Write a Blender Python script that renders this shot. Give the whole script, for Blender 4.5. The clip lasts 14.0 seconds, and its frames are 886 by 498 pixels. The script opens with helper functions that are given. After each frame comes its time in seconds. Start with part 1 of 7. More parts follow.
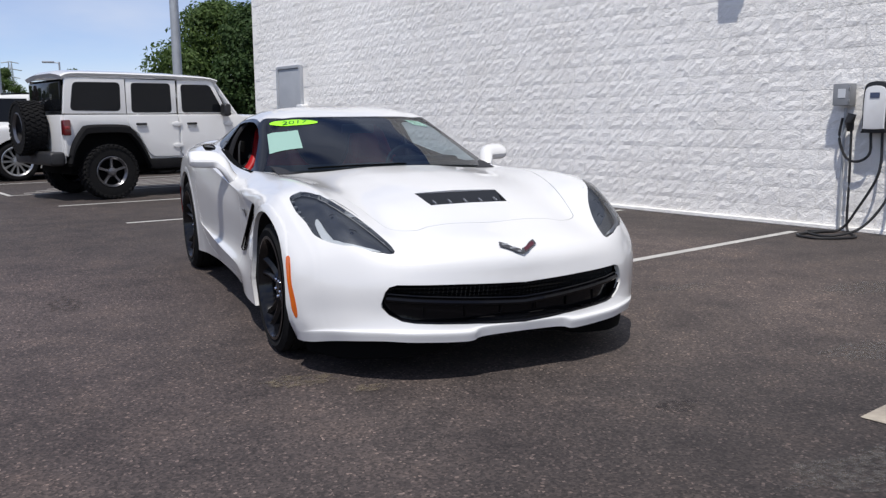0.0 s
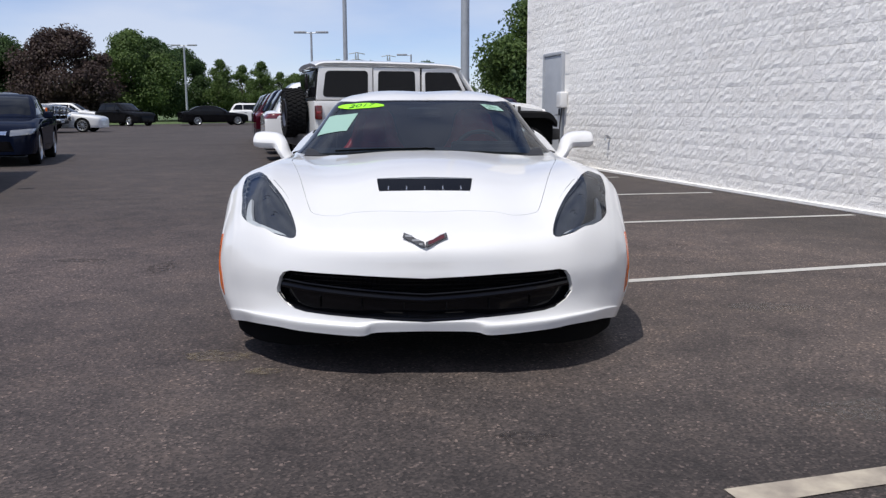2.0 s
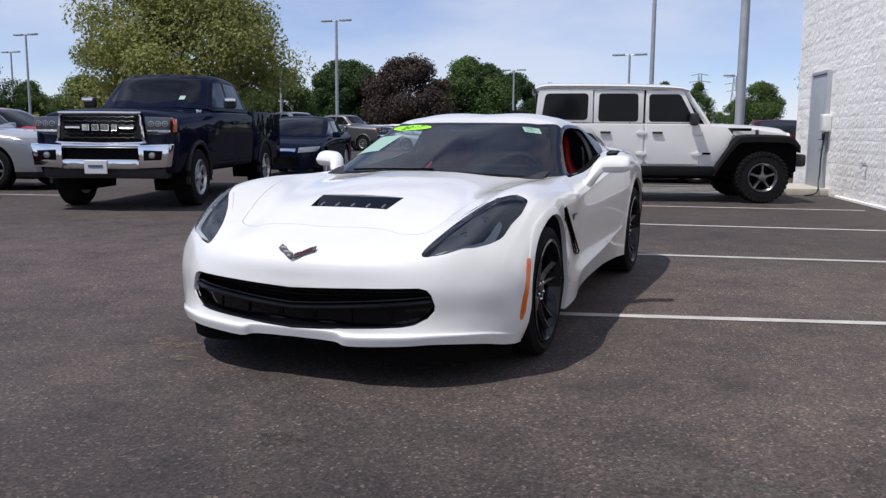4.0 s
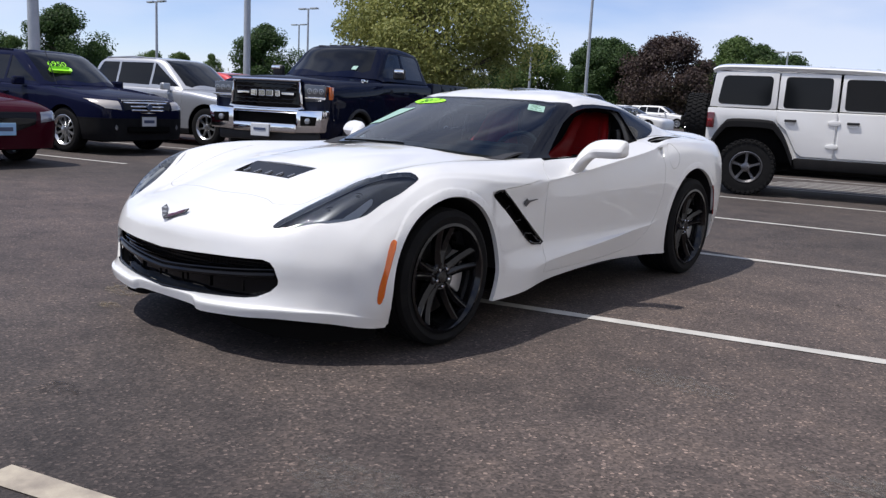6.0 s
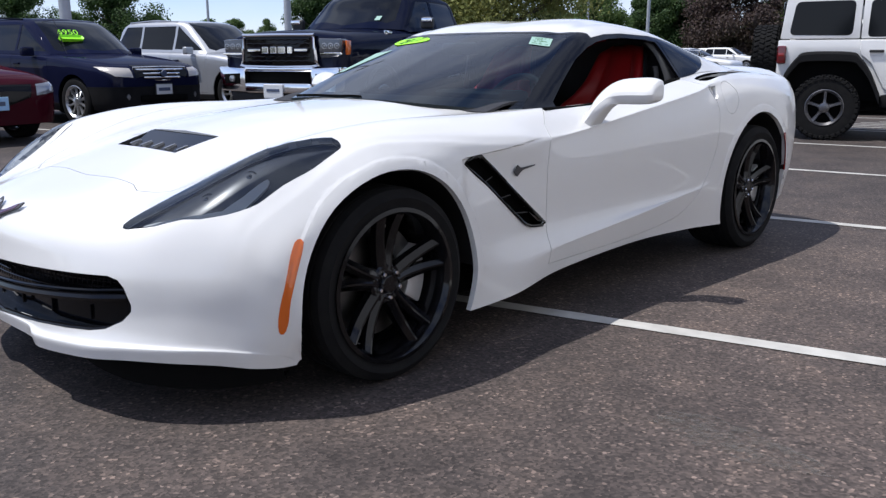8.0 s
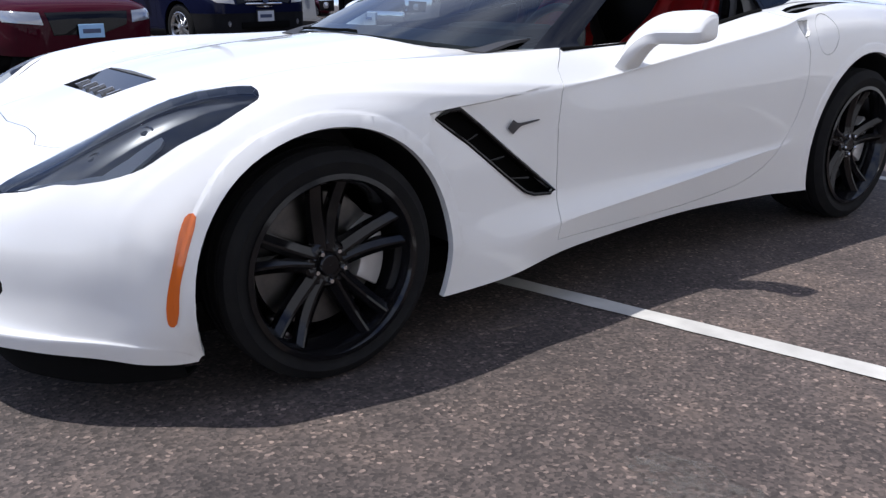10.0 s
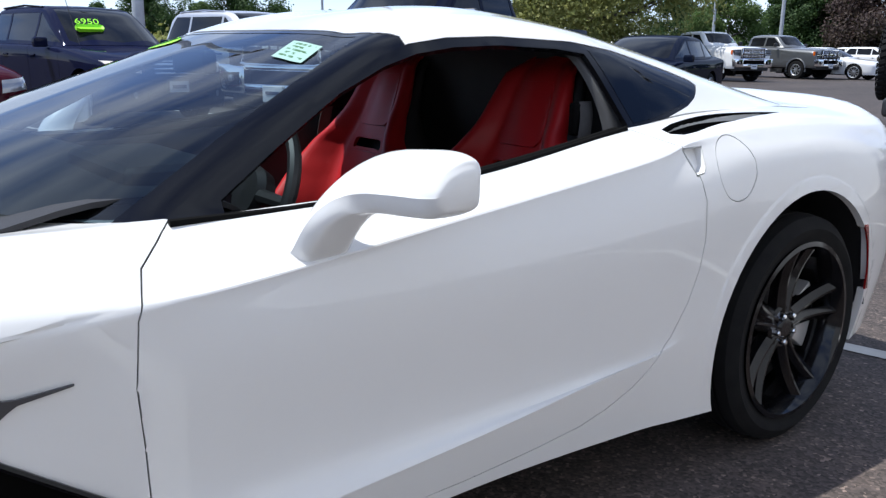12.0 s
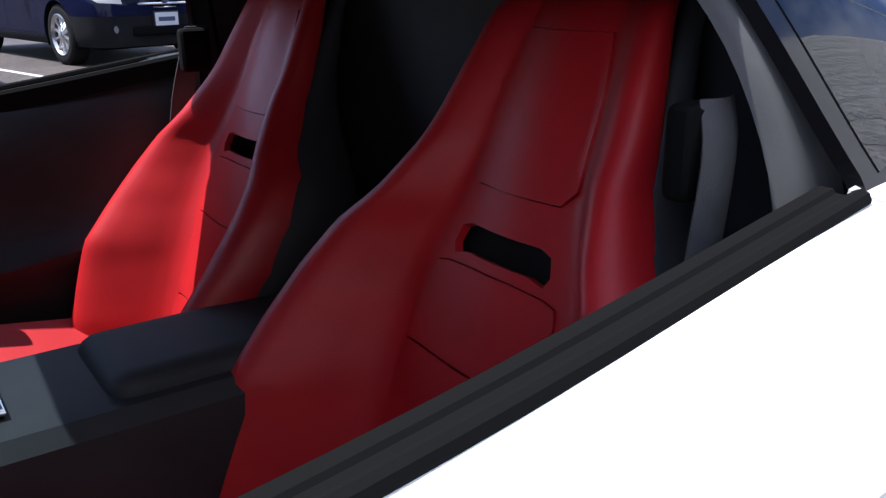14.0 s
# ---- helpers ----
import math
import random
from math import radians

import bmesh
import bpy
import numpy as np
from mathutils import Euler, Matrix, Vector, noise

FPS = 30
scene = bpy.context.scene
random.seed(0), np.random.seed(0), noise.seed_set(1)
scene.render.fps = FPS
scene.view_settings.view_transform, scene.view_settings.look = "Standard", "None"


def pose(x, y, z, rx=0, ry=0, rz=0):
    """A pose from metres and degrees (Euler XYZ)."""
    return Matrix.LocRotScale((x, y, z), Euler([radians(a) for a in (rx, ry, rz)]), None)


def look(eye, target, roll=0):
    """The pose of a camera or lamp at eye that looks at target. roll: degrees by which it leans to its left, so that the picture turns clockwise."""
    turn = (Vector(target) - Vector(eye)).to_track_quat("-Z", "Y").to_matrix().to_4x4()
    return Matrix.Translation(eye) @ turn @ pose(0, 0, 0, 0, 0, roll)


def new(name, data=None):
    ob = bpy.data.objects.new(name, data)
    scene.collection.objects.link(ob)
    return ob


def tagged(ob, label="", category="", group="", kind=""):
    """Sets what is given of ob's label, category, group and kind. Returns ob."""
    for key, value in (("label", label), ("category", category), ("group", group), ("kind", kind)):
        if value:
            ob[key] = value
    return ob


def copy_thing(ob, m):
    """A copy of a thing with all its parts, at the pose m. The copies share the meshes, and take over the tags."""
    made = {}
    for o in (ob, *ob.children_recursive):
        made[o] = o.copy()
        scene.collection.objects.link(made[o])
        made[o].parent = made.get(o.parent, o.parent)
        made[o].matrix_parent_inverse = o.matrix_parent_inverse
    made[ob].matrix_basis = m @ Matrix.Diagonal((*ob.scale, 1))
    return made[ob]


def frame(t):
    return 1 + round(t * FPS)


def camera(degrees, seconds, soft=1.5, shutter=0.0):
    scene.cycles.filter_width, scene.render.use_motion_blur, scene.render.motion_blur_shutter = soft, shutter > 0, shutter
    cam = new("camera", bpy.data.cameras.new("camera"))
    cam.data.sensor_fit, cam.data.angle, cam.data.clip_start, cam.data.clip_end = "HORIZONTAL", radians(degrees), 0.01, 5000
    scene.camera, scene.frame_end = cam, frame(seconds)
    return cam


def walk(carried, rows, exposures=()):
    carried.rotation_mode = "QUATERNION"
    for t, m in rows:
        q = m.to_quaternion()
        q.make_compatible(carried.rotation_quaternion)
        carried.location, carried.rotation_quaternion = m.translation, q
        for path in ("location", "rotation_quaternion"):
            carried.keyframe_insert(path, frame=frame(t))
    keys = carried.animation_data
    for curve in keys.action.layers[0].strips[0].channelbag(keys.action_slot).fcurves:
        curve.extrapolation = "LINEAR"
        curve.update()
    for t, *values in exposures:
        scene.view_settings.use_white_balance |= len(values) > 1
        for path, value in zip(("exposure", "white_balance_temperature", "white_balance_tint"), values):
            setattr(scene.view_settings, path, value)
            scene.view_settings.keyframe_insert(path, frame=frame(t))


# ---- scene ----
cam = camera(55.6, 14.0, soft=1.35)
PATH = [
    (0, (-1.795, -4.132, 1.144), (-1.006, -2.32, 0.838), -0.5),
    (0.5, (-1.341, -4.235, 1.134), (-0.737, -2.353, 0.825), -0.0),
    (1, (-0.862, -4.232, 1.108), (-0.44, -2.303, 0.786), -0.1),
    (1.5, (-0.374, -4.314, 1.119), (-0.148, -2.353, 0.796), -0.1),
    (2, (0.064, -4.256, 1.099), (0.069, -2.283, 0.773), -0.1),
    (4.3, (2.273, -3.876, 1.104), (1.423, -2.085, 0.833), 0.4),
    (4.5, (2.446, -3.757, 1.102), (1.54, -1.995, 0.83), 0.4),
    (5, (2.905, -3.558, 1.109), (1.859, -1.878, 0.817), 1.1),
    (5.5, (3.157, -3.242, 1.105), (1.976, -1.66, 0.784), 2.7),
    (6, (3.344, -2.925, 1.123), (2.072, -1.42, 0.779), 2.9),
    (6.5, (3.415, -2.636, 1.112), (2.095, -1.179, 0.745), 3.3),
    (7, (3.242, -2.368, 1.084), (1.918, -0.922, 0.689), 3.7),
    (7.5, (3.001, -2.044, 1.061), (1.676, -0.607, 0.637), 2.0),
    (7.7, (2.906, -1.916, 1.056), (1.565, -0.498, 0.62), 1.1),
    (9.8, (2.808, -1.141, 1.033), (1.26, -0.014, 0.456), -1.0),
    (10, (2.797, -1.019, 1.054), (1.256, 0.103, 0.447), -0.1),
    (10.5, (2.701, -0.65, 1.081), (1.158, 0.494, 0.521), 0.3),
    (11, (2.597, -0.247, 1.115), (1.037, 0.901, 0.619), 0.9),
    (11.5, (2.375, 0.135, 1.111), (0.819, 1.3, 0.642), 1.1),
    (12, (2.094, 0.495, 1.126), (0.539, 1.665, 0.662), 0.9),
    (12.5, (1.81, 0.822, 1.124), (0.225, 1.946, 0.651), 0.2),
    (13, (1.507, 1.114, 1.133), (-0.086, 2.209, 0.622), -0.1),
    (13.5, (1.253, 1.353, 1.122), (-0.337, 2.429, 0.563), 0.2),
    (13.8, (1.12, 1.449, 1.112), (-0.46, 2.518, 0.511), -0.0),
    (14, (1.021, 1.507, 1.104), (-0.55, 2.572, 0.472), -0.4),
]
walk(cam, [(t, look(eye, target, roll)) for t, eye, target, roll in PATH],
     [(0, 0.42, 6700, 11), (2, 0.42, 6700, 11), (4.5, 0.47, 6700, 12), (6, 0.60, 6700, 12), (7.5, 0.68, 6500, 11), (10, 0.89, 6400, 12), (11.5, 1.10, 6350, 8), (12.5, 0.90, 6350, 8), (13.1, 0.66, 6350, 9), (13.55, 0.72, 6350, 10), (14, 1.85, 6250, 13)])

# ---- light ----
SUN = Vector((-0.26, -0.36, 0.93)).normalized()
sun = new("sun", bpy.data.lights.new("sun", "SUN"))
sun.data.energy, sun.data.angle, sun.data.color = 2.85, radians(0.6), (1.0, 0.975, 0.94)
sun.matrix_world = look(SUN * 50, (0, 0, 0))
world = bpy.data.worlds.new("sky")
scene.world = world
world.use_nodes = True
wt = world.node_tree
sky = wt.nodes.new("ShaderNodeTexSky")
sky.sky_type, sky.sun_disc = "NISHITA", False
sky.sun_elevation = math.asin(SUN.z)
sky.sun_rotation = math.atan2(SUN.x, SUN.y)
sky.dust_density, sky.ozone_density, sky.air_density, sky.altitude = 0.2, 1.2, 1.0, 2000
wco = wt.nodes.new("ShaderNodeTexCoord")
wmap = wt.nodes.new("ShaderNodeMapping")
wmap.inputs["Scale"].default_value = (1.6, 1.6, 5.5)
wn = wt.nodes.new("ShaderNodeTexNoise")
wn.inputs["Scale"].default_value, wn.inputs["Detail"].default_value = 1.7, 7
wr = wt.nodes.new("ShaderNodeValToRGB")
wr.color_ramp.elements[0].position, wr.color_ramp.elements[1].position = 0.34, 0.62
wr.color_ramp.elements[1].color = (0.72, 0.72, 0.72, 1)
wm = wt.nodes.new("ShaderNodeMix")
wm.data_type = "RGBA"
wm.inputs[7].default_value = (5.0, 5.6, 6.8, 1)
wt.links.new(wco.outputs["Generated"], wmap.inputs["Vector"])
wt.links.new(wmap.outputs["Vector"], wn.inputs["Vector"])
wt.links.new(wn.outputs["Fac"], wr.inputs["Fac"])
wt.links.new(wr.outputs["Color"], wm.inputs[0])
tint = wt.nodes.new("ShaderNodeMix")
tint.data_type, tint.blend_type = "RGBA", "MULTIPLY"
tint.inputs[0].default_value = 1.0
tint.inputs[7].default_value = (0.78, 0.79, 0.96, 1)
wt.links.new(sky.outputs["Color"], tint.inputs[6])
wt.links.new(tint.outputs[2], wm.inputs[6])
wt.links.new(wm.outputs[2], wt.nodes["Background"].inputs["Color"])
wt.nodes["Background"].inputs["Strength"].default_value = 0.10


# ---- materials ----
def mat(name, color, rough=0.5, metal=0.0, coat=0.0, coat_rough=0.03, spec=0.5):
    m = bpy.data.materials.new(name)
    m.use_nodes = True
    b = m.node_tree.nodes["Principled BSDF"]
    b.inputs["Base Color"].default_value = (*color, 1)
    b.inputs["Roughness"].default_value = rough
    b.inputs["Metallic"].default_value = metal
    b.inputs["Coat Weight"].default_value = coat
    b.inputs["Coat Roughness"].default_value = coat_rough
    b.inputs["Specular IOR Level"].default_value = spec
    return m


def node(m, kind, **inputs):
    n = m.node_tree.nodes.new(kind)
    for k, v in inputs.items():
        n.inputs[k.replace("_", " ")].default_value = v
    return n


def link(m, a, i, b, j):
    m.node_tree.links.new(a.outputs[i], b.inputs[j])


def ramp(m, src, out, stops):
    r = m.node_tree.nodes.new("ShaderNodeValToRGB")
    e = r.color_ramp.elements
    while len(e) < len(stops):
        e.new(0.5)
    for el, (p, c) in zip(e, stops):
        el.position, el.color = p, (*c, 1)
    link(m, src, out, r, "Fac")
    return r


def mixed(m, fac, fo, a, ao, b, bo, blend="MIX"):
    n = m.node_tree.nodes.new("ShaderNodeMix")
    n.data_type, n.blend_type = "RGBA", blend
    if isinstance(fac, float):
        n.inputs[0].default_value = fac
    else:
        link(m, fac, fo, n, 0)
    for sock, src, o in ((6, a, ao), (7, b, bo)):
        if isinstance(src, tuple):
            n.inputs[sock].default_value = (*src, 1)
        else:
            link(m, src, o, n, sock)
    return n


def bsdf(m):
    return m.node_tree.nodes["Principled BSDF"]


def coords(m, kind="Object"):
    n = m.node_tree.nodes.new("ShaderNodeTexCoord")
    return n, kind


def noise_tex(m, scale, detail=4, rough=0.55, co=None):
    n = node(m, "ShaderNodeTexNoise", Scale=scale, Detail=detail, Roughness=rough)
    if co is None:
        co = m.node_tree.nodes.new("ShaderNodeTexCoord")
        link(m, co, "Object", n, "Vector")
    else:
        link(m, co[0], co[1], n, "Vector")
    return n


def bump(m, src, out, strength=0.3, dist=0.002):
    b = node(m, "ShaderNodeBump", Strength=strength, Distance=dist)
    link(m, src, out, b, "Height")
    link(m, b, "Normal", bsdf(m), "Normal")
    return b


def worn(name, c0, c1, scale=6.0, rough=0.6, bump_scale=0, bump_strength=0.2, **kw):
    """A surface whose colour drifts between two tones, with fine relief."""
    m = mat(name, c0, rough, **kw)
    n = noise_tex(m, scale, 6)
    r = ramp(m, n, "Fac", [(0.3, c0), (0.7, c1)])
    link(m, r, "Color", bsdf(m), "Base Color")
    if bump_scale:
        bump(m, noise_tex(m, bump_scale, 3), "Fac", bump_strength)
    return m


def paint(name, c, dirt=0.06, metal=0.0, rough=0.4, coat=1.0):
    """Clear-coated car paint with a faint film of dust."""
    m = mat(name, c, rough, metal, coat=coat, coat_rough=0.02, spec=0.5 if coat > 0.5 else 0.0)
    n = noise_tex(m, 3.0, 5)
    r = ramp(m, n, "Fac", [(0.35, c), (0.8, tuple(v * (1 - dirt) + 0.25 * dirt for v in c))])
    link(m, r, "Color", bsdf(m), "Base Color")
    return m


def glass(name, tint, rough=0.0, ior=1.52):
    """Thin glazing: tinted see-through with a mirror gloss on top."""
    m = bpy.data.materials.new(name)
    m.use_nodes = True
    t = m.node_tree
    t.nodes.clear()
    out = t.nodes.new("ShaderNodeOutputMaterial")
    tr = t.nodes.new("ShaderNodeBsdfTransparent")
    tr.inputs[0].default_value = (*tint, 1)
    gl = t.nodes.new("ShaderNodeBsdfGlossy")
    gl.inputs["Roughness"].default_value = rough
    fr = t.nodes.new("ShaderNodeFresnel")
    fr.inputs["IOR"].default_value = ior
    mx = t.nodes.new("ShaderNodeMixShader")
    t.links.new(fr.outputs[0], mx.inputs[0])
    t.links.new(tr.outputs[0], mx.inputs[1])
    t.links.new(gl.outputs[0], mx.inputs[2])
    t.links.new(mx.outputs[0], out.inputs[0])
    return m


def asphalt():
    m = mat("asphalt", (0.05, 0.047, 0.047), 0.8, spec=0.4)
    g = m.node_tree.nodes.new("ShaderNodeNewGeometry")
    p = (g, "Position")
    big = noise_tex(m, 0.35, 6, 0.6, p)
    mid = noise_tex(m, 2.6, 6, 0.65, p)
    fine = noise_tex(m, 75.0, 3, 0.6, p)
    vor = node(m, "ShaderNodeTexVoronoi", Scale=105.0)
    link(m, *p, vor, "Vector")
    base = ramp(m, big, "Fac", [(0.3, (0.038, 0.031, 0.0285)), (0.52, (0.053, 0.0435, 0.0405)), (0.75, (0.071, 0.058, 0.053))])
    med = ramp(m, mid, "Fac", [(0.28, (0.58, 0.58, 0.60)), (0.5, (0.98, 0.98, 0.98)), (0.72, (1.32, 1.27, 1.2))])
    a = mixed(m, 1.0, 0, base, "Color", med, "Color", "MULTIPLY")
    gr = ramp(m, vor, "Color", [(0.0, (0.36, 0.36, 0.36)), (0.5, (0.93, 0.93, 0.93)), (0.82, (1.5, 1.46, 1.42)), (0.95, (3.5, 3.3, 3.1))])
    b = mixed(m, 1.0, 0, a, 2, gr, "Color", "MULTIPLY")
    # wide paler and darker areas with ragged edges
    for (x, y), (rx, ry), k in (((2.1, 1.6), (1.7, 3.2), (1.55, 1.50, 1.46)), ((1.5, -3.0), (2.6, 1.9), (0.60, 0.60, 0.62)), ((-3.6, 0.6), (3.2, 4.2), (1.30, 1.24, 1.26))):
        mp = m.node_tree.nodes.new("ShaderNodeMapping")
        mp.vector_type = "TEXTURE"
        mp.inputs["Location"].default_value = (x, y, 0)
        mp.inputs["Scale"].default_value = (rx, ry, 50)
        link(m, *p, mp, "Vector")
        ln = m.node_tree.nodes.new("ShaderNodeVectorMath")
        ln.operation = "LENGTH"
        link(m, mp, 0, ln, 0)
        ad = m.node_tree.nodes.new("ShaderNodeMath")
        ad.operation = "ADD"
        link(m, ln, "Value", ad, 0)
        link(m, noise_tex(m, 0.9, 5, 0.6, p), "Fac", ad, 1)
        edge = ramp(m, ad, 0, [(0.0, k), (0.55, k), (1.0, (1, 1, 1))])
        half = m.node_tree.nodes.new("ShaderNodeMath")
        half.operation = "MULTIPLY"
        half.inputs[1].default_value = 0.58
        link(m, ad, 0, half, 0)
        link(m, half, 0, edge, "Fac")
        b = mixed(m, 1.0, 0, b, 2, edge, "Color", "MULTIPLY")
    link(m, b, 2, bsdf(m), "Base Color")
    hb = mixed(m, 0.5, 0, fine, "Fac", vor, "Distance")
    bump(m, hb, 2, 0.55, 0.004)
    return m


M = {
    "asphalt": asphalt(),
    "white": paint("white_paint", (0.73, 0.73, 0.72), 0.03),
    "black_plastic": worn("black_plastic", (0.012, 0.012, 0.013), (0.02, 0.02, 0.022), 8, 0.5, 300, 0.1),
    "gloss_black": mat("gloss_black", (0.004, 0.004, 0.005), 0.08, spec=0.25),
    "rubber": worn("tyre_rubber", (0.007, 0.007, 0.008), (0.012, 0.012, 0.012), 14, 0.85, 90, 0.2, spec=0.15),
    "rim_black": mat("rim_black", (0.004, 0.004, 0.005), 0.10, spec=0.4),
    "chrome": mat("chrome", (0.82, 0.82, 0.83), 0.07, 1.0),
    "steel": mat("steel", (0.45, 0.45, 0.46), 0.3, 1.0),
    "disc": worn("brake_disc", (0.10, 0.10, 0.10), (0.16, 0.155, 0.15), 20, 0.35, metal=1.0),
    "caliper": mat("caliper_grey", (0.5, 0.5, 0.5), 0.4, 0.6),
    "dark": mat("shadow_black", (0.004, 0.004, 0.004), 0.9, spec=0.08),
    "amber": mat("amber_lens", (0.62, 0.115, 0.004), 0.15, coat=1.0),
    "red_lens": mat("red_lens", (0.26, 0.012, 0.012), 0.12, coat=1.0),
    "red_lens_dark": mat("red_lens_dark", (0.11, 0.008, 0.010), 0.12, coat=1.0),
    "leather_red": worn("red_leather", (0.36, 0.006, 0.010), (0.43, 0.009, 0.013), 9, 0.48, 420, 0.12),
    "leather_black": worn("black_leather", (0.022, 0.022, 0.025), (0.030, 0.030, 0.033), 9, 0.6, 380, 0.15, spec=0.25),
    "grey_trim": worn("grey_trim", (0.060, 0.060, 0.062), (0.080, 0.080, 0.082), 6, 0.6, 260, 0.1),
    "belt_grey": worn("belt_webbing", (0.030, 0.030, 0.033), (0.045, 0.045, 0.048), 30, 0.75, 700, 0.2),
    "stitch": mat("stitching", (0.35, 0.02, 0.02), 0.7),
    "windscreen": glass("windscreen_glass", (0.37, 0.47, 0.51), ior=1.62),
    "tinted": glass("tinted_glass", (0.06, 0.065, 0.07)),
    "clear": glass("clear_cover", (0.80, 0.83, 0.86), ior=1.75),
    "silver": mat("silver_plastic", (0.5, 0.51, 0.53), 0.25, 0.7),
    "line_white": worn("line_paint", (0.50, 0.49, 0.46), (0.36, 0.35, 0.33), 7, 0.8, 140, 0.3),
    "line_cream": worn("line_paint_worn", (0.44, 0.39, 0.31), (0.22, 0.19, 0.16), 9, 0.85, 140, 0.4),
    "sticker_green": mat("sticker_lime", (0.32, 0.85, 0.02), 0.5),
    "sticker_ink": mat("sticker_ink", (0.02, 0.10, 0.02), 0.6),
    "paper": mat("paper", (0.26, 0.42, 0.36), 0.6),
    "concrete": worn("concrete", (0.42, 0.39, 0.33), (0.52, 0.49, 0.43), 5, 0.85, 70, 0.4),
    "galv": worn("galvanised_steel", (0.36, 0.38, 0.40), (0.44, 0.46, 0.48), 4, 0.5, metal=0.4),
    "grey_box": worn("grey_box_paint", (0.22, 0.23, 0.245), (0.27, 0.28, 0.29), 5, 0.5),
    "door_grey": worn("grey_door_paint", (0.33, 0.35, 0.38), (0.38, 0.40, 0.43), 3, 0.55),
    "cable": mat("black_cable", (0.012, 0.012, 0.013), 0.55),
}


def rough_masonry():
    """White paint over broken block faces: coarse chips and fine grit, with faint grime."""
    m = mat("white_block_paint", (0.88, 0.87, 0.83), 0.85, spec=0.3)
    g = m.node_tree.nodes.new("ShaderNodeNewGeometry")
    p = (g, "Position")
    tone = ramp(m, noise_tex(m, 0.9, 6, 0.65, p), "Fac", [(0.3, (0.85, 0.83, 0.79)), (0.55, (0.93, 0.915, 0.88)), (0.8, (0.94, 0.93, 0.90))])
    link(m, tone, "Color", bsdf(m), "Base Color")
    chips = noise_tex(m, 32.0, 4, 0.65, p)
    grit = noise_tex(m, 62.0, 3, 0.6, p)
    both = mixed(m, 0.5, 0, chips, "Fac", grit, "Fac")
    bump(m, both, 2, 1.0, 0.015)
    return m


M["wall_paint"] = rough_masonry()


# ---- mesh helpers ----
def part(name, bm, material, parent=None, label="", smooth=35.0, move=None):
    """Links a bmesh as one mesh object under a thing or a part."""
    me = bpy.data.meshes.new(name)
    bmesh.ops.recalc_face_normals(bm, faces=bm.faces) if smooth < 0 else None
    bm.to_mesh(me)
    bm.free()
    me.materials.append(M[material] if isinstance(material, str) else material)
    if smooth:
        for p in me.polygons:
            p.use_smooth = True
        me.set_sharp_from_angle(angle=radians(abs(smooth)))
    ob = new(name, me)
    if parent is not None:
        ob.parent = parent
    if move is not None:
        ob.matrix_basis = move
    if label:
        ob["label"] = label
    return ob


def thing(name, label, category, m=None, group=""):
    ob = new(name)
    ob.empty_display_size = 0.2
    if m is not None:
        ob.matrix_basis = m
    return tagged(ob, label, category, group)


def box(sx, sy, sz, c=(0, 0, 0), bev=0.0, seg=2, rot=None, bm=None):
    """A bevelled block, centred on c."""
    own = bmesh.new()
    bmesh.ops.create_cube(own, size=1.0)
    bmesh.ops.scale(own, vec=(sx, sy, sz), verts=own.verts)
    if bev:
        bmesh.ops.bevel(own, geom=own.edges[:], offset=bev, segments=seg, profile=0.6, affect="EDGES")
    if rot is not None:
        bmesh.ops.transform(own, matrix=rot, verts=own.verts)
    bmesh.ops.translate(own, vec=c, verts=own.verts)
    return own if bm is None else join(bm, own)


def join(bm, other):
    idx = {}
    for v in other.verts:
        idx[v] = bm.verts.new(v.co)
    for f in other.faces:
        try:
            bm.faces.new([idx[v] for v in f.verts])
        except ValueError:
            pass
    other.free()
    return bm


def tube(points, radius, sides=8, closed=False, bm=None):
    """A round bar along points; radius may be one number or one per point."""
    bm = bm or bmesh.new()
    pts = [Vector(p) for p in points]
    n = len(pts)
    rad = radius if isinstance(radius, (list, tuple)) else [radius] * n
    rings = []
    up = Vector((0, 0, 1))
    for i, p in enumerate(pts):
        a = pts[(i - 1) % n] if closed or i > 0 else p
        b = pts[(i + 1) % n] if closed or i < n - 1 else p
        t = (b - a).normalized()
        s = t.cross(up)
        if s.length < 0.05:
            s = t.cross(Vector((0, 1, 0)))
        s.normalize()
        q = s.cross(t)
        rings.append([bm.verts.new(p + rad[i] * (math.cos(k * math.tau / sides) * s + math.sin(k * math.tau / sides) * q)) for k in range(sides)])
    for i in range(n if closed else n - 1):
        r0, r1 = rings[i], rings[(i + 1) % n]
        for k in range(sides):
            bm.faces.new((r0[k], r0[(k + 1) % sides], r1[(k + 1) % sides], r1[k]))
    if not closed:
        bm.faces.new(rings[0][::-1])
        bm.faces.new(rings[-1])
    bmesh.ops.recalc_face_normals(bm, faces=bm.faces)
    return bm


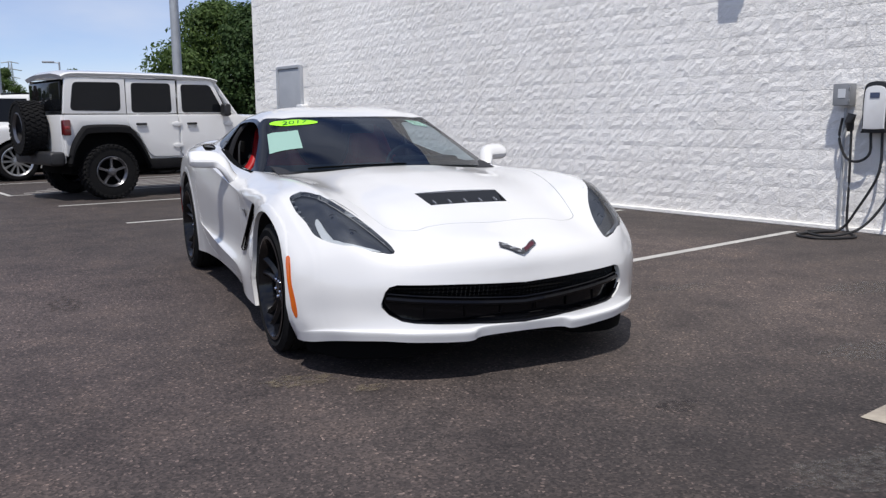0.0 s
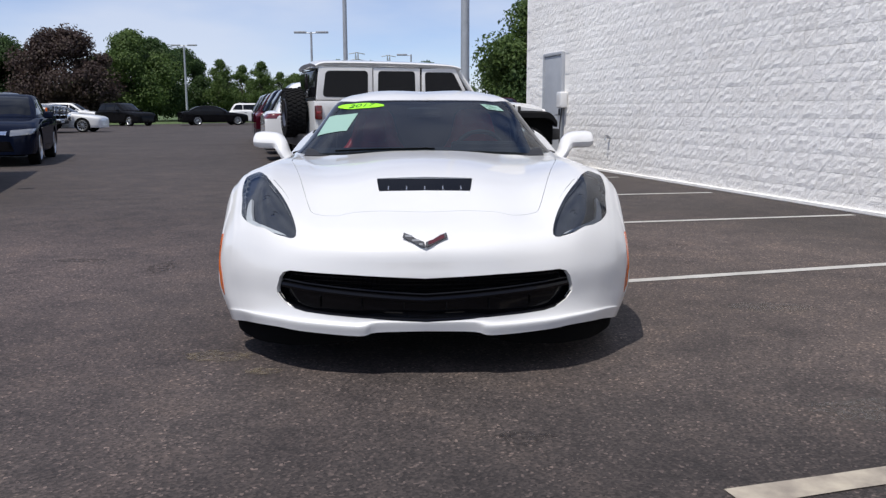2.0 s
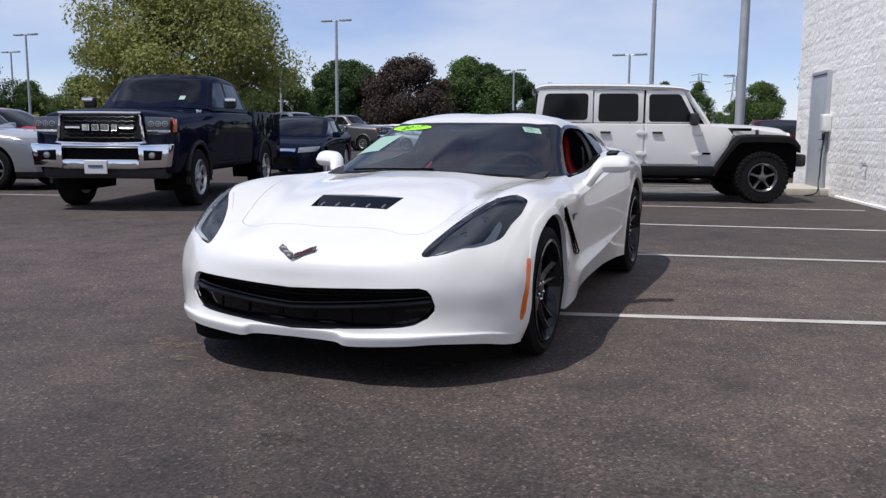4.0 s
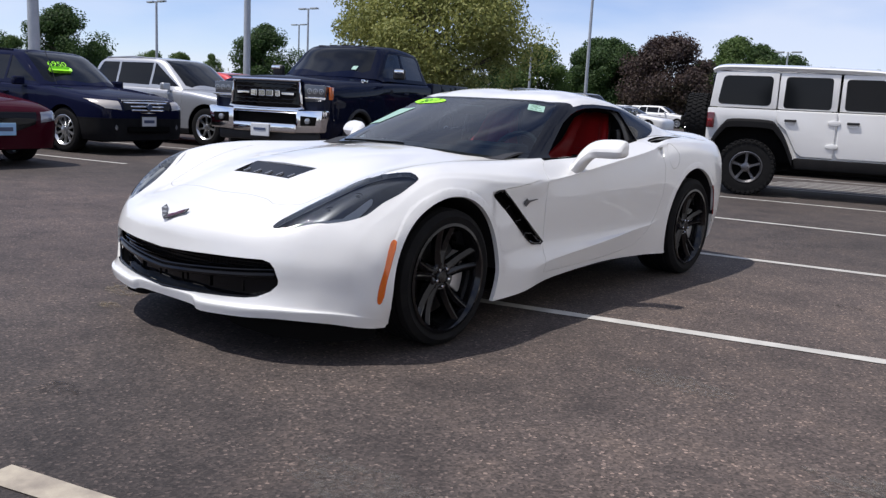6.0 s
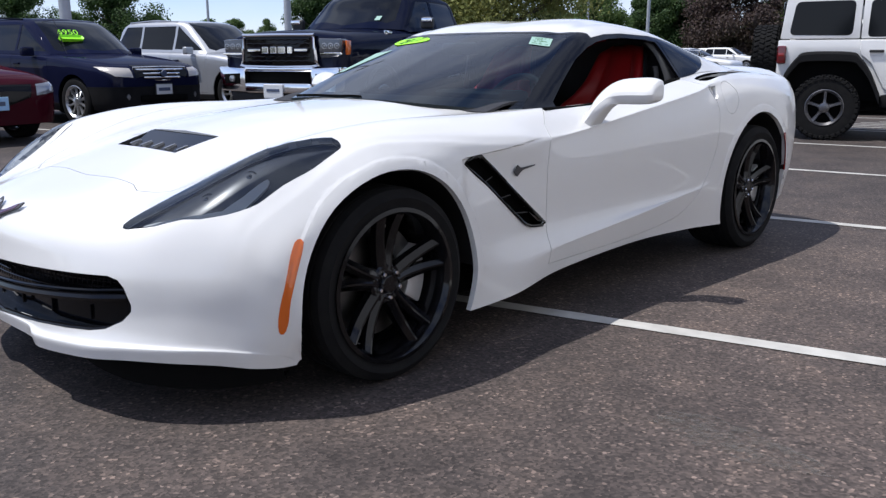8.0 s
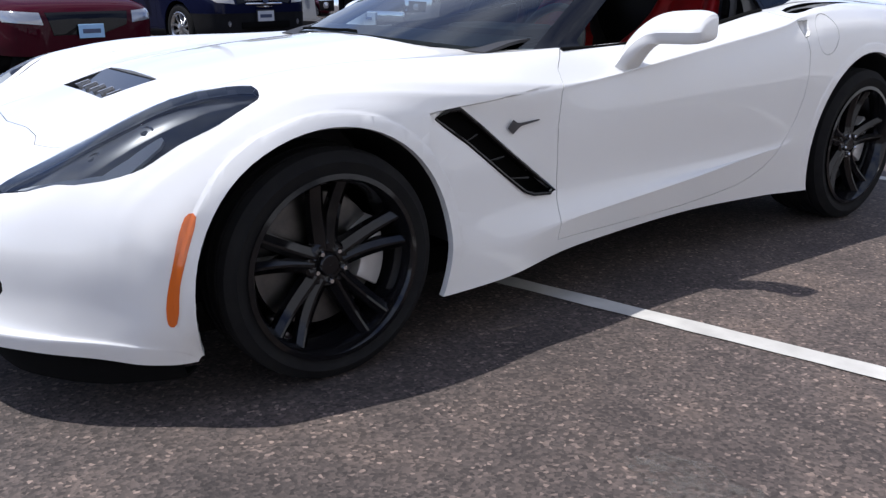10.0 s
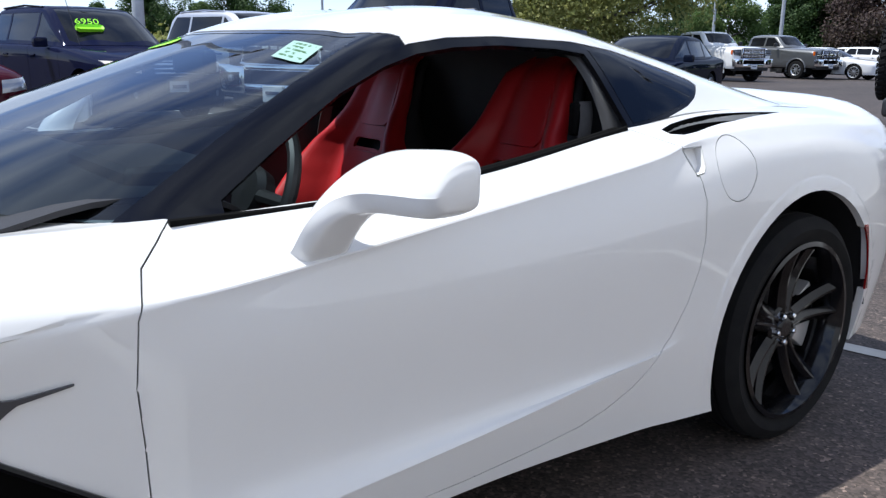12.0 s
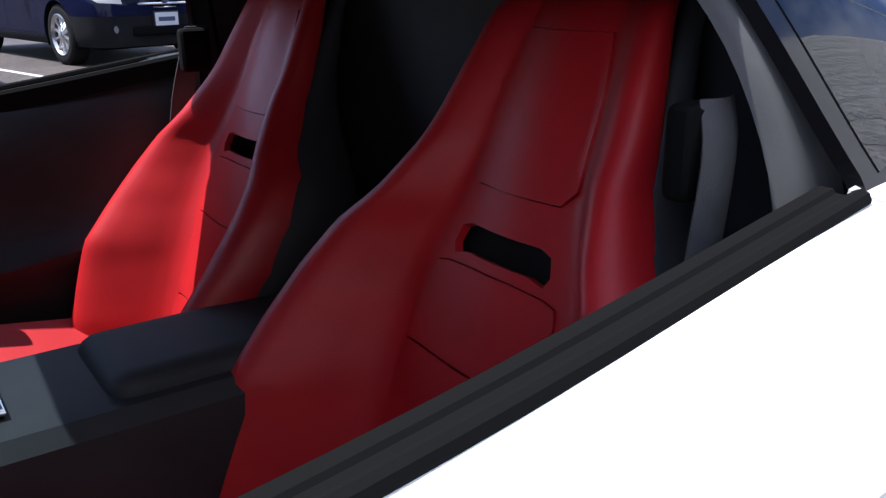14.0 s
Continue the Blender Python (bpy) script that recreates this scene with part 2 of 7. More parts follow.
def lathe(profile, sides=48, axis="x", close=False, bm=None):
    """A profile of (along the axis, radius) turned round the axis."""
    bm = bm or bmesh.new()
    rings = []
    for a, r in profile:
        ring = []
        for k in range(sides):
            c, s = r * math.cos(k * math.tau / sides), r * math.sin(k * math.tau / sides)
            ring.append(bm.verts.new((a, c, s) if axis == "x" else ((c, a, s) if axis == "y" else (c, s, a))))
        rings.append(ring)
    pairs = list(zip(rings, rings[1:])) + ([(rings[-1], rings[0])] if close else [])
    for r0, r1 in pairs:
        for k in range(sides):
            bm.faces.new((r0[k], r0[(k + 1) % sides], r1[(k + 1) % sides], r1[k]))
    bmesh.ops.recalc_face_normals(bm, faces=bm.faces)
    return bm


def prism(poly, d0, d1, axis="x", bev=0.0, seg=2, bm=None):
    """A flat outline made solid between two depths along an axis."""
    own = bmesh.new()
    put = {"x": lambda a, b, d: (d, a, b), "y": lambda a, b, d: (a, d, b), "z": lambda a, b, d: (a, b, d)}[axis]
    lo = [own.verts.new(put(a, b, d0)) for a, b in poly]
    hi = [own.verts.new(put(a, b, d1)) for a, b in poly]
    own.faces.new(lo)
    own.faces.new(hi[::-1])
    n = len(poly)
    for i in range(n):
        own.faces.new((lo[i], hi[i], hi[(i + 1) % n], lo[(i + 1) % n]))
    bmesh.ops.recalc_face_normals(own, faces=own.faces)
    if bev:
        bmesh.ops.bevel(own, geom=own.edges[:], offset=bev, segments=seg, profile=0.6, affect="EDGES")
    return own if bm is None else join(bm, own)


def catmull(table, per, axis):
    """Smooth finer steps along one axis of a table of points."""
    t = np.moveaxis(np.asarray(table, float), axis, 0)
    n = len(t)
    ext = np.concatenate([[2 * t[0] - t[1]], t, [2 * t[-1] - t[-2]]])
    out = []
    for i in range(n - 1):
        p0, p1, p2, p3 = ext[i], ext[i + 1], ext[i + 2], ext[i + 3]
        for k in range(per):
            s = k / per
            out.append(0.5 * (2 * p1 + (p2 - p0) * s + (2 * p0 - 5 * p1 + 4 * p2 - p3) * s * s + (3 * p1 - p0 - 3 * p2 + p3) * s ** 3))
    out.append(t[-1])
    return np.moveaxis(np.array(out), 0, axis)


def spline(points, per=6, closed=True):
    """A smooth outline through 2D or 3D points."""
    p = np.asarray(points, float)
    if not closed:
        return [tuple(v) for v in catmull(p, per, 0)]
    e = np.concatenate([p[-2:], p, p[:3]])
    c = catmull(e, per, 0)
    return [tuple(v) for v in c[2 * per:(2 + len(p)) * per]]


def grid_mesh(g, bm=None, mirror=False, flip=False):
    """Quads over a grid of points; mirrored across x = 0 on request (column 0 lies on the seam)."""
    bm = bm or bmesh.new()
    g = np.asarray(g, float)
    nu, nv = g.shape[:2]
    a = [[bm.verts.new(g[i, j]) for j in range(nv)] for i in range(nu)]
    sides = [a]
    if mirror:
        sides.append([[a[i][0] if j == 0 else bm.verts.new(g[i, j] * (-1, 1, 1)) for j in range(nv)] for i in range(nu)])
    for k, s in enumerate(sides):
        for i in range(nu - 1):
            for j in range(nv - 1):
                q = (s[i][j], s[i][j + 1], s[i + 1][j + 1], s[i + 1][j])
                bm.faces.new(q[::-1] if (k == 1) != flip else q)
    return bm


FLAT = {"top": ((1, 0, 0), (0, 1, 0)), "front": ((1, 0, 0), (0, 0, 1)), "side": ((0, 1, 0), (0, 0, 1))}


def inside(poly, x, y):
    hit, j = False, len(poly) - 1
    for i in range(len(poly)):
        (xi, yi), (xj, yj) = poly[i], poly[j]
        if (yi > y) != (yj > y) and x < (xj - xi) * (y - yi) / (yj - yi) + xi:
            hit = not hit
        j = i
    return hit


def cut(bm, poly, view, keep=lambda c: True):
    """Scores an outline, seen in a view, into a surface and returns the faces within it."""
    ax, ay = (Vector(v) for v in FLAT[view])
    xs, ys = [p[0] for p in poly], [p[1] for p in poly]
    x0, x1, y0, y1 = min(xs) - 0.06, max(xs) + 0.06, min(ys) - 0.06, max(ys) + 0.06
    near = []
    for f in bm.faces:
        c = f.calc_center_median()
        if x0 < c @ ax < x1 and y0 < c @ ay < y1 and keep(c):
            near.append(f)
    n = len(poly)
    for i in range(n):
        a, b = poly[i], poly[(i + 1) % n]
        d = Vector((b[0] - a[0], b[1] - a[1]))
        if d.length < 1e-6:
            continue
        no = (ax * d.y - ay * d.x).normalized()
        co = ax * a[0] + ay * a[1]
        lo = (min(a[0], b[0]) - 1e-4, min(a[1], b[1]) - 1e-4)
        hi = (max(a[0], b[0]) + 1e-4, max(a[1], b[1]) + 1e-4)
        hot = set()
        for f in near:
            if not f.is_valid:
                continue
            px, py = [v.co @ ax for v in f.verts], [v.co @ ay for v in f.verts]
            if max(px) >= lo[0] and min(px) <= hi[0] and max(py) >= lo[1] and min(py) <= hi[1]:
                hot.add(f)
        if not hot:
            continue
        geom = list(hot) + list({e for f in hot for e in f.edges}) + list({v for f in hot for v in f.verts})
        r = bmesh.ops.bisect_plane(bm, geom=geom, plane_co=co, plane_no=no, dist=1e-5)
        near = list({f for f in near if f.is_valid} | {f for f in r["geom"] if isinstance(f, bmesh.types.BMFace)})
    found = []
    for f in near:
        if f.is_valid:
            c = f.calc_center_median()
            if inside(poly, c @ ax, c @ ay):
                found.append(f)
    return found


def lift_out(bm, faces):
    """Takes faces out of a surface and returns them as one of their own."""
    out, idx = bmesh.new(), {}
    for f in faces:
        vs = []
        for v in f.verts:
            if v not in idx:
                idx[v] = out.verts.new(v.co)
            vs.append(idx[v])
        out.faces.new(vs)
    bmesh.ops.delete(bm, geom=faces, context="FACES")
    return out


def copy_faces(bm, faces):
    out, idx = bmesh.new(), {}
    for f in faces:
        vs = []
        for v in f.verts:
            if v not in idx:
                idx[v] = out.verts.new(v.co)
            vs.append(idx[v])
        out.faces.new(vs)
    return out


def rim(bm, depth, gap=0.0):
    """Draws the open border of a panel in by a gap and folds it inwards."""
    bm.normal_update()
    border = [e for e in bm.edges if len(e.link_faces) == 1]
    verts = {v for e in border for v in e.verts}
    shift, norm = {}, {}
    for v in verts:
        d = Vector()
        for e in v.link_edges:
            if len(e.link_faces) == 1:
                f = e.link_faces[0]
                t = (e.verts[1].co - e.verts[0].co).normalized()
                s = f.normal.cross(t)
                mid = (e.verts[0].co + e.verts[1].co) / 2
                if s.dot(f.calc_center_median() - mid) < 0:
                    s.negate()
                d += s
        shift[v] = d.normalized() * gap if d.length > 1e-6 else Vector()
        norm[v] = v.normal.copy()
    for v, d in shift.items():
        v.co += d
    low = {v: bm.verts.new(v.co - norm[v] * depth) for v in verts}
    for e in border:
        f = e.link_faces[0]
        a, b = e.verts
        for l in f.loops:
            if l.edge == e:
                a, b = l.vert, l.link_loop_next.vert
        bm.faces.new((b, a, low[a], low[b]))
    return bm


def push(bm, d):
    """Moves a surface along its own normals."""
    bm.normal_update()
    for v, n in [(v, v.normal.copy()) for v in bm.verts]:
        v.co += n * d
    return bm


def shell(bm, thick):
    """Gives a sheet a back and edges."""
    bm.normal_update()
    bmesh.ops.solidify(bm, geom=bm.faces[:], thickness=thick)
    return bm


def arc(cx, cy, r, a0, a1, n):
    return [(cx + r * math.cos(radians(a0 + (a1 - a0) * i / n)), cy + r * math.sin(radians(a0 + (a1 - a0) * i / n))) for i in range(n + 1)]


def mx(poly):
    return [(-a, b) for a, b in poly][::-1]

# ---- ground and walls ----
LOT = radians(14.0)
U = Vector((math.cos(LOT), math.sin(LOT), 0))
V = Vector((-math.sin(LOT), math.cos(LOT), 0))


def lot(u, v, z=0.0):
    """A place in the lot's own grid: u towards the building, v along it."""
    return U * u + V * v + Vector((0, 0, z))


bm = bmesh.new()
bmesh.ops.create_grid(bm, x_segments=40, y_segments=40, size=600)
ground = tagged(part("ground", bm, "asphalt", smooth=0), "worn dark brownish asphalt car park with pale aggregate", "ground", kind="structure")


def stripe(a, b, width, material, name="parking_line", z=0.004, label="white painted parking bay line on the asphalt"):
    """A painted stripe with slightly uneven edges."""
    a, b = Vector((*a, 0)), Vector((*b, 0))
    d = b - a
    n = max(2, int(d.length / 0.12))
    s = Vector((-d.y, d.x, 0)).normalized()
    bm = bmesh.new()
    rows = []
    for i in range(n + 1):
        p = a + d * i / n
        w = width / 2 * (1 + random.uniform(-0.06, 0.06))
        rows.append([bm.verts.new(p + s * w + Vector((0, 0, z))), bm.verts.new(p - s * w + Vector((0, 0, z)))])
    for r0, r1 in zip(rows, rows[1:]):
        bm.faces.new((r0[0], r0[1], r1[1], r1[0]))
    bmesh.ops.recalc_face_normals(bm, faces=bm.faces)
    return tagged(part(name, bm, material, smooth=0), label, "parking line", "parking lines", "structure")


stripe((0.905, -2.0), (4.9, -0.85), 0.105, "line_cream", label="worn cream parking bay line on the asphalt")
stripe((0.12, 0.755), (4.75, 2.10), 0.088, "line_white")
stripe((-0.6, 3.42), (4.42, 4.53), 0.088, "line_white")
stripe((-1.30, 6.02), (3.70, 6.98), 0.088, "line_white")
stripe((-2.04, 8.54), (3.0, 9.62), 0.088, "line_white")
for k in range(7):
    stripe((-2.75 - 0.09 * k + 0.25 * k, 10.75 + 0.38 * k), (1.6 - 0.1 * k, 11.9 + 0.38 * k), 0.078, "line_white", label="white hatching line on the asphalt")
stripe((-2.75, 10.65), (-3.50, 13.5), 0.078, "line_white", label="white hatching edge line on the asphalt")
stripe((-3.50, 13.5), (1.2, 14.7), 0.088, "line_white")
# bays of the facing row
stripe((-12.6, 2.3), (-8.18, 3.43), 0.088, "line_white")
stripe((-13.6, 5.38), (-9.0, 6.66), 0.088, "line_white")
stripe((-11.8, -0.4), (-7.4, 0.72), 0.088, "line_white")
stripe((-11.0, -3.2), (-6.6, -2.1), 0.088, "line_white")


def patch(cx, cy, rx, ry, material, label, seed, z=0.0035):
    """An irregular stain or scuff on the ground."""
    rnd = random.Random(seed)
    bm = bmesh.new()
    ring = [bm.verts.new((cx + rx * math.cos(a) * rnd.uniform(.6, 1.1), cy + ry * math.sin(a) * rnd.uniform(.6, 1.1), z)) for a in np.linspace(0, math.tau, 26, endpoint=False)]
    bm.faces.new(ring)
    return tagged(part("ground_stain", bm, material, smooth=0), label, "stain", "ground stains", "structure")


def stain_mat(name, c, cover):
    """A see-through film of dirt broken up by grain."""
    m = mat(name, c, 0.9)
    g = m.node_tree.nodes.new("ShaderNodeNewGeometry")
    n = noise_tex(m, 24.0, 6, 0.7, (g, "Position"))
    r = ramp(m, n, "Fac", [(0.42, (0, 0, 0)), (0.68, (cover, cover, cover))])
    link(m, r, "Color", bsdf(m), "Alpha")
    return m


M["stain_sand"] = stain_mat("sandy_dirt", (0.16, 0.13, 0.09), .8)
M["stain_oil"] = stain_mat("oil_stain", (0.018, 0.016, 0.016), .5)
M["stain_pale"] = stain_mat("pale_scuff", (0.13, 0.12, 0.11), .6)
patch(-.95, -.58, .20, .10, "stain_sand", "pale sandy dirt on the asphalt", 1)
patch(-.70, -.80, .10, .05, "stain_sand", "pale sandy dirt on the asphalt", 2)
patch(-2.6, 1.9, .22, .09, "stain_oil", "dark oil stain on the asphalt", 3)
patch(-1.9, 1.6, .12, .28, "stain_oil", "dark oil stain on the asphalt", 4)
patch(.35, -1.55, .12, .07, "stain_oil", "dark oil stain on the asphalt", 5)
patch(1.75, -1.3, .35, .15, "stain_pale", "pale scuffed patch on the asphalt", 6)
patch(1.9, .35, .30, .12, "stain_pale", "pale scuffed patch on the asphalt", 7)
patch(2.0, 2.55, .12, .06, "stain_oil", "dark oil stain on the asphalt", 8)
patch(.6, -2.3, .5, .16, "stain_pale", "pale scuffed patch on the asphalt", 9)
patch(3.0, -.2, .4, .2, "stain_pale", "pale scuffed patch on the asphalt", 10)


# ---- the white sports car ----
CAR = pose(0, -0.88, 0, 0, 0, 1.17) @ pose(0, 0.88, 0)
car = thing("sports_car", "glossy white two-seat sports coupe with black wheels and red seats", "car", CAR)

from mathutils.bvhtree import BVHTree

BODY = [
    # front lip with a step and a shelf below the grille
    [(0, -0.905, 0.203), (0.2, -0.897, 0.197), (0.275, -0.905, 0.184), (0.5, -0.86, 0.194), (0.62, -0.80, 0.200), (0.72, -0.715, 0.193), (0.8, -0.612, 0.179), (0.862, -0.53, 0.163), (0.890, -0.468, 0.155), (0.900, -0.432, 0.153), (0.903, -0.405, 0.152)],
    [(0, -0.914, 0.240), (0.2, -0.905, 0.238), (0.275, -0.913, 0.225), (0.5, -0.868, 0.234), (0.62, -0.808, 0.238), (0.725, -0.722, 0.233), (0.812, -0.618, 0.222), (0.875, -0.533, 0.208), (0.902, -0.468, 0.192), (0.908, -0.432, 0.178), (0.904, -0.402, 0.158)],
    [(0, -0.910, 0.252), (0.2, -0.899, 0.251), (0.30, -0.893, 0.242), (0.5, -0.848, 0.248), (0.624, -0.786, 0.252), (0.728, -0.702, 0.248), (0.816, -0.605, 0.238), (0.880, -0.525, 0.222), (0.908, -0.464, 0.205), (0.912, -0.43, 0.186), (0.904, -0.400, 0.160)],
    [(0, -0.912, 0.31), (0.2, -0.902, 0.31), (0.34, -0.882, 0.31), (0.5, -0.835, 0.312), (0.63, -0.768, 0.315), (0.735, -0.684, 0.315), (0.831, -0.585, 0.302), (0.899, -0.508, 0.277), (0.924, -0.452, 0.247), (0.924, -0.42, 0.216), (0.905, -0.392, 0.165)],
    [(0, -0.915, 0.45), (0.2, -0.905, 0.45), (0.34, -0.882, 0.45), (0.5, -0.832, 0.452), (0.63, -0.762, 0.455), (0.735, -0.675, 0.452), (0.845, -0.575, 0.435), (0.915, -0.49, 0.385), (0.942, -0.435, 0.315), (0.940, -0.405, 0.24), (0.91, -0.375, 0.162)],
    [(0, -0.865, 0.572), (0.2, -0.85, 0.572), (0.34, -0.825, 0.57), (0.5, -0.765, 0.568), (0.62, -0.69, 0.586), (0.72, -0.605, 0.615), (0.84, -0.527, 0.562), (0.925, -0.455, 0.485), (0.951, -0.41, 0.375), (0.95, -0.385, 0.265), (0.917, -0.355, 0.165)],
    # over the front wheels
    [(0, -0.56, 0.668), (0.2, -0.56, 0.668), (0.34, -0.555, 0.663), (0.5, -0.52, 0.657), (0.63, -0.47, 0.710), (0.735, -0.4, 0.757), (0.862, -0.355, 0.676), (0.940, -0.31, 0.585), (0.962, -0.285, 0.455), (0.96, -0.27, 0.31), (0.927, -0.26, 0.165)],
    [(0, -0.2, 0.785), (0.22, -0.2, 0.778), (0.38, -0.2, 0.762), (0.52, -0.19, 0.757), (0.65, -0.17, 0.79), (0.75, -0.15, 0.818), (0.876, -0.13, 0.782), (0.948, -0.12, 0.69), (0.964, -0.11, 0.52), (0.956, -0.1, 0.33), (0.932, -0.1, 0.165)],
    [(0, 0.15, 0.845), (0.22, 0.15, 0.835), (0.4, 0.15, 0.812), (0.54, 0.15, 0.802), (0.66, 0.15, 0.822), (0.76, 0.15, 0.842), (0.885, 0.15, 0.786), (0.943, 0.15, 0.69), (0.952, 0.15, 0.50), (0.948, 0.15, 0.33), (0.932, 0.15, 0.16)],
    [(0, 0.55, 0.872), (0.22, 0.55, 0.865), (0.42, 0.56, 0.842), (0.57, 0.58, 0.826), (0.68, 0.58, 0.832), (0.775, 0.58, 0.838), (0.912, 0.58, 0.748), (0.904, 0.58, 0.61), (0.906, 0.58, 0.41), (0.928, 0.58, 0.285), (0.930, 0.58, 0.165)],
    # doors
    [(0, 0.95, 0.9), (0.22, 0.95, 0.89), (0.45, 0.95, 0.875), (0.64, 0.95, 0.857), (0.745, 0.94, 0.848), (0.803, 0.94, 0.838), (0.896, 0.94, 0.745), (0.899, 0.94, 0.62), (0.886, 0.94, 0.405), (0.920, 0.93, 0.310), (0.897, 0.93, 0.198)],
    [(0, 1.5, 0.92), (0.22, 1.5, 0.92), (0.45, 1.5, 0.91), (0.62, 1.5, 0.89), (0.72, 1.5, 0.872), (0.785, 1.5, 0.86), (0.903, 1.5, 0.815), (0.922, 1.5, 0.66), (0.901, 1.5, 0.410), (0.930, 1.5, 0.358), (0.902, 1.5, 0.225)],
    [(0, 2, 0.98), (0.22, 2, 0.98), (0.45, 2, 0.97), (0.62, 2, 0.95), (0.705, 2, 0.938), (0.764, 2, 0.927), (0.905, 2, 0.882), (0.937, 2, 0.72), (0.921, 2, 0.435), (0.928, 2, 0.402), (0.905, 2, 0.21)],
    [(0, 2.18, 0.99), (0.22, 2.18, 0.99), (0.45, 2.18, 0.98), (0.612, 2.18, 0.964), (0.694, 2.18, 0.954), (0.753, 2.18, 0.946), (0.887, 2.18, 0.915), (0.939, 2.18, 0.78), (0.932, 2.18, 0.50), (0.929, 2.18, 0.40), (0.915, 2.18, 0.20)],
    # rear wheels
    [(0, 2.4, 1), (0.22, 2.4, 1), (0.45, 2.4, 0.99), (0.6, 2.4, 0.98), (0.68, 2.4, 0.972), (0.74, 2.4, 0.966), (0.862, 2.4, 0.943), (0.937, 2.4, 0.83), (0.942, 2.4, 0.6), (0.935, 2.4, 0.38), (0.925, 2.4, 0.19)],
    [(0, 2.75, 1), (0.22, 2.75, 1), (0.45, 2.75, 0.99), (0.57, 2.75, 0.982), (0.65, 2.75, 0.976), (0.72, 2.75, 0.97), (0.85, 2.75, 0.943), (0.925, 2.75, 0.845), (0.942, 2.75, 0.65), (0.94, 2.75, 0.42), (0.925, 2.75, 0.2)],
    [(0, 3.1, 0.985), (0.22, 3.1, 0.985), (0.45, 3.1, 0.975), (0.57, 3.1, 0.968), (0.64, 3.1, 0.963), (0.71, 3.1, 0.957), (0.835, 3.09, 0.925), (0.912, 3.07, 0.82), (0.934, 3.06, 0.65), (0.925, 3.05, 0.42), (0.905, 3.04, 0.22)],
    [(0, 3.45, 0.985), (0.22, 3.45, 0.985), (0.45, 3.44, 0.98), (0.56, 3.43, 0.972), (0.63, 3.42, 0.962), (0.7, 3.4, 0.945), (0.8, 3.36, 0.895), (0.865, 3.32, 0.8), (0.89, 3.3, 0.65), (0.885, 3.29, 0.44), (0.86, 3.26, 0.25)],
    [(0, 3.53, 0.8), (0.22, 3.53, 0.8), (0.42, 3.52, 0.8), (0.52, 3.515, 0.79), (0.59, 3.505, 0.78), (0.655, 3.49, 0.765), (0.74, 3.45, 0.73), (0.8, 3.42, 0.67), (0.82, 3.4, 0.57), (0.815, 3.38, 0.44), (0.79, 3.34, 0.28)],
    [(0, 3.52, 0.32), (0.2, 3.52, 0.32), (0.36, 3.51, 0.32), (0.46, 3.5, 0.32), (0.52, 3.49, 0.32), (0.57, 3.48, 0.315), (0.63, 3.45, 0.31), (0.68, 3.43, 0.305), (0.71, 3.41, 0.3), (0.72, 3.4, 0.295), (0.72, 3.38, 0.29)],
]
CANOPY = [
    [(0, .58, .878), (.3, .61, .87), (.56, .69, .855), (.74, .83, .842), (.80, .92, .840)],
    [(0, .90, .99), (.29, .92, .985), (.52, .97, .972), (.70, 1.06, .935), (.792, 1.15, .842)],
    [(0, 1.2, 1.093), (.28, 1.22, 1.088), (.49, 1.26, 1.075), (.645, 1.32, 1.048), (.785, 1.40, .850)],
    [(0, 1.44, 1.168), (.26, 1.45, 1.166), (.45, 1.47, 1.158), (.605, 1.53, 1.132), (.778, 1.62, .870)],
    [(0, 1.62, 1.212), (.24, 1.63, 1.216), (.43, 1.64, 1.203), (.59, 1.70, 1.155), (.77, 1.80, .893)],
    [(0, 1.85, 1.228), (.24, 1.85, 1.236), (.42, 1.86, 1.218), (.587, 1.90, 1.158), (.763, 2.0, .922)],
    [(0, 2.15, 1.205), (.24, 2.15, 1.214), (.42, 2.15, 1.192), (.60, 2.13, 1.138), (.75, 2.15, .945)],
    [(0, 2.45, 1.155), (.24, 2.45, 1.160), (.43, 2.45, 1.137), (.62, 2.4, 1.078), (.735, 2.38, .970)],
    [(0, 2.8, 1.07), (.24, 2.8, 1.072), (.44, 2.78, 1.058), (.62, 2.75, 1.012), (.715, 2.72, .968)],
    [(0, 3.2, .99), (.26, 3.18, .985), (.46, 3.14, .975), (.6, 3.05, .966), (.69, 3.0, .957)],
]


def tighten(table, column, firm, weak=0.3, rows=()):
    """Adds a column close on either side of one, so that the named rows turn sharply there."""
    out = []
    for u, r in enumerate(table):
        w = firm if u in rows else weak
        p, a, b = (np.array(r[column + k]) for k in (0, -1, 1))
        sides = [p + (a - p) * w, p + (b - p) * w]
        if u not in rows:
            far = [np.array(r[max(0, min(len(r) - 1, column + k))]) for k in (-2, 2)]
            for k, (n0, n1, n2, n3) in enumerate(((b, p, a, far[0]), (a, p, b, far[1]))):
                sides[k] = 0.5 * (2 * n1 + (n2 - n0) * w + (2 * n0 - 5 * n1 + 4 * n2 - n3) * w * w + (3 * n1 - n0 - 3 * n2 + n3) * w ** 3)
        out.append([*r[:column], tuple(sides[0]), tuple(p), tuple(sides[1]), *r[column + 1:]])
    return out


def loft(table, nu, nv):
    return catmull(catmull(table, nu, 0), nv, 1)


BODY = tighten(BODY, 9, 0.10, 0.3, (10, 11, 12))
BODY = tighten(BODY, 6, 0.14, 0.3, (10, 11, 12, 13))
body = grid_mesh(loft(BODY, 7, 4), mirror=True)
SKIN = BVHTree.FromBMesh(body)
canopy = grid_mesh(loft(CANOPY, 8, 8), mirror=True)

SIDES = (1, -1)


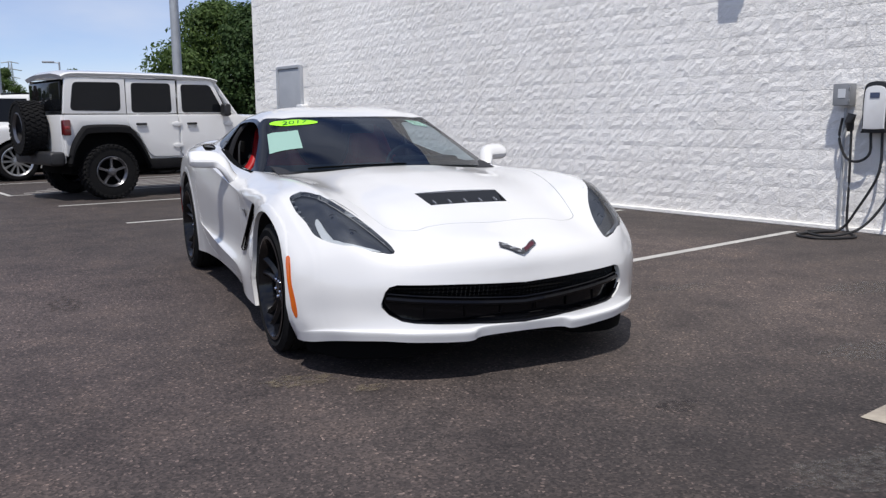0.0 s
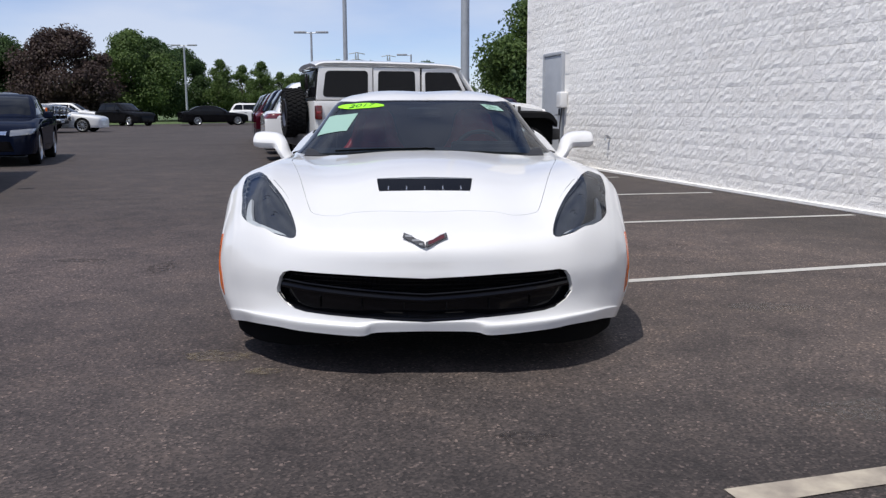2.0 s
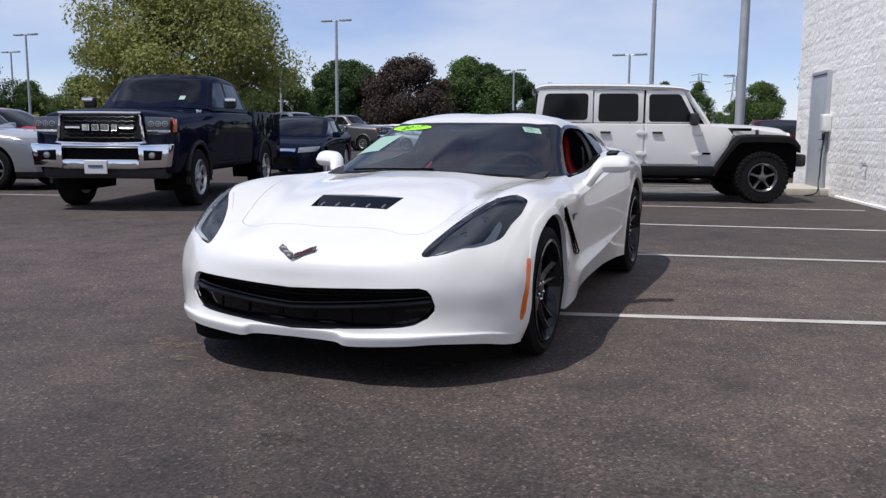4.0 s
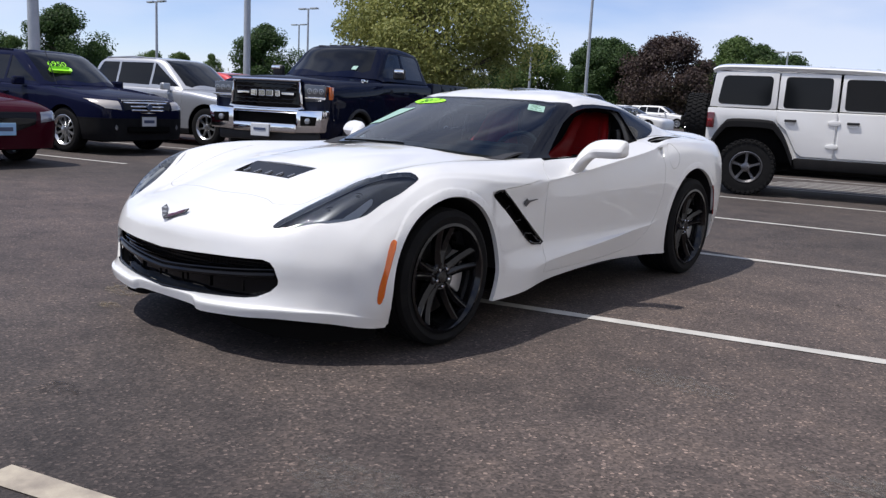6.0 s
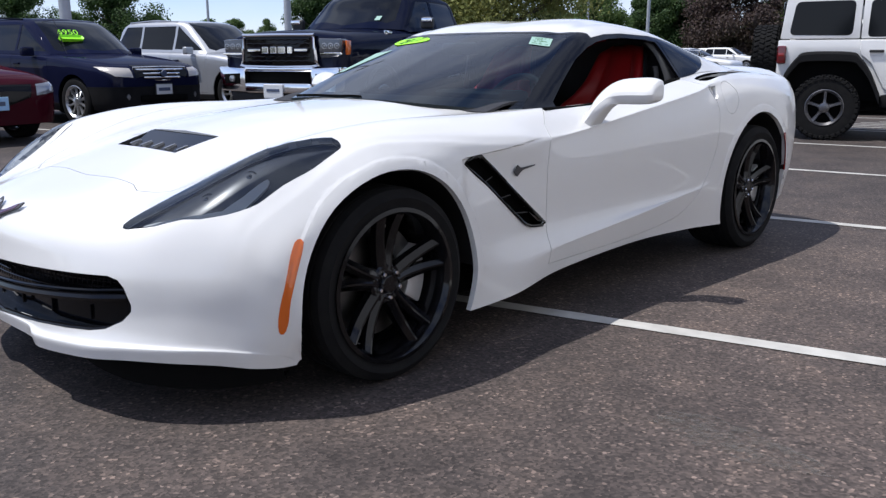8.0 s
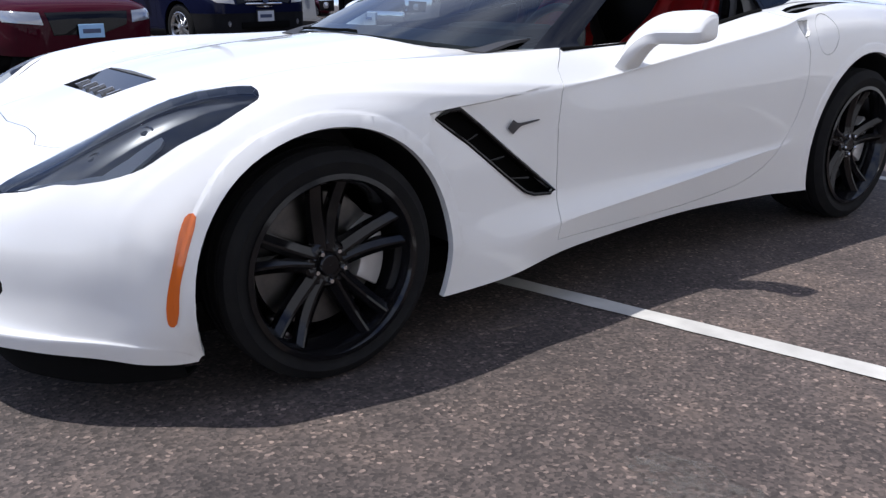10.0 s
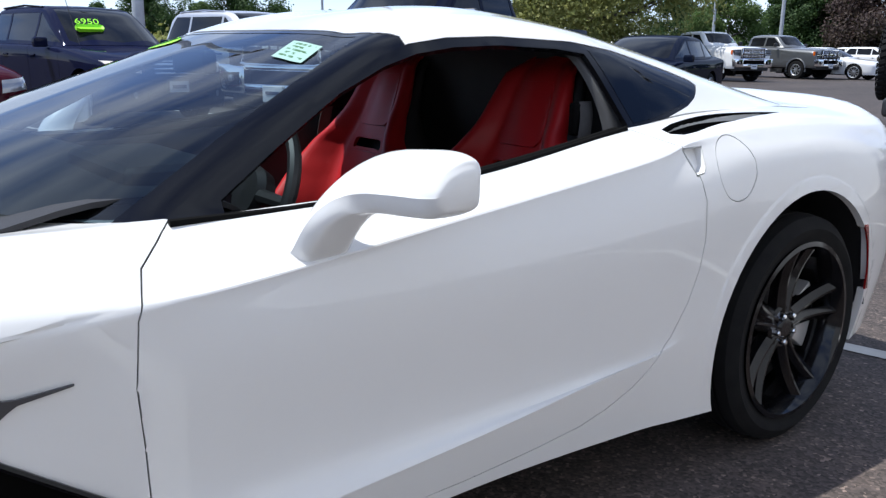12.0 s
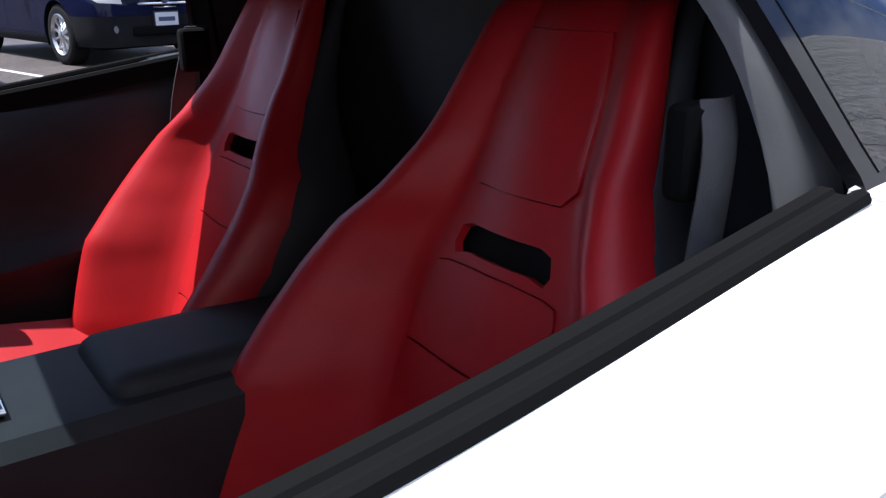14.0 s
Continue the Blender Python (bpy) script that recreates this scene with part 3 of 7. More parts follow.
def on(s):
    return lambda c: c.x * s > 0.3


def flip(poly, s):
    return poly if s > 0 else mx(poly)


FARCH = arc(-0.024, 0.311, 0.394, -35, 215, 44)
RARCH = arc(2.70, 0.345, 0.412, -35, 215, 44)
for arch in (FARCH, RARCH):
    for s in SIDES:
        bmesh.ops.delete(body, geom=cut(body, arch, "side", lambda c: c.x * s > 0.55), context="FACES")

# raised lips round the arches and the scoop behind the front wheel, under its overhanging crease
for s in SIDES:
    for (ay, az, ar), lift in (((-.024, .311, .394), .004), ((2.70, .345, .412), .003)):
        for band in (ar + .034, ar + .042):
            cut(body, arc(ay, az, band, -40, 220, 44), "side", lambda c: c.x * s > .6 and c.z > .12)
        for v in body.verts:
            d = math.hypot(v.co.y - ay, v.co.z - az)
            if v.co.x * s > .6 and d < ar + .037 and v.co.z > .22:
                v.co.x += s * lift * min(1.0, (v.co.z - .22) / .10)
    SCOOP = [(.300, .708), (.522, .724), (.80, .752), (.80, .44), (.30, .44)]
    for low in (0.0, .007):
        cut(body, [(y, z - (low if z > .5 else 0)) for y, z in SCOOP], "side", on(s))
    for v in body.verts:
        y, z = v.co.y, v.co.z
        edge = float(np.interp(y, [.300, .522, .80], [.708, .724, .752]))
        if v.co.x * s > .7 and .302 < y < .80 and z < edge - .0035:
            fade = (1 - (y - .302) / .498) * min(1.0, (y - .302) / .04)
            v.co.x -= s * .024 * fade * max(0.0, 1 - (edge - z) / .20)

# cabin opening and cowl
half = [(0, .562), (.25, .585), (.40, .622), (.47, .648), (.56, .706), (.645, .775), (.72, .846), (.787, .945), (.781, 1.15), (.777, 1.4),
        (.770, 1.65), (.762, 1.85), (.752, 2.0), (.735, 2.15), (.70, 2.38), (.6, 2.6), (0, 2.7)]
opening = half + [(-x, y) for x, y in half[::-1] if x > 0]
bmesh.ops.delete(body, geom=cut(body, opening, "top", lambda c: c.z > 0.6), context="FACES")

# hood with its vent
half = [(0, -.595), (.19, -.58), (.32, -.585), (.38, -.604), (.445, -.577), (.49, -.55), (.51, -.525), (.53, -.46), (.57, -.31), (.655, .037), (.70, .22), (.722, .40), (.715, .55), (.66, .74), (.56, .74), (0, .62)]
hood = lift_out(body, cut(body, half + [(-x, y) for x, y in half[::-1] if x > 0], "top", lambda c: c.z > 0.55))
VENT = [(-.228, -.21), (.228, -.21), (.21, -.37), (-.21, -.37)]
vent_lid = lift_out(hood, cut(hood, VENT, "top"))
part("hood", rim(hood, 0.014, 0.0022), "white", car, "white hood with a black louvred vent")

# lamps, grille and other openings
LAMP = [(.545, -.733), (.565, -.738), (.590, -.722), (.642, -.686), (.700, -.633), (.740, -.600), (.787, -.543), (.820, -.485), (.832, -.445), (.840, -.382), (.850, -.332), (.859, -.284), (.862, -.226), (.861, -.190), (.852, -.170),
        (.803, -.166), (.765, -.232), (.715, -.345), (.672, -.412), (.632, -.478), (.588, -.572), (.556, -.668)]
LAMP = spline(LAMP, 2)
lamps = {s: lift_out(body, cut(body, flip(LAMP, s), "top", lambda c: c.x * s > 0.3 and c.z > 0.45)) for s in SIDES}
half = [(0, .250), (.25, .257), (.40, .265), (.50, .273), (.55, .283), (.60, .310), (.625, .34), (.627, .36), (.612, .41), (.595, .432), (.565, .442), (.3, .438), (0, .426)]
GRILLE = half + [(-x, z) for x, z in half[::-1] if x > 0]
grille_skin = lift_out(body, cut(body, GRILLE, "front", lambda c: c.y < -0.6))
SVENT = [(.325, .688), (.375, .705), (.42, .706), (.50, .648), (.60, .570), (.713, .485), (.800, .421), (.816, .411), (.800, .402), (.726, .409), (.690, .422), (.672, .434), (.595, .491), (.448, .605)]
MARK = spline([(-.413, .531), (-.390, .530), (-.421, .45), (-.446, .372), (-.456, .276), (-.475, .276), (-.473, .346), (-.443, .465)], 3)
DOOR = [(.934, .90), (.925, .845), (.911, .836), (.857, .79), (.832, .722), (.824, .615), (.832, .514), (.837, .403), (.828, .24), (1.123, .242), (1.47, .253), (1.673, .268), (1.807, .283),
        (1.897, .306), (1.979, .339), (2.038, .378), (2.107, .445), (2.157, .525), (2.187, .606), (2.197, .68), (2.190, .777), (2.165, .87), (2.13, .915), (2.09, .95), (2.05, 1.0)]
NOTCH = [(2.136, .903), (2.215, .905), (2.203, .855), (2.192, .842), (2.165, .838)]
RVENT = [(.792, 2.182), (.775, 2.24), (.762, 2.38), (.762, 2.46), (.782, 2.74), (.806, 2.63), (.842, 2.42), (.852, 2.25), (.846, 2.205), (.825, 2.178)]
RREF = [(3.005, .625), (3.03, .625), (3.085, .50), (3.13, .40), (3.105, .40), (3.065, .50)]


def pocket(bm, offset):
    """Sinks a patch of skin and walls it round."""
    low = list(bm.verts)
    ext = bmesh.ops.extrude_edge_only(bm, edges=[e for e in bm.edges if len(e.link_faces) == 1])
    top = {v for v in ext["geom"] if isinstance(v, bmesh.types.BMVert)}
    mid = sum((v.co for v in top), Vector()) / len(top)
    for v in top:
        v.co += (mid - v.co).normalized() * 0.003
    for v in low:
        if v not in top:
            v.co += offset
    bmesh.ops.recalc_face_normals(bm, faces=bm.faces)
    return bm


pieces = {}
for s in SIDES:
    pieces["svent", s] = lift_out(body, cut(body, SVENT, "side", on(s)))
    pieces["mark", s] = lift_out(body, cut(body, MARK, "side", on(s)))
    pieces["rref", s] = lift_out(body, cut(body, RREF, "side", on(s)))
    pieces["notch", s] = lift_out(body, cut(body, NOTCH, "side", on(s)))
    pieces["rvent", s] = lift_out(body, cut(body, flip(RVENT, s), "top", lambda c: c.x * s > 0.3 and c.z > 0.6))
    pieces["door", s] = lift_out(body, cut(body, DOOR, "side", on(s)))
FUEL = [(2.322 + .078 * math.cos(a), .845 + .082 * math.sin(a)) for a in np.linspace(0, math.tau, 28, endpoint=False)]
fuel = lift_out(body, cut(body, FUEL, "side", on(1)))
part("body", rim(body, 0.022), "white", car)
part("fuel_door", rim(push(fuel, -0.0008), 0.012, 0.0022), "white", car, "round white fuel door")
for s in SIDES:
    part("door", rim(pieces["door", s], 0.016, 0.003), "white", car, "white car door with the window lowered")
    lens = rim(push(pieces["mark", s], 0.002), 0.008)
    part("side_marker", lens, "amber", car, "amber side marker lamp")
    part("rear_reflector", rim(push(pieces["rref", s], 0.002), 0.006), "red_lens", car, "red rear reflector")
    tray = pocket(pieces["notch", s], Vector((-s * 0.024, -0.004, 0.004)))
    part("door_release", tray, "white", car, "white recessed door release")
    for key, name, deep in (("svent", "side_vent", 0.045), ("rvent", "rear_vent", 0.035)):
        tray = pocket(pieces[key, s], Vector((-s * deep, 0, 0)) if key == "svent" else Vector((-s * 0.2 * deep, 0, -deep)))
        well = part(name, tray, "dark", car, "black louvred body vent")
        if key == "svent":
            n = 3
            for k in range(n):
                f = (k + 0.9) / (n + 0.4)
                a, b = Vector((.915, .40 + .36 * f, .695 - .27 * f)), Vector((.905, .36 + .30 * f, .655 - .215 * f))
                bm = tube([(s * (a.x - .022), a.y, a.z), (s * (b.x - .018), b.y, b.z)], 0.004, 6)
                part("vent_slat", bm, "gloss_black", well)
            frame_line = [(s * (.912 - .02 * (y - .33)) - s * .004, y, z) for y, z in SVENT]
            part("vent_frame", tube(frame_line, 0.006, 6, True), "gloss_black", well)
        else:
            for k in range(3):
                y = 2.28 + 0.1 * k
                part("vent_slat", box(0.065 - 0.008 * k, 0.006, 0.02, (s * (.807 - .002 * k), y, .914 + .004 * k), 0.002, 1), "gloss_black", well)

# hood vent well with fins
well = bmesh.new()
ring = [(x, y, .777 - .27 * (-.21 - y) / 1.0) for x, y in VENT]
lo = [well.verts.new((x * .97, y * 1.0, z - 0.05)) for x, y, z in ring]
hi = [well.verts.new((x, y, z - 0.003)) for x, y, z in ring]
well.faces.new(lo)
for i in range(4):
    well.faces.new((lo[i], lo[(i + 1) % 4], hi[(i + 1) % 4], hi[i]))
bmesh.ops.recalc_face_normals(well, faces=well.faces)
hood_vent = part("hood_vent", well, "black_plastic", car, "black recessed hood vent")
bm = bmesh.new()
blade = [bm.verts.new((x, y, .777 - .27 * (-.21 - y) - dz)) for x, y, dz in ((-.225, -.222, .004), (.225, -.222, .004), (.208, -.362, .028), (-.208, -.362, .028))]
bm.faces.new(blade)
part("vent_blade", shell(bm, 0.004), "gloss_black", hood_vent)
for k in range(5):
    x = -0.17 + 0.085 * k
    bm = prism([(-.345, .735), (-.30, .748), (-.285, .728), (-.33, .715)], x - 0.003, x + 0.003, "x", 0.001, 1)
    part("vent_fin", bm, "silver", hood_vent)


BAR = spline([(.592, -.698), (.650, -.662), (.705, -.620), (.780, -.540), (.802, -.490), (.806, -.412), (.792, -.402), (.786, -.433), (.763, -.541), (.684, -.624), (.625, -.668)], 2)


# headlamps: a clear cover over a dark bowl with projector lamps and a light bar
def headlamp(s, skin):
    back = bmesh.new()
    idx = {v: back.verts.new(v.co + Vector((-0.012 * s, 0.022, -0.028))) for v in skin.verts}
    for f in skin.faces:
        back.faces.new([idx[v] for v in f.verts])
    back = rim(back, -0.03)
    lamp = part("headlamp", back, "lamp_bowl", car, "dark headlamp unit behind a clear cover")
    guide = bmesh.new()
    idx = {v: guide.verts.new(v.co + Vector((-0.004 * s, 0.007, -0.010))) for v in skin.verts}
    for f in skin.faces:
        guide.faces.new([idx[v] for v in f.verts])
    guide.normal_update()
    bar = lift_out(guide, cut(guide, flip(BAR, s), "top"))
    guide.free()
    part("light_bar", rim(bar, 0.012), "lamp_bar", lamp, "pale daytime light bar")
    for x, y, z, r in ((.672, -.530, .628, .024), (.722, -.415, .690, .022)):
        bm = lathe([(0.03, r * 1.25), (0.0, r * 1.3), (-0.004, r * 1.15), (0.008, r), (-0.006, r * 0.8), (-0.016, r * 0.45), (-0.018, 0.001)], 24, "y")
        part("projector", bm, "lamp_eye", lamp, move=Matrix.Translation((s * x, y, z)) @ pose(0, 0, 0, -18, 0, 25 * s))
    for k in range(6):
        y = -.44 + .045 * k
        part("led", box(0.014, 0.018, 0.010, (s * (.830 + .003 * k), y + .03, .656 + .021 * k), 0.004, 2), "clear_led", lamp, "small clear lamp cell")
    cover = rim(push(skin, 0.0015), 0.02, 0.0015)
    part("lens_cover", cover, "clear", lamp, "clear headlamp cover")


M["lamp_bowl"] = worn("lamp_bowl", (0.045, 0.050, 0.062), (0.075, 0.080, 0.094), 14, 0.3)
M["lamp_bar"] = mat("lamp_bar", (0.68, 0.70, 0.72), 0.3)
M["lamp_eye"] = mat("lamp_eye", (0.05, 0.055, 0.065), 0.1, 0.3, coat=1.0)
M["clear_led"] = mat("led_cell", (0.34, 0.36, 0.39), 0.15, 0.2, coat=1.0)
for s in SIDES:
    headlamp(s, lamps[s])

# grille
def wrap_y(x, z):
    """The front of the bumper above and below, as a depth."""
    return -0.915 + 0.085 * min(1, (abs(x) / .5)) ** 2 + max(0, abs(x) - .5) * 0.55 + 0.0 * z


rear = bmesh.new()
idx = {v: rear.verts.new(v.co + Vector((0, 0.055, 0))) for v in grille_skin.verts}
for f in grille_skin.faces:
    rear.faces.new([idx[v] for v in f.verts])
grille_skin.free()
rear = rim(rear, 0.0)
edge_loop = [e for e in rear.edges if len(e.link_faces) == 1]
ext = bmesh.ops.extrude_edge_only(rear, edges=edge_loop)
bmesh.ops.translate(rear, vec=(0, -0.05, 0), verts=[v for v in ext["geom"] if isinstance(v, bmesh.types.BMVert)])
grille = part("grille", rear, "gloss_black", car, "black front grille")
frame_pts = [(x, wrap_y(x, z) + 0.006, z) for x, z in GRILLE]
part("grille_frame", tube(frame_pts, 0.008, 8, True), "gloss_black", grille, "glossy black grille frame")
xs = np.linspace(-.60, .60, 25)
part("grille_bar", tube([(x, wrap_y(x, 0) + 0.012, .335 + .03 * abs(x) / .6 + 0.012 * (abs(x) / .6) ** 2) for x in xs], 0.014, 8), "gloss_black", grille, "glossy black centre bar")
part("grille_bar", tube([(x, wrap_y(x, 0) + 0.010, .357 + .03 * abs(x) / .6 + 0.012 * (abs(x) / .6) ** 2) for x in xs], 0.005, 6), "gloss_black", grille)
for x in np.linspace(-.44, .44, 6):
    part("grille_fin", box(0.005, 0.012, 0.045, (x, wrap_y(x, 0) + 0.046, .300 + .02 * abs(x)), 0.002, 1), "gloss_black", grille)
mesh_bm = bmesh.new()
for r in range(5):
    z = .372 + .016 * r
    tube([(x, wrap_y(x, 0) + 0.03, z + .01 * abs(x)) for x in np.linspace(-.575, .575, 21)], 0.0025, 4, bm=mesh_bm)
for x in np.linspace(-.57, .57, 58):
    tube([(x, wrap_y(x, 0) + 0.031, .36 + .01 * abs(x)), (x + .012, wrap_y(x, 0) + 0.031, .435)], 0.002, 4, bm=mesh_bm)
part("grille_mesh", mesh_bm, "gloss_black", grille)

# black splitter below the nose
bm = bmesh.new()
rows = []
lip = [(0, -.90, .20), (.2, -.895, .19), (.36, -.865, .165), (.5, -.825, .172), (.62, -.765, .178), (.72, -.688, .17), (.80, -.585, .16), (.86, -.505, .152), (.885, -.455, .150)]
lip = [(-x, y, z) for x, y, z in lip[:0:-1]] + lip
for x, y, z in catmull(lip, 3, 0):
    out = min(1, max(0, abs(x) - .30) / .30)
    drop = 0.030 + 0.045 * out - 0.03 * max(0, abs(x) - .78) / .12
    k, back = .94 + .045 * out, .075 - .055 * out
    rows.append([bm.verts.new((x * k, y + back + .01, z + .03)), bm.verts.new((x * k, y + back, z - .01)), bm.verts.new((x * (k - .004), y + back + .012, z - drop)), bm.verts.new((x * (k - .04), y + back + .05, z - drop + .005))])
for r0, r1 in zip(rows, rows[1:]):
    for k in range(3):
        bm.faces.new((r0[k], r0[k + 1], r1[k + 1], r1[k]))
part("splitter", shell(bm, 0.006), "dark", car, "black front splitter")

# emblem on the nose: two plain wings, one chequered and one red
def wing(s, colour):
    m = pose(0.0, -.905, .548, 33.5, 0, 0) @ pose(0, 0, 0.004)
    outline = [(0, 0), (.030 * s, .016), (.060 * s, .040), (.092 * s, .060), (.088 * s, .090), (.062 * s, .076), (.030 * s, .046), (.004 * s, .034)]
    base = part("emblem", prism(outline, -.003, .003, "z", 0.0015, 1), "emblem_grey", car, "dark metal winged emblem", move=m)
    mid = [sum(p[0] for p in outline) / 8, sum(p[1] for p in outline) / 8]
    if s > 0:
        part("emblem_field", prism([(mid[0] + (x - mid[0]) * .74, mid[1] + (y - mid[1]) * .70) for x, y in outline], .003, .0045, "z", 0.0005, 1), colour, base)
    else:
        for i in range(5):
            for j in range(2):
                if (i + j) % 2 == 0:
                    f = (i + .5) / 5
                    x, y = s * (.010 + .072 * f), .012 + .062 * f ** 1.15 + .013 * j
                    part("emblem_check", box(.014, .011, .0015, (x, y, .0036), 0, 1), colour, base, smooth=0)


M["plate"] = mat("plate", (0.60, 0.62, 0.64), 0.4)
M["emblem_pale"] = mat("emblem_pale", (0.30, 0.31, 0.32), 0.35, 0.4)
M["emblem_red"] = mat("emblem_red", (0.12, 0.012, 0.018), 0.2, 0.5, coat=1.0)
M["emblem_grey"] = mat("emblem_grey", (0.07, 0.07, 0.075), 0.42, 0.3)
wing(1, "emblem_red")
wing(-1, "emblem_pale")
for s in SIDES:
    bm = prism([(.602, .632), (.622, .657), (.640, .646), (.656, .644), (.735, .648), (.735, .644), (.658, .634), (.645, .626), (.627, .612)], 0, 0.004, "x", 0.001, 1)
    for v in bm.verts:
        hit, nrm, _, _ = SKIN.ray_cast(Vector((s * 1.5, v.co.y, v.co.z)), Vector((-s, 0, 0)))
        v.co.x = hit.x + s * (0.001 + v.co.x)
    part("fender_badge", bm, "emblem_grey", car, "small dark metal badge")

# underbody and wheel housings
part("underbody", box(1.5, 3.7, 0.10, (0, 1.3, .20), 0.03), "dark", car)
for y, z, r, x in ((-.015, .315, .40, .50), (2.70, .345, .425, .48)):
    for s in SIDES:
        bm = bmesh.new()
        pts = arc(y, z, r, 0, 182, 24)
        a = [bm.verts.new((s * .915, p, q)) for p, q in pts]
        b = [bm.verts.new((s * x, p, q)) for p, q in pts]
        for i in range(len(pts) - 1):
            bm.faces.new((a[i], a[i + 1], b[i + 1], b[i]))
        bm.faces.new(b)
        bmesh.ops.recalc_face_normals(bm, faces=bm.faces)
        part("wheel_liner", bm, "black_plastic", car)


# wheels
def tyre_mesh(r, rr, w):
    """A tyre round the x axis with a grooved tread."""
    h = w / 2
    prof = [(-h * .80, rr), (-h * .98, rr + .02), (-h * 1.02, rr + (r - rr) * .5), (-h * .97, r - .022), (-h * .88, r - .006)]
    for g in (-.6, -.2, .2, .6):
        prof += [(h * (g - .06), r), (h * (g - .05), r - .007), (h * (g + .05), r - .007), (h * (g + .06), r)]
    prof += [(h * .88, r - .006), (h * .97, r - .022), (h * 1.0, r - .03), (h * 1.03, rr + (r - rr) * .55), (h * 1.0, rr + .028), (h * .975, rr + .022), (h * .96, rr + .008), (h * .86, rr - .002)]
    return lathe(prof, 72)


def spoke_mesh(rr, off, turn):
    """One half of a forked spoke, lying in the wheel's face plane."""
    bm = bmesh.new()
    rows = []
    for k in range(9):
        f = k / 8
        r = 0.045 + (rr - 0.052) * f
        side = off * (0.013 + 0.030 * f ** 1.3)
        deep = -0.034 - 0.012 * math.sin(f * 1.5) + 0.046 * f ** 2.2
        hw, th = 0.0205 - 0.003 * f, 0.040 - 0.008 * f
        rows.append([bm.verts.new(p) for p in ((deep - th, side - hw * 1.25, r), (deep - .012, side - hw * 1.05, r), (deep + .002, side - off * hw * .1 - hw * .18, r), (deep + .002, side - off * hw * .1 + hw * .18, r), (deep - .012, side + hw * 1.05, r), (deep - th, side + hw * 1.25, r))])
    for r0, r1 in zip(rows, rows[1:]):
        for j in range(6):
            bm.faces.new((r0[j], r0[(j + 1) % 6], r1[(j + 1) % 6], r1[j]))
    bm.faces.new(rows[0])
    bm.faces.new(rows[-1][::-1])
    bmesh.ops.recalc_face_normals(bm, faces=bm.faces)
    bmesh.ops.rotate(bm, cent=(0, 0, 0), matrix=Matrix.Rotation(radians(turn), 3, "X"), verts=bm.verts)
    return bm


def wheel(s, y, r, rr, w, xc, turn):
    """Black forked-spoke wheel with its tyre, disc and brake, facing outwards."""
    m = pose(s * xc, y, r, 0, 0, 0 if s > 0 else 180) @ pose(0, 0, 0, turn)
    hold = part("wheel", lathe([(w / 2 - .02, rr - .002), (w / 2 + .002, rr + .010), (w / 2 + .004, rr - .004), (w / 2 - .012, rr - .014), (w / 2 - .035, rr - .020), (w / 2 - .07, rr - .03), (-w / 2 + .03, rr - .035), (-w / 2, rr)], 72), "rim_black", car, "glossy black forked-spoke wheel", move=m)
    part("tyre", tyre_mesh(r, rr, w), "rubber", hold, "black low-profile tyre")
    face = w / 2 - 0.012
    for k in range(5):
        for off in (1, -1):
            part("spoke", spoke_mesh(rr, off, 72 * k), "rim_black", hold, move=pose(face, 0, 0))
    part("hub", lathe([(face - .07, .070), (face - .044, .068), (face - .036, .060), (face - .040, .034), (face - .028, .030), (face - .025, .026), (face - .025, .001)], 32), "rim_black", hold)
    for k in range(5):
        a = radians(72 * k + 36)
        part("lug_nut", lathe([(-.012, .0095), (.008, .0095), (.013, .006), (.013, .001)], 6), "chrome", hold, "chrome lug nut", move=pose(face - .032, -.0445 * math.sin(a), .0445 * math.cos(a)))
    part("brake_disc", lathe([(.0, .06), (.0, rr - .06), (-.026, rr - .06), (-.026, .06)], 56), "disc", hold, move=pose(w / 2 - .115, 0, 0))
    cal = bmesh.new()
    pts = arc(0, 0, rr - .052, -32, 32, 8)
    inn = arc(0, 0, rr - .13, 32, -32, 8)
    cal = prism(pts + inn, -.02, .055, "x", 0.008, 2)
    part("brake_caliper", cal, "caliper", hold, "grey brake caliper", move=pose(w / 2 - .128, 0, 0, -turn if s > 0 else turn) @ pose(0, 0, 0, 0 if s > 0 else 180))


for s in SIDES:
    wheel(s, -.014, .322, .248, .245, .808, -1)
    wheel(s, 2.71, .341, .256, .285, .787, -6)

# roof, glass and pillars
half = [(0, 1.432), (.26, 1.446), (.45, 1.468), (.54, 1.492), (.58, 1.532), (.9, 1.532), (.9, .3), (0, .3)]
screen_zone = half + [(-x, y) for x, y in half[::-1] if x > 0]
DLO = [(.80, .80), (.93, .850), (1.164, .970), (1.333, 1.060), (1.45, 1.108), (1.54, 1.136), (1.65, 1.151), (1.8, 1.157), (2.05, 1.149), (2.2, 1.128), (2.306, 1.104), (2.42, 1.074), (2.492, 1.050),
       (2.502, 1.036), (2.445, 1.006), (2.386, .986), (2.198, .944), (2.10, .90), (1.6, .80)]
dlo = {s: lift_out(canopy, cut(canopy, DLO, "side", lambda c: c.x * s > 0.42)) for s in SIDES}
front = lift_out(canopy, cut(canopy, screen_zone, "top"))
half = [(0, 2.28), (.36, 2.30), (.47, 2.42), (.52, 2.7), (.5, 2.92), (0, 3.0)]
hatch = lift_out(canopy, cut(canopy, half + [(-x, y) for x, y in half[::-1] if x > 0], "top"))
roof = part("roof", rim(canopy, 0.02), "white", car, "white fixed roof")
part("rear_window", shell(push(hatch, -0.002), 0.004), "tinted", car, "dark tinted rear glass")
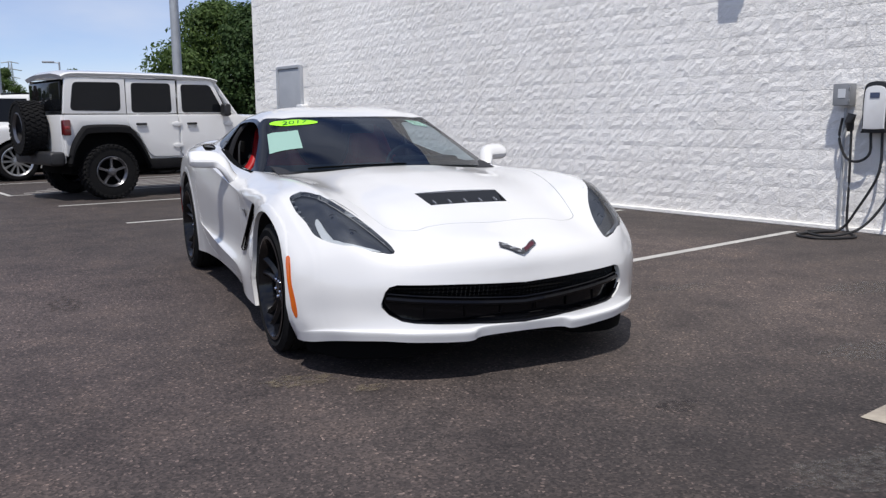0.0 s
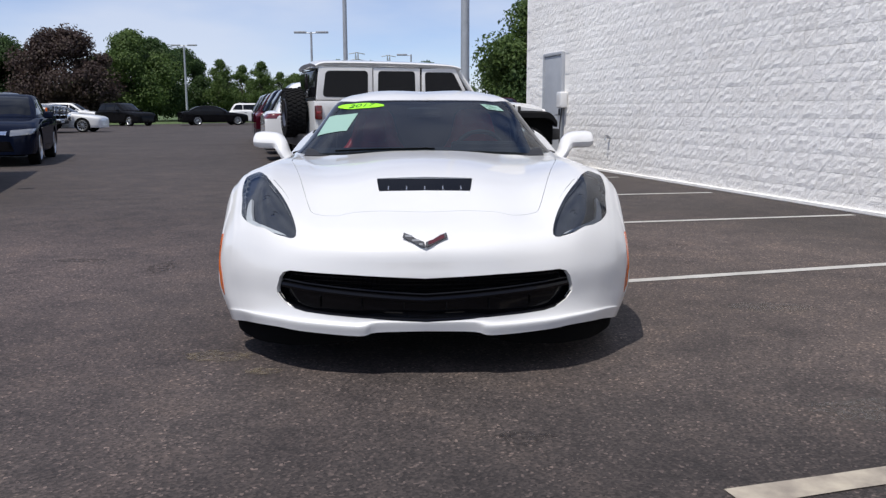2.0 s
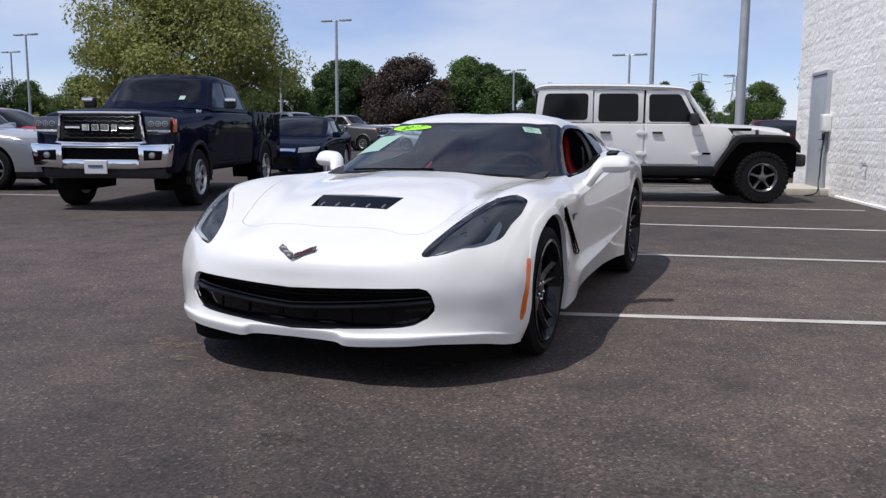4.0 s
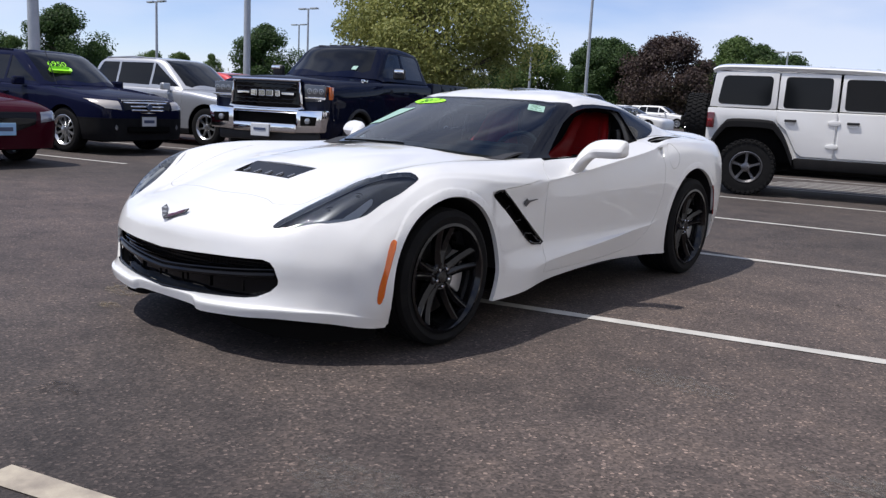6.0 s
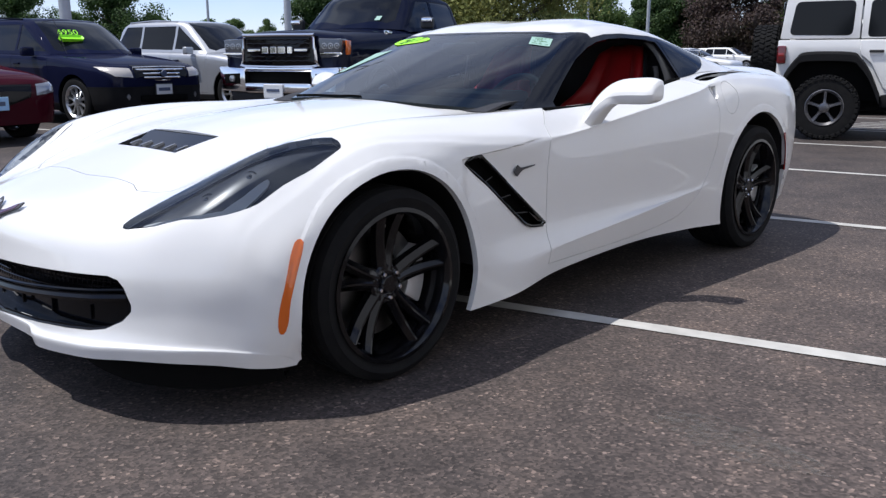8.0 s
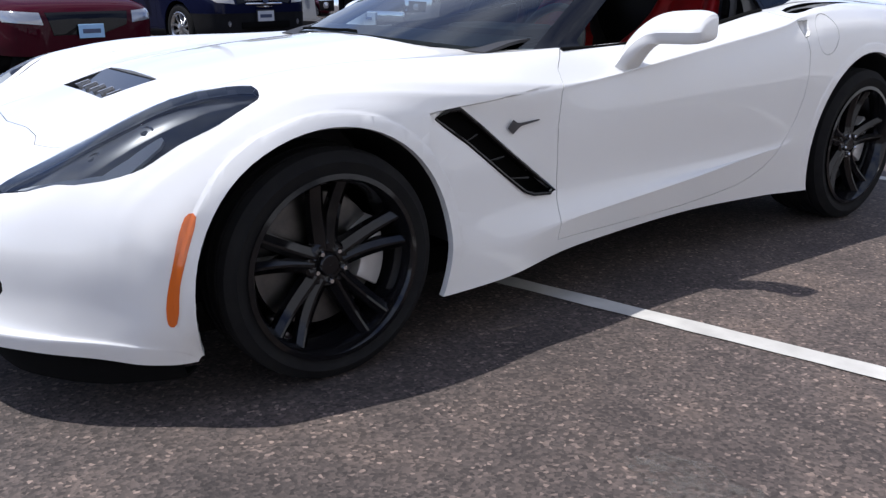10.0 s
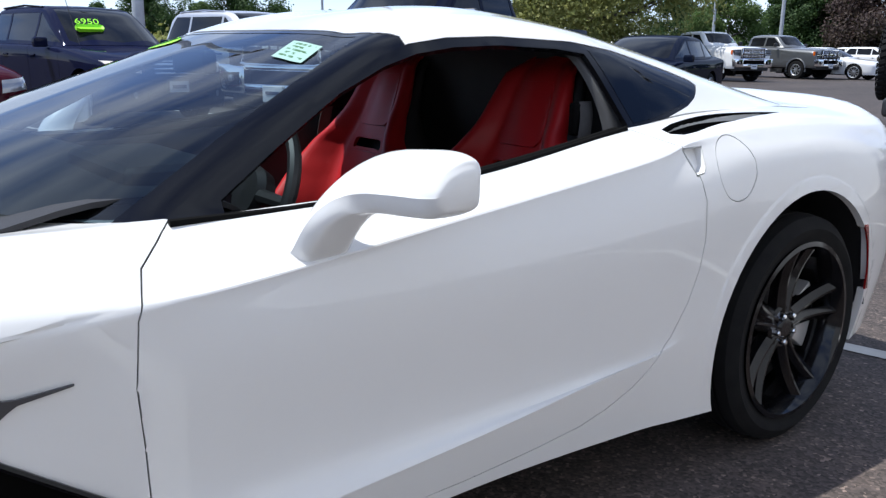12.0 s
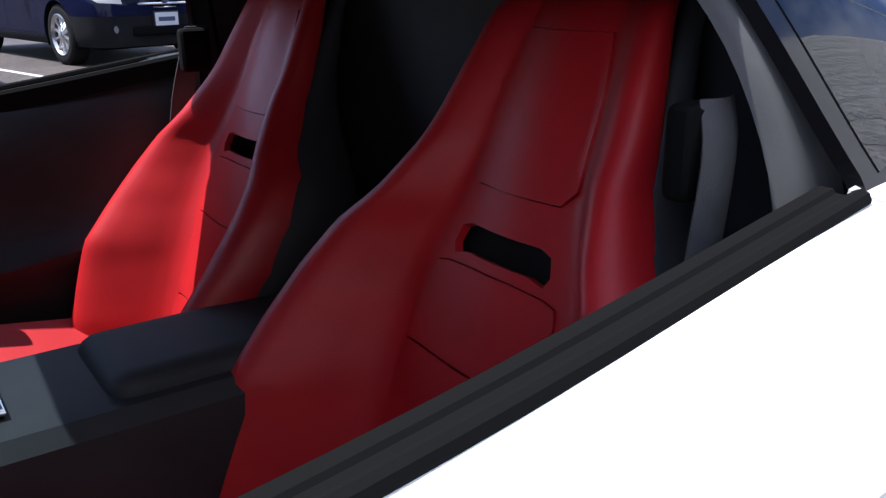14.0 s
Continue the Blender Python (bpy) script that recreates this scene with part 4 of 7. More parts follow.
half = [(0, 1.41), (.26, 1.424), (.43, 1.444), (.515, 1.462), (.535, 1.44), (.585, 1.30), (.655, 1.09), (.728, .89), (.748, .845), (.565, .668), (.30, .588), (0, .562)]
pane = lift_out(front, cut(front, half + [(-x, y) for x, y in half[::-1] if x > 0], "top"))
part("windscreen_frame", rim(push(front, -0.002), 0.012), "gloss_black", car, "glossy black windscreen surround and pillars")
screen = part("windscreen", push(pane, -0.003), "windscreen", car, "lightly tinted windscreen")
OPEN = [(1.02, .80), (1.03, .868), (1.17, .948), (1.333, 1.037), (1.46, 1.090), (1.55, 1.116), (1.66, 1.131), (1.8, 1.137), (1.98, 1.131), (2.072, 1.120), (2.110, .952), (2.10, .90), (1.6, .80)]
QUART = [(2.095, 1.130), (2.2, 1.113), (2.30, 1.091), (2.42, 1.060), (2.470, 1.043), (2.478, 1.034), (2.425, 1.008), (2.37, .992), (2.22, .962), (2.135, .952)]
for s in SIDES:
    bmesh.ops.delete(dlo[s], geom=cut(dlo[s], OPEN, "side"), context="FACES")
    q = lift_out(dlo[s], cut(dlo[s], QUART, "side"))
    part("window_frame", rim(push(dlo[s], -0.002), 0.014), "gloss_black", car, "black window surround")
    part("quarter_window", push(q, -0.001), "tinted", car, "dark tinted quarter window")
    sill = [(s * x, y, z) for x, y, z in catmull([(.797, .925, .842), (.791, 1.2, .843), (.782, 1.5, .862), (.774, 1.75, .890), (.756, 2.09, .940)], 5, 0)]
    part("window_seal", tube(sill, 0.008, 8), "dark", car, "black rubber window seal")
    inner = [(s * (abs(x) - .036), y, z + .003) for x, y, z in sill]
    # dark strip covers the gap to the inner seal, in place of its shade
    slot_bm = bmesh.new()
    strip = [[slot_bm.verts.new((p[0] - s * d, p[1], p[2] - .002)) for d in (-.008, .026)] for p in sill]
    for a, b in zip(strip, strip[1:]):
        slot_bm.faces.new((a[0], a[1], b[1], b[0]))
    part("slot_shade_strip", shell(slot_bm, 0.002), "dark", car, "dark strip for the shade in the glass slot")
    rail = [[(p[0] - s * d, p[1], p[2] + h) for d, h in ((.018, -.016), (.020, -.004), (.024, .0), (.033, .0), (.038, -.006), (.040, -.04))] for p in sill]
    part("window_seal", shell(grid_mesh(rail), 0.003), "dark", car, "black inner window seal")

# the curved glass as a guide for what lies on it
from_canopy = bmesh.new()
join(from_canopy, grid_mesh(loft(CANOPY, 8, 8), mirror=True))

GLASS = BVHTree.FromBMesh(from_canopy)
from_canopy.free()


def on_glass(x, y, lift=0.003):
    p, n, _, _ = GLASS.ray_cast(Vector((x, y, 2)), Vector((0, 0, -1)))
    return p + (n if n.z > 0 else -n) * lift


# cowl and wipers
part("cowl", box(1.28, 0.34, 0.03, (0, .62, .795), 0.01), "gloss_black", car)
for x0, x1, y0, y1 in ((-.52, -.20, 0, 0), (-.24, .06, 0, 0)):
    bm = tube([on_glass(x0 + (x1 - x0) * k / 6, .600 + .35 * (x0 + (x1 - x0) * k / 6) ** 2, .010) for k in range(7)], 0.004, 6)
    part("wiper", bm, "dark", car, "black wiper arm")


# door mirrors: an arm that sweeps up from the door and swells into the head
SWEEP = [(.848, .776, 1.158, .112, .076), (.872, .802, 1.160, .108, .070), (.893, .834, 1.166, .108, .070), (.910, .867, 1.184, .110, .080), (.932, .894, 1.212, .114, .092), (.962, .907, 1.240, .113, .102),
         (1.010, .910, 1.260, .114, .106), (1.043, .911, 1.272, .115, .107), (1.066, .911, 1.277, .113, .104), (1.084, .911, 1.280, .108, .096), (1.097, .910, 1.282, .098, .083), (1.104, .910, 1.283, .084, .064), (1.107, .910, 1.284, .06, .04)]


RING = spline([(.47, -.30), (.49, .22), (.45, .42), (.30, .50), (.02, .46), (-.28, .28), (-.45, .03), (-.500, -.125), (-.505, -.142), (-.500, -.160), (-.45, -.29), (-.36, -.43), (-.22, -.50), (.25, -.49), (.41, -.43)], 3)


def mirror(s):
    bm = bmesh.new()
    path = catmull(SWEEP, 3, 0)
    vs = []
    for i, (x, z, y, d, th) in enumerate(path):
        a, b = path[max(0, i - 1)], path[min(len(path) - 1, i + 1)]
        n = Vector((b[0] - a[0], 0, b[1] - a[1])).normalized()
        up = Vector((-n.z, 0, n.x))
        ring = []
        for py, pz in RING:
            p = Vector((x, y + py * d, z)) + up * (pz * th)
            ring.append(bm.verts.new((s * p.x, p.y, p.z)))
        vs.append(ring)
    for a, b in zip(vs, vs[1:]):
        for i in range(len(a)):
            bm.faces.new((a[i], a[i - 1], b[i - 1], b[i]))
    bm.faces.new(vs[-1])
    bmesh.ops.recalc_face_normals(bm, faces=bm.faces)
    head = part("door_mirror", bm, "white", car, "white door mirror", smooth=34)
    part("mirror_glass", box(.075, .003, .055, (0, 0, 0), 0.001, 1), "chrome", head, smooth=0, move=pose(s * 1.035, 1.327, .906, 0, 0, s * 17))


for s in SIDES:
    mirror(s)

# cabin shell
part("cabin_floor", box(1.36, 2.0, 0.04, (0, 1.6, .22), 0.01), "leather_black", car, "black cabin lining")
part("firewall", box(1.36, .05, .5, (0, .72, .50), 0.02), "leather_black", car)
# added black panel: the open cargo space behind the seats is only shaded
blackout = [(-.72, .22), (.72, .22), (.72, .93), (.66, 1.06), (.56, 1.125), (.40, 1.165), (0, 1.18), (-.40, 1.165), (-.56, 1.125), (-.66, 1.06), (-.72, .93)]
part("cargo_blackout", prism(blackout, 2.235, 2.255, "y", 0.005, 1), "leather_black", car, "black panel added to darken the open cargo space")
head = grid_mesh(loft(CANOPY[3:8], 4, 4)[:, :-4], mirror=True)
for v in head.verts:
    v.co.z -= 0.028
part("headliner", head, "leather_black", car, "black headliner")
part("shelf", box(1.34, .75, .03, (0, 2.62, .90), 0.01), "leather_black", car)
for s in SIDES:
    rows = [[(s * x, y, z) for x, z in ((.762, zt - .05), (.752, zt - .028), (.737, zt - .03), (.712, zt - .10), (.70, zt - .26), (.655, zt - .32), (.69, zt - .40), (.70, .25))] for y, zt in ((.82, .835), (1.0, .836), (1.3, .842), (1.6, .868), (1.85, .898), (2.05, .93), (2.2, .95))]
    panel = part("door_card", shell(grid_mesh(catmull(catmull(rows, 3, 0), 3, 1)), 0.006), "leather_black", car, "black leather door card")
    part("pull_handle", box(.03, .24, .03, (s * .655, 1.5, .62), 0.012), "grey_trim", panel)
    # same trim on both sides; the far one is black to stand for shade
    trim_mat = "grey_trim" if s > 0 else "leather_black"
    rows = [[(s * (x - d), y0 + (y1 - y0) * f, z) for f, d in ((0, .030), (.06, .008), (.2, .0), (.5, -.004), (.8, .002), (1.0, .012))]
            for x, y0, y1, z in ((.715, 2.105, 2.30, .86), (.700, 2.100, 2.29, .94), (.672, 2.085, 2.265, 1.02), (.630, 2.070, 2.235, 1.085), (.575, 2.055, 2.20, 1.135))]
    pillar = part("centre_pillar", shell(grid_mesh(catmull(catmull(rows, 3, 0), 3, 1)), 0.008), trim_mat, car, "cabin pillar trim, blackened on the shaded far side")
    part("pillar_seam", tube([(s * (x + .001), y, z) for x, y, z in ((.712, 2.165, .87), (.699, 2.158, .94), (.672, 2.14, 1.02), (.634, 2.12, 1.08))], .004, 6), "dark", pillar)
    part("belt_guide", box(.03, .06, .085, (s * .615, 2.075, .955), .012, 3), "dark", pillar, "black belt guide")
    belt = bmesh.new()
    for p in catmull([(s * .625, 2.085, 1.00), (s * .640, 2.075, .95), (s * .650, 2.045, .82), (s * .645, 2.03, .62)], 4, 0):
        w = .023
        rowv = [belt.verts.new(p + np.array((s * d, k * w, 0))) for k, d in ((-1, -.002), (-.4, .003), (.4, .003), (1, -.003))]
    belt.verts.ensure_lookup_table()
    for i in range(0, len(belt.verts) - 4, 4):
        for k in range(3):
            belt.faces.new((belt.verts[i + k], belt.verts[i + k + 1], belt.verts[i + k + 5], belt.verts[i + k + 4]))
    part("seat_belt", shell(belt, 0.002), "belt_grey", car, "dark grey seat belt webbing")

# dashboard, wheel and console
dash = [[(x, y - .10 * (abs(x) / .7) ** 2 * 0 + .03 * math.cos(x * 3), z) for y, z in ((.70, .83), (.85, .862), (1.0, .858), (1.09, .835), (1.12, .79), (1.10, .70), (1.04, .60), (1.0, .45))] for x in np.linspace(-.70, .70, 15)]
part("dashboard", shell(grid_mesh(catmull(catmull(dash, 2, 0), 3, 1)), 0.01), "leather_black", car, "black leather dashboard")
part("instrument_hood", box(.40, .20, .07, (.37, 1.03, .872), 0.03, 3), "leather_black", car)
part("console", box(.27, 1.05, .30, (0, 1.55, .46), 0.05, 3), "leather_black", car, "black leather centre console")
part("console_panel", box(.13, .30, .012, (.0, 1.42, .614), 0.004), "gloss_black", car)
part("panel_trim", tube([(-.066, 1.27, .619), (.066, 1.27, .619), (.066, 1.57, .619), (-.066, 1.57, .619)], .004, 6, True), "silver", car)
part("shift_lever", tube([(.0, 1.36, .62), (.0, 1.38, .70)], [.016, .024], 12), "leather_black", car)
part("control_knob", lathe([(.0, .026), (.022, .026), (.026, .020), (.026, .001)], 24, "z"), "black_plastic", car, move=pose(.03, 1.53, .618))
part("armrest", box(.20, .36, .08, (0, 1.86, .592), 0.038, 4), "leather_black", car)
wheel_m = pose(.37, 1.27, .80, 68)
ringpts = [(.175 * math.cos(a), .172 * math.sin(a), 0) for a in np.linspace(0, math.tau, 40, endpoint=False)]
steer = part("steering_wheel", tube(ringpts, 0.016, 10, True), "black_plastic", car, "black leather steering wheel", move=wheel_m)
part("wheel_boss", lathe([(-.03, .055), (.0, .065), (.018, .055), (.022, .001)], 24, "z"), "black_plastic", steer)
for a in (0, 180, 270):
    part("wheel_spoke", tube([(.05 * math.cos(radians(a)), .05 * math.sin(radians(a)), .0), (.165 * math.cos(radians(a)), .165 * math.sin(radians(a)), 0)], [.018, .014], 8), "black_plastic", steer)
part("rear_view_mirror", box(.22, .035, .06, (0, 1.30, 1.085), 0.015, 3), "black_plastic", car)


# seats: shells of red leather with bolsters, a slotted back and a dark outer rim
SECTION = np.array([(0, 0), (.30, .0), (.50, .10), (.66, .55), (.80, .95), (.90, 1.0), (.975, .78), (1.0, .30), (.985, -.25), (.93, -.75)])
SECTION = catmull(SECTION, 6, 0)


def back_point(u, v):
    """A point on the front of the backrest; u across from -1 to 1, v from the base to the top."""
    z = .34 + .79 * v
    lean = 1.915 + .225 * v + .05 * v * v
    wide = np.interp(v, [0, .12, .3, .44, .53, .60, .66, .74, .85, .95, 1.0], [.262, .288, .304, .304, .290, .262, .212, .172, .150, .130, .095])
    bol = np.interp(v, [0, .15, .35, .55, .68, .78, .9, 1.0], [.13, .175, .175, .105, .066, .040, .026, .012])
    k = abs(u) * (len(SECTION) - 1)
    i = min(int(k), len(SECTION) - 2)
    a, lift = SECTION[i] + (SECTION[i + 1] - SECTION[i]) * (k - i)
    cush = .014 * math.cos(min(1.0, a / .5) * 1.57)
    roll = max(0.0, v - .93) / .07
    return Vector((math.copysign(wide * a, u), lean - bol * (lift if lift > 0 else lift * .7) - cush + .05 * roll * roll, z - .01 * roll * a))


def seat_pan_point(u, v):
    y = 1.36 + .58 * v
    wide = .265
    a = abs(u)
    lift = .075 * max(0.0, (a - .52) / .48) ** 1.2
    z = .455 - .085 * v + lift + .012 * math.cos(a * 2) - .05 * max(0, .12 - v) / .12
    return Vector((wide * u, y, z))


def skin(fn, us, vs):
    return grid_mesh([[fn(u, v) for u in us] for v in vs])


def seat(name, x, label):
    top = part(name, shell(skin(seat_pan_point, np.linspace(-1, 1, 25), np.linspace(0, 1, 17)), 0.07), "leather_red", car, label, move=pose(x, 0, -.02), smooth=60)
    back = skin(back_point, np.linspace(-1, 1, 57), np.linspace(0, 1, 49))
    slot = [(-.085, .812), (-.078, .832), (-.06, .838), (.06, .838), (.078, .832), (.085, .812), (.078, .800), (.055, .806), (-.055, .806), (-.078, .800)]
    bmesh.ops.delete(back, geom=cut(back, slot, "front"), context="FACES")
    line = spline([(-.125, .40), (.125, .40), (.135, .52), (.130, .66), (.112, .76), (.085, .79), (-.085, .79), (-.112, .76), (-.130, .66), (-.135, .52)], 3)
    insert = lift_out(back, cut(back, line, "front"))
    upper = lift_out(insert, cut(insert, [(-.2, .682), (.2, .682), (.2, .9), (-.2, .9)], "front"))
    lower = lift_out(insert, cut(insert, [(-.2, .518), (.2, .518), (.2, .2), (-.2, .2)], "front"))
    pad = lift_out(back, cut(back, [(-.070, .882), (-.088, .90), (-.085, 1.00), (-.066, 1.06), (.066, 1.06), (.085, 1.00), (.088, .90), (.070, .882)], "front"))
    part("back_bolster", rim(back, 0.012), "leather_red", top, "red leather side bolsters", smooth=50)
    for p in (upper, insert, lower):
        part("back_cushion", rim(push(p, 0.003), 0.02, 0.0016), "leather_red", top, smooth=50)
    part("head_pad", rim(push(pad, 0.003), 0.02, 0.0016), "leather_red", top, smooth=50)
    rear = skin(lambda u, v: back_point(u, v) + Vector((0, .03 + .05 * (1 - abs(u)), 0)), np.linspace(-1, 1, 21), np.linspace(0, 1, 25))
    part("back_shell", shell(rear, -0.006), "leather_black", top, "black seat shell", smooth=50)


seat("driver_seat", .37, "red leather bucket seat")
seat("passenger_seat", -.37, "red leather bucket seat")

# notices on the windscreen
def decal(name, outline, material, label, lift):
    if len(outline) == 4:
        a, b, c, d = (np.array(p) for p in outline)
        steps = np.linspace(0, 1, 8)
        bm = grid_mesh([[tuple(on_glass(*((a * (1 - u) + b * u) * (1 - v) + (d * (1 - u) + c * u) * v), lift)) for u in steps] for v in steps])
    else:
        bm = bmesh.new()
        bm.faces.new([bm.verts.new(on_glass(x, y, lift)) for x, y in outline])
        bmesh.ops.triangulate(bm, faces=bm.faces)
    return part(name, bm, material, car, label, smooth=0)


def lettering(text, size, m, material, name, parent):
    cu = bpy.data.curves.new(name, "FONT")
    cu.body, cu.size, cu.extrude, cu.align_x, cu.align_y, cu.shear = text, size, 0.0008, "CENTER", "CENTER", 0.25
    tmp = new(name, cu)
    me = bpy.data.meshes.new_from_object(tmp.evaluated_get(bpy.context.evaluated_depsgraph_get()))
    bpy.data.objects.remove(tmp)
    ob = new(name, me)
    me.materials.clear()
    me.materials.append(M[material])
    ob.parent, ob.matrix_basis = parent, m
    return ob


def glass_frame(x, y, lift):
    """A pose lying on the windscreen, upright for someone in front of the car."""
    p = on_glass(x, y, lift)
    a, b = on_glass(x + .05, y, lift), on_glass(x, y + .05, lift)
    ex, ey = (a - p).normalized(), (b - p).normalized()
    ez = ex.cross(ey).normalized()
    ey = ez.cross(ex)
    m = Matrix((ex, ey, ez)).transposed().to_4x4()
    m.translation = p
    return m


oval = [(-.415 + .155 * math.cos(a), 1.375 + .048 * math.sin(a) - .03 * math.cos(a)) for a in np.linspace(0, math.tau, 32, endpoint=False)]
decal("year_sticker", oval, "sticker_green", "lime oval year sticker", 0.004)
lettering("2017", .085, glass_frame(-.415, 1.375, 0.013) @ pose(0, 0, 0, 0, 0, -4), "sticker_ink", "year_lettering", car)
decal("window_sheet", [(-.615, 1.28), (-.425, 1.245), (-.475, .955), (-.665, 1.02)], "paper", "pale green window sheet", 0.004)
decal("inspection_sticker", [(.416, 1.308), (.372, 1.388), (.486, 1.396), (.525, 1.321)], "paper", "small pale green sticker", 0.004)
for k in range(5):
    f = .14 + .17 * k
    a, b = (.416 + (.372 - .416) * f, 1.308 + .080 * f), (.525 + (.486 - .525) * f, 1.321 + .075 * f)
    l = (.2, .62) if k % 2 else (.12, .88)
    p = [(a[0] + (b[0] - a[0]) * t, a[1] + (b[1] - a[1]) * t) for t in l]
    decal("sticker_print", [(p[0][0], p[0][1]), (p[1][0], p[1][1]), (p[1][0] - .004, p[1][1] + .007), (p[0][0] - .004, p[0][1] + .007)], "sticker_ink", "", 0.0055)


# ---- other vehicles ----
M["car_glass"] = mat("dark_car_glass", (0.008, 0.009, 0.011), 0.05, coat=0.0, spec=0.22)
M["grey_clad"] = worn("grey_cladding", (0.012, 0.012, 0.013), (0.02, 0.02, 0.021), 6, 0.7, 200, 0.1)
M["lamp_clear"] = mat("lamp_clear", (0.30, 0.31, 0.33), 0.12, 0.5, coat=1.0)
M["lamp_warm"] = mat("lamp_faded", (0.50, 0.46, 0.42), 0.25, 0.1, coat=1.0)
M["plate_blue"] = mat("plate_blue", (0.30, 0.50, 0.72), 0.4)
M["plate_ink"] = mat("plate_ink", (0.06, 0.08, 0.14), 0.5)
M["alloy"] = mat("alloy", (0.55, 0.56, 0.57), 0.28, 0.9)
for key, c, metal in (("navy", (0.007, 0.009, 0.028), 0.0), ("silver_paint", (0.42, 0.43, 0.45), 0.55), ("maroon", (0.038, 0.003, 0.008), 0.0), ("red_paint", (0.45, 0.01, 0.015), 0.2),
                      ("truck_blue", (0.004, 0.006, 0.018), 0.0), ("black_paint", (0.006, 0.006, 0.007), 0.0), ("grey_paint", (0.11, 0.115, 0.12), 0.5), ("blue_paint", (0.005, 0.008, 0.020), 0.0)):
    M[key] = paint(key, c, 0.01, metal, coat=1.0 if metal else 0.28)
M["trim_black"] = worn("trim_black", (0.007, 0.007, 0.008), (0.011, 0.011, 0.012), 6, 0.85, 200, 0.1, spec=0.15)
SHARED = {}


def shared(key, make, material, name, parent, move, label=""):
    """A part on a mesh that other things use too."""
    if key not in SHARED:
        ob = part(name, make(), material, parent, label, move=move)
        SHARED[key] = ob.data
        return ob
    ob = new(name, SHARED[key])
    ob.parent, ob.matrix_basis = parent, move
    if label:
        ob["label"] = label
    return ob


def plain_tyre(r, rr, w):
    h = w / 2
    return lathe([(-h * .85, rr), (-h, rr + .03), (-h, r - .03), (-h * .8, r), (h * .8, r), (h * .97, r - .025), (h * 1.02, rr + (r - rr) * .5), (h * .98, rr + .015), (h * .85, rr)], 40)


def knobby_tyre(r, rr, w):
    bm = plain_tyre(r - .014, rr, w)
    for k in range(34):
        a = math.tau * k / 34
        for j, (x, ww) in enumerate(((-.36, .2), (-.12, .2), (.13, .2), (.37, .2))):
            t = a + (0.09 if j % 2 else 0)
            b = box(w * ww * 1.1, .045, .022, (0, 0, 0), 0.004, 1, Matrix.Rotation(0.35 * (1 if j % 2 else -1), 4, "Z"))
            bmesh.ops.transform(b, matrix=Matrix.Rotation(t, 4, "X") @ pose(w * x, 0, r - .012), verts=b.verts)
            join(bm, b)
        for x in (-.52, .52):
            b = box(.014, .05, .04, (0, 0, 0), 0.004, 1)
            bmesh.ops.transform(b, matrix=Matrix.Rotation(a, 4, "X") @ pose(w * x, 0, r - .04), verts=b.verts)
            join(bm, b)
    return bm


def small_spoke(rr, n, k, w):
    bm = bmesh.new()
    rows = []
    for r, hw, x in ((.03, .03, .0), (rr * .5, .020, -.012), (rr - .015, .026, .0)):
        rows.append([bm.verts.new(p) for p in ((x - .03, -hw, r), (x, -hw * .7, r), (x, hw * .7, r), (x - .03, hw, r))])
    for a, b in zip(rows, rows[1:]):
        for j in range(4):
            bm.faces.new((a[j], a[(j + 1) % 4], b[(j + 1) % 4], b[j]))
    bm.faces.new(rows[-1])
    bmesh.ops.recalc_face_normals(bm, faces=bm.faces)
    bmesh.ops.rotate(bm, cent=(0, 0, 0), matrix=Matrix.Rotation(math.tau * k / n, 3, "X"), verts=bm.verts)
    return bm


def road_wheel(parent, s, x, y, r, rr, w, spokes=6, rim_mat="alloy", knobby=False, far=False):
    m = pose(s * x, y, r, 0, 0, 0 if s > 0 else 180)
    hold = shared(("rim", rr, w, rim_mat), lambda: lathe([(w / 2 - .03, rr - .03), (w / 2 - .005, rr - .008), (w / 2 + .004, rr), (w / 2, rr + .008), (-w / 2, rr)], 36), rim_mat, "wheel", parent, m)
    shared(("tyre", r, rr, w, knobby), lambda: (knobby_tyre if knobby else plain_tyre)(r, rr, w), "rubber", "tyre", hold, pose(0, 0, 0), "black knobbly off-road tyre" if knobby else "black tyre")
    # near-black disc stands for the shade of the well behind the spokes
    shared(("well", rr, w), lambda: lathe([(w / 2 - .10, rr - .01), (w / 2 - .10, .001)], 24), "dark", "brake", hold, pose(0, 0, 0))
    for k in range(spokes):
        shared(("spoke", rr, spokes, k, w, rim_mat), lambda: small_spoke(rr, spokes, k, w), rim_mat, "spoke", hold, pose(w / 2 - .015, 0, 0))
    shared(("cap", rr, w, rim_mat), lambda: lathe([(w / 2 - .045, .07), (w / 2 - .008, .06), (w / 2 - .002, .04), (w / 2 - .002, .001)], 20), rim_mat, "hub", hold, pose(0, 0, 0))


def car_section(y, zt, wt, W, zs, zb):
    c = max(.015, (zt - zs) * .4)
    return [(0, y, zt), (.45 * wt, y, zt - .1 * c), (.8 * wt, y, zt - .45 * c), (wt, y, zt - c), (W * .975, y, zs), (W, y, zs - .12), (W * .995, y, (zs + zb) / 2), (W * .985, y, zb + .12), (W * .95, y, zb)]


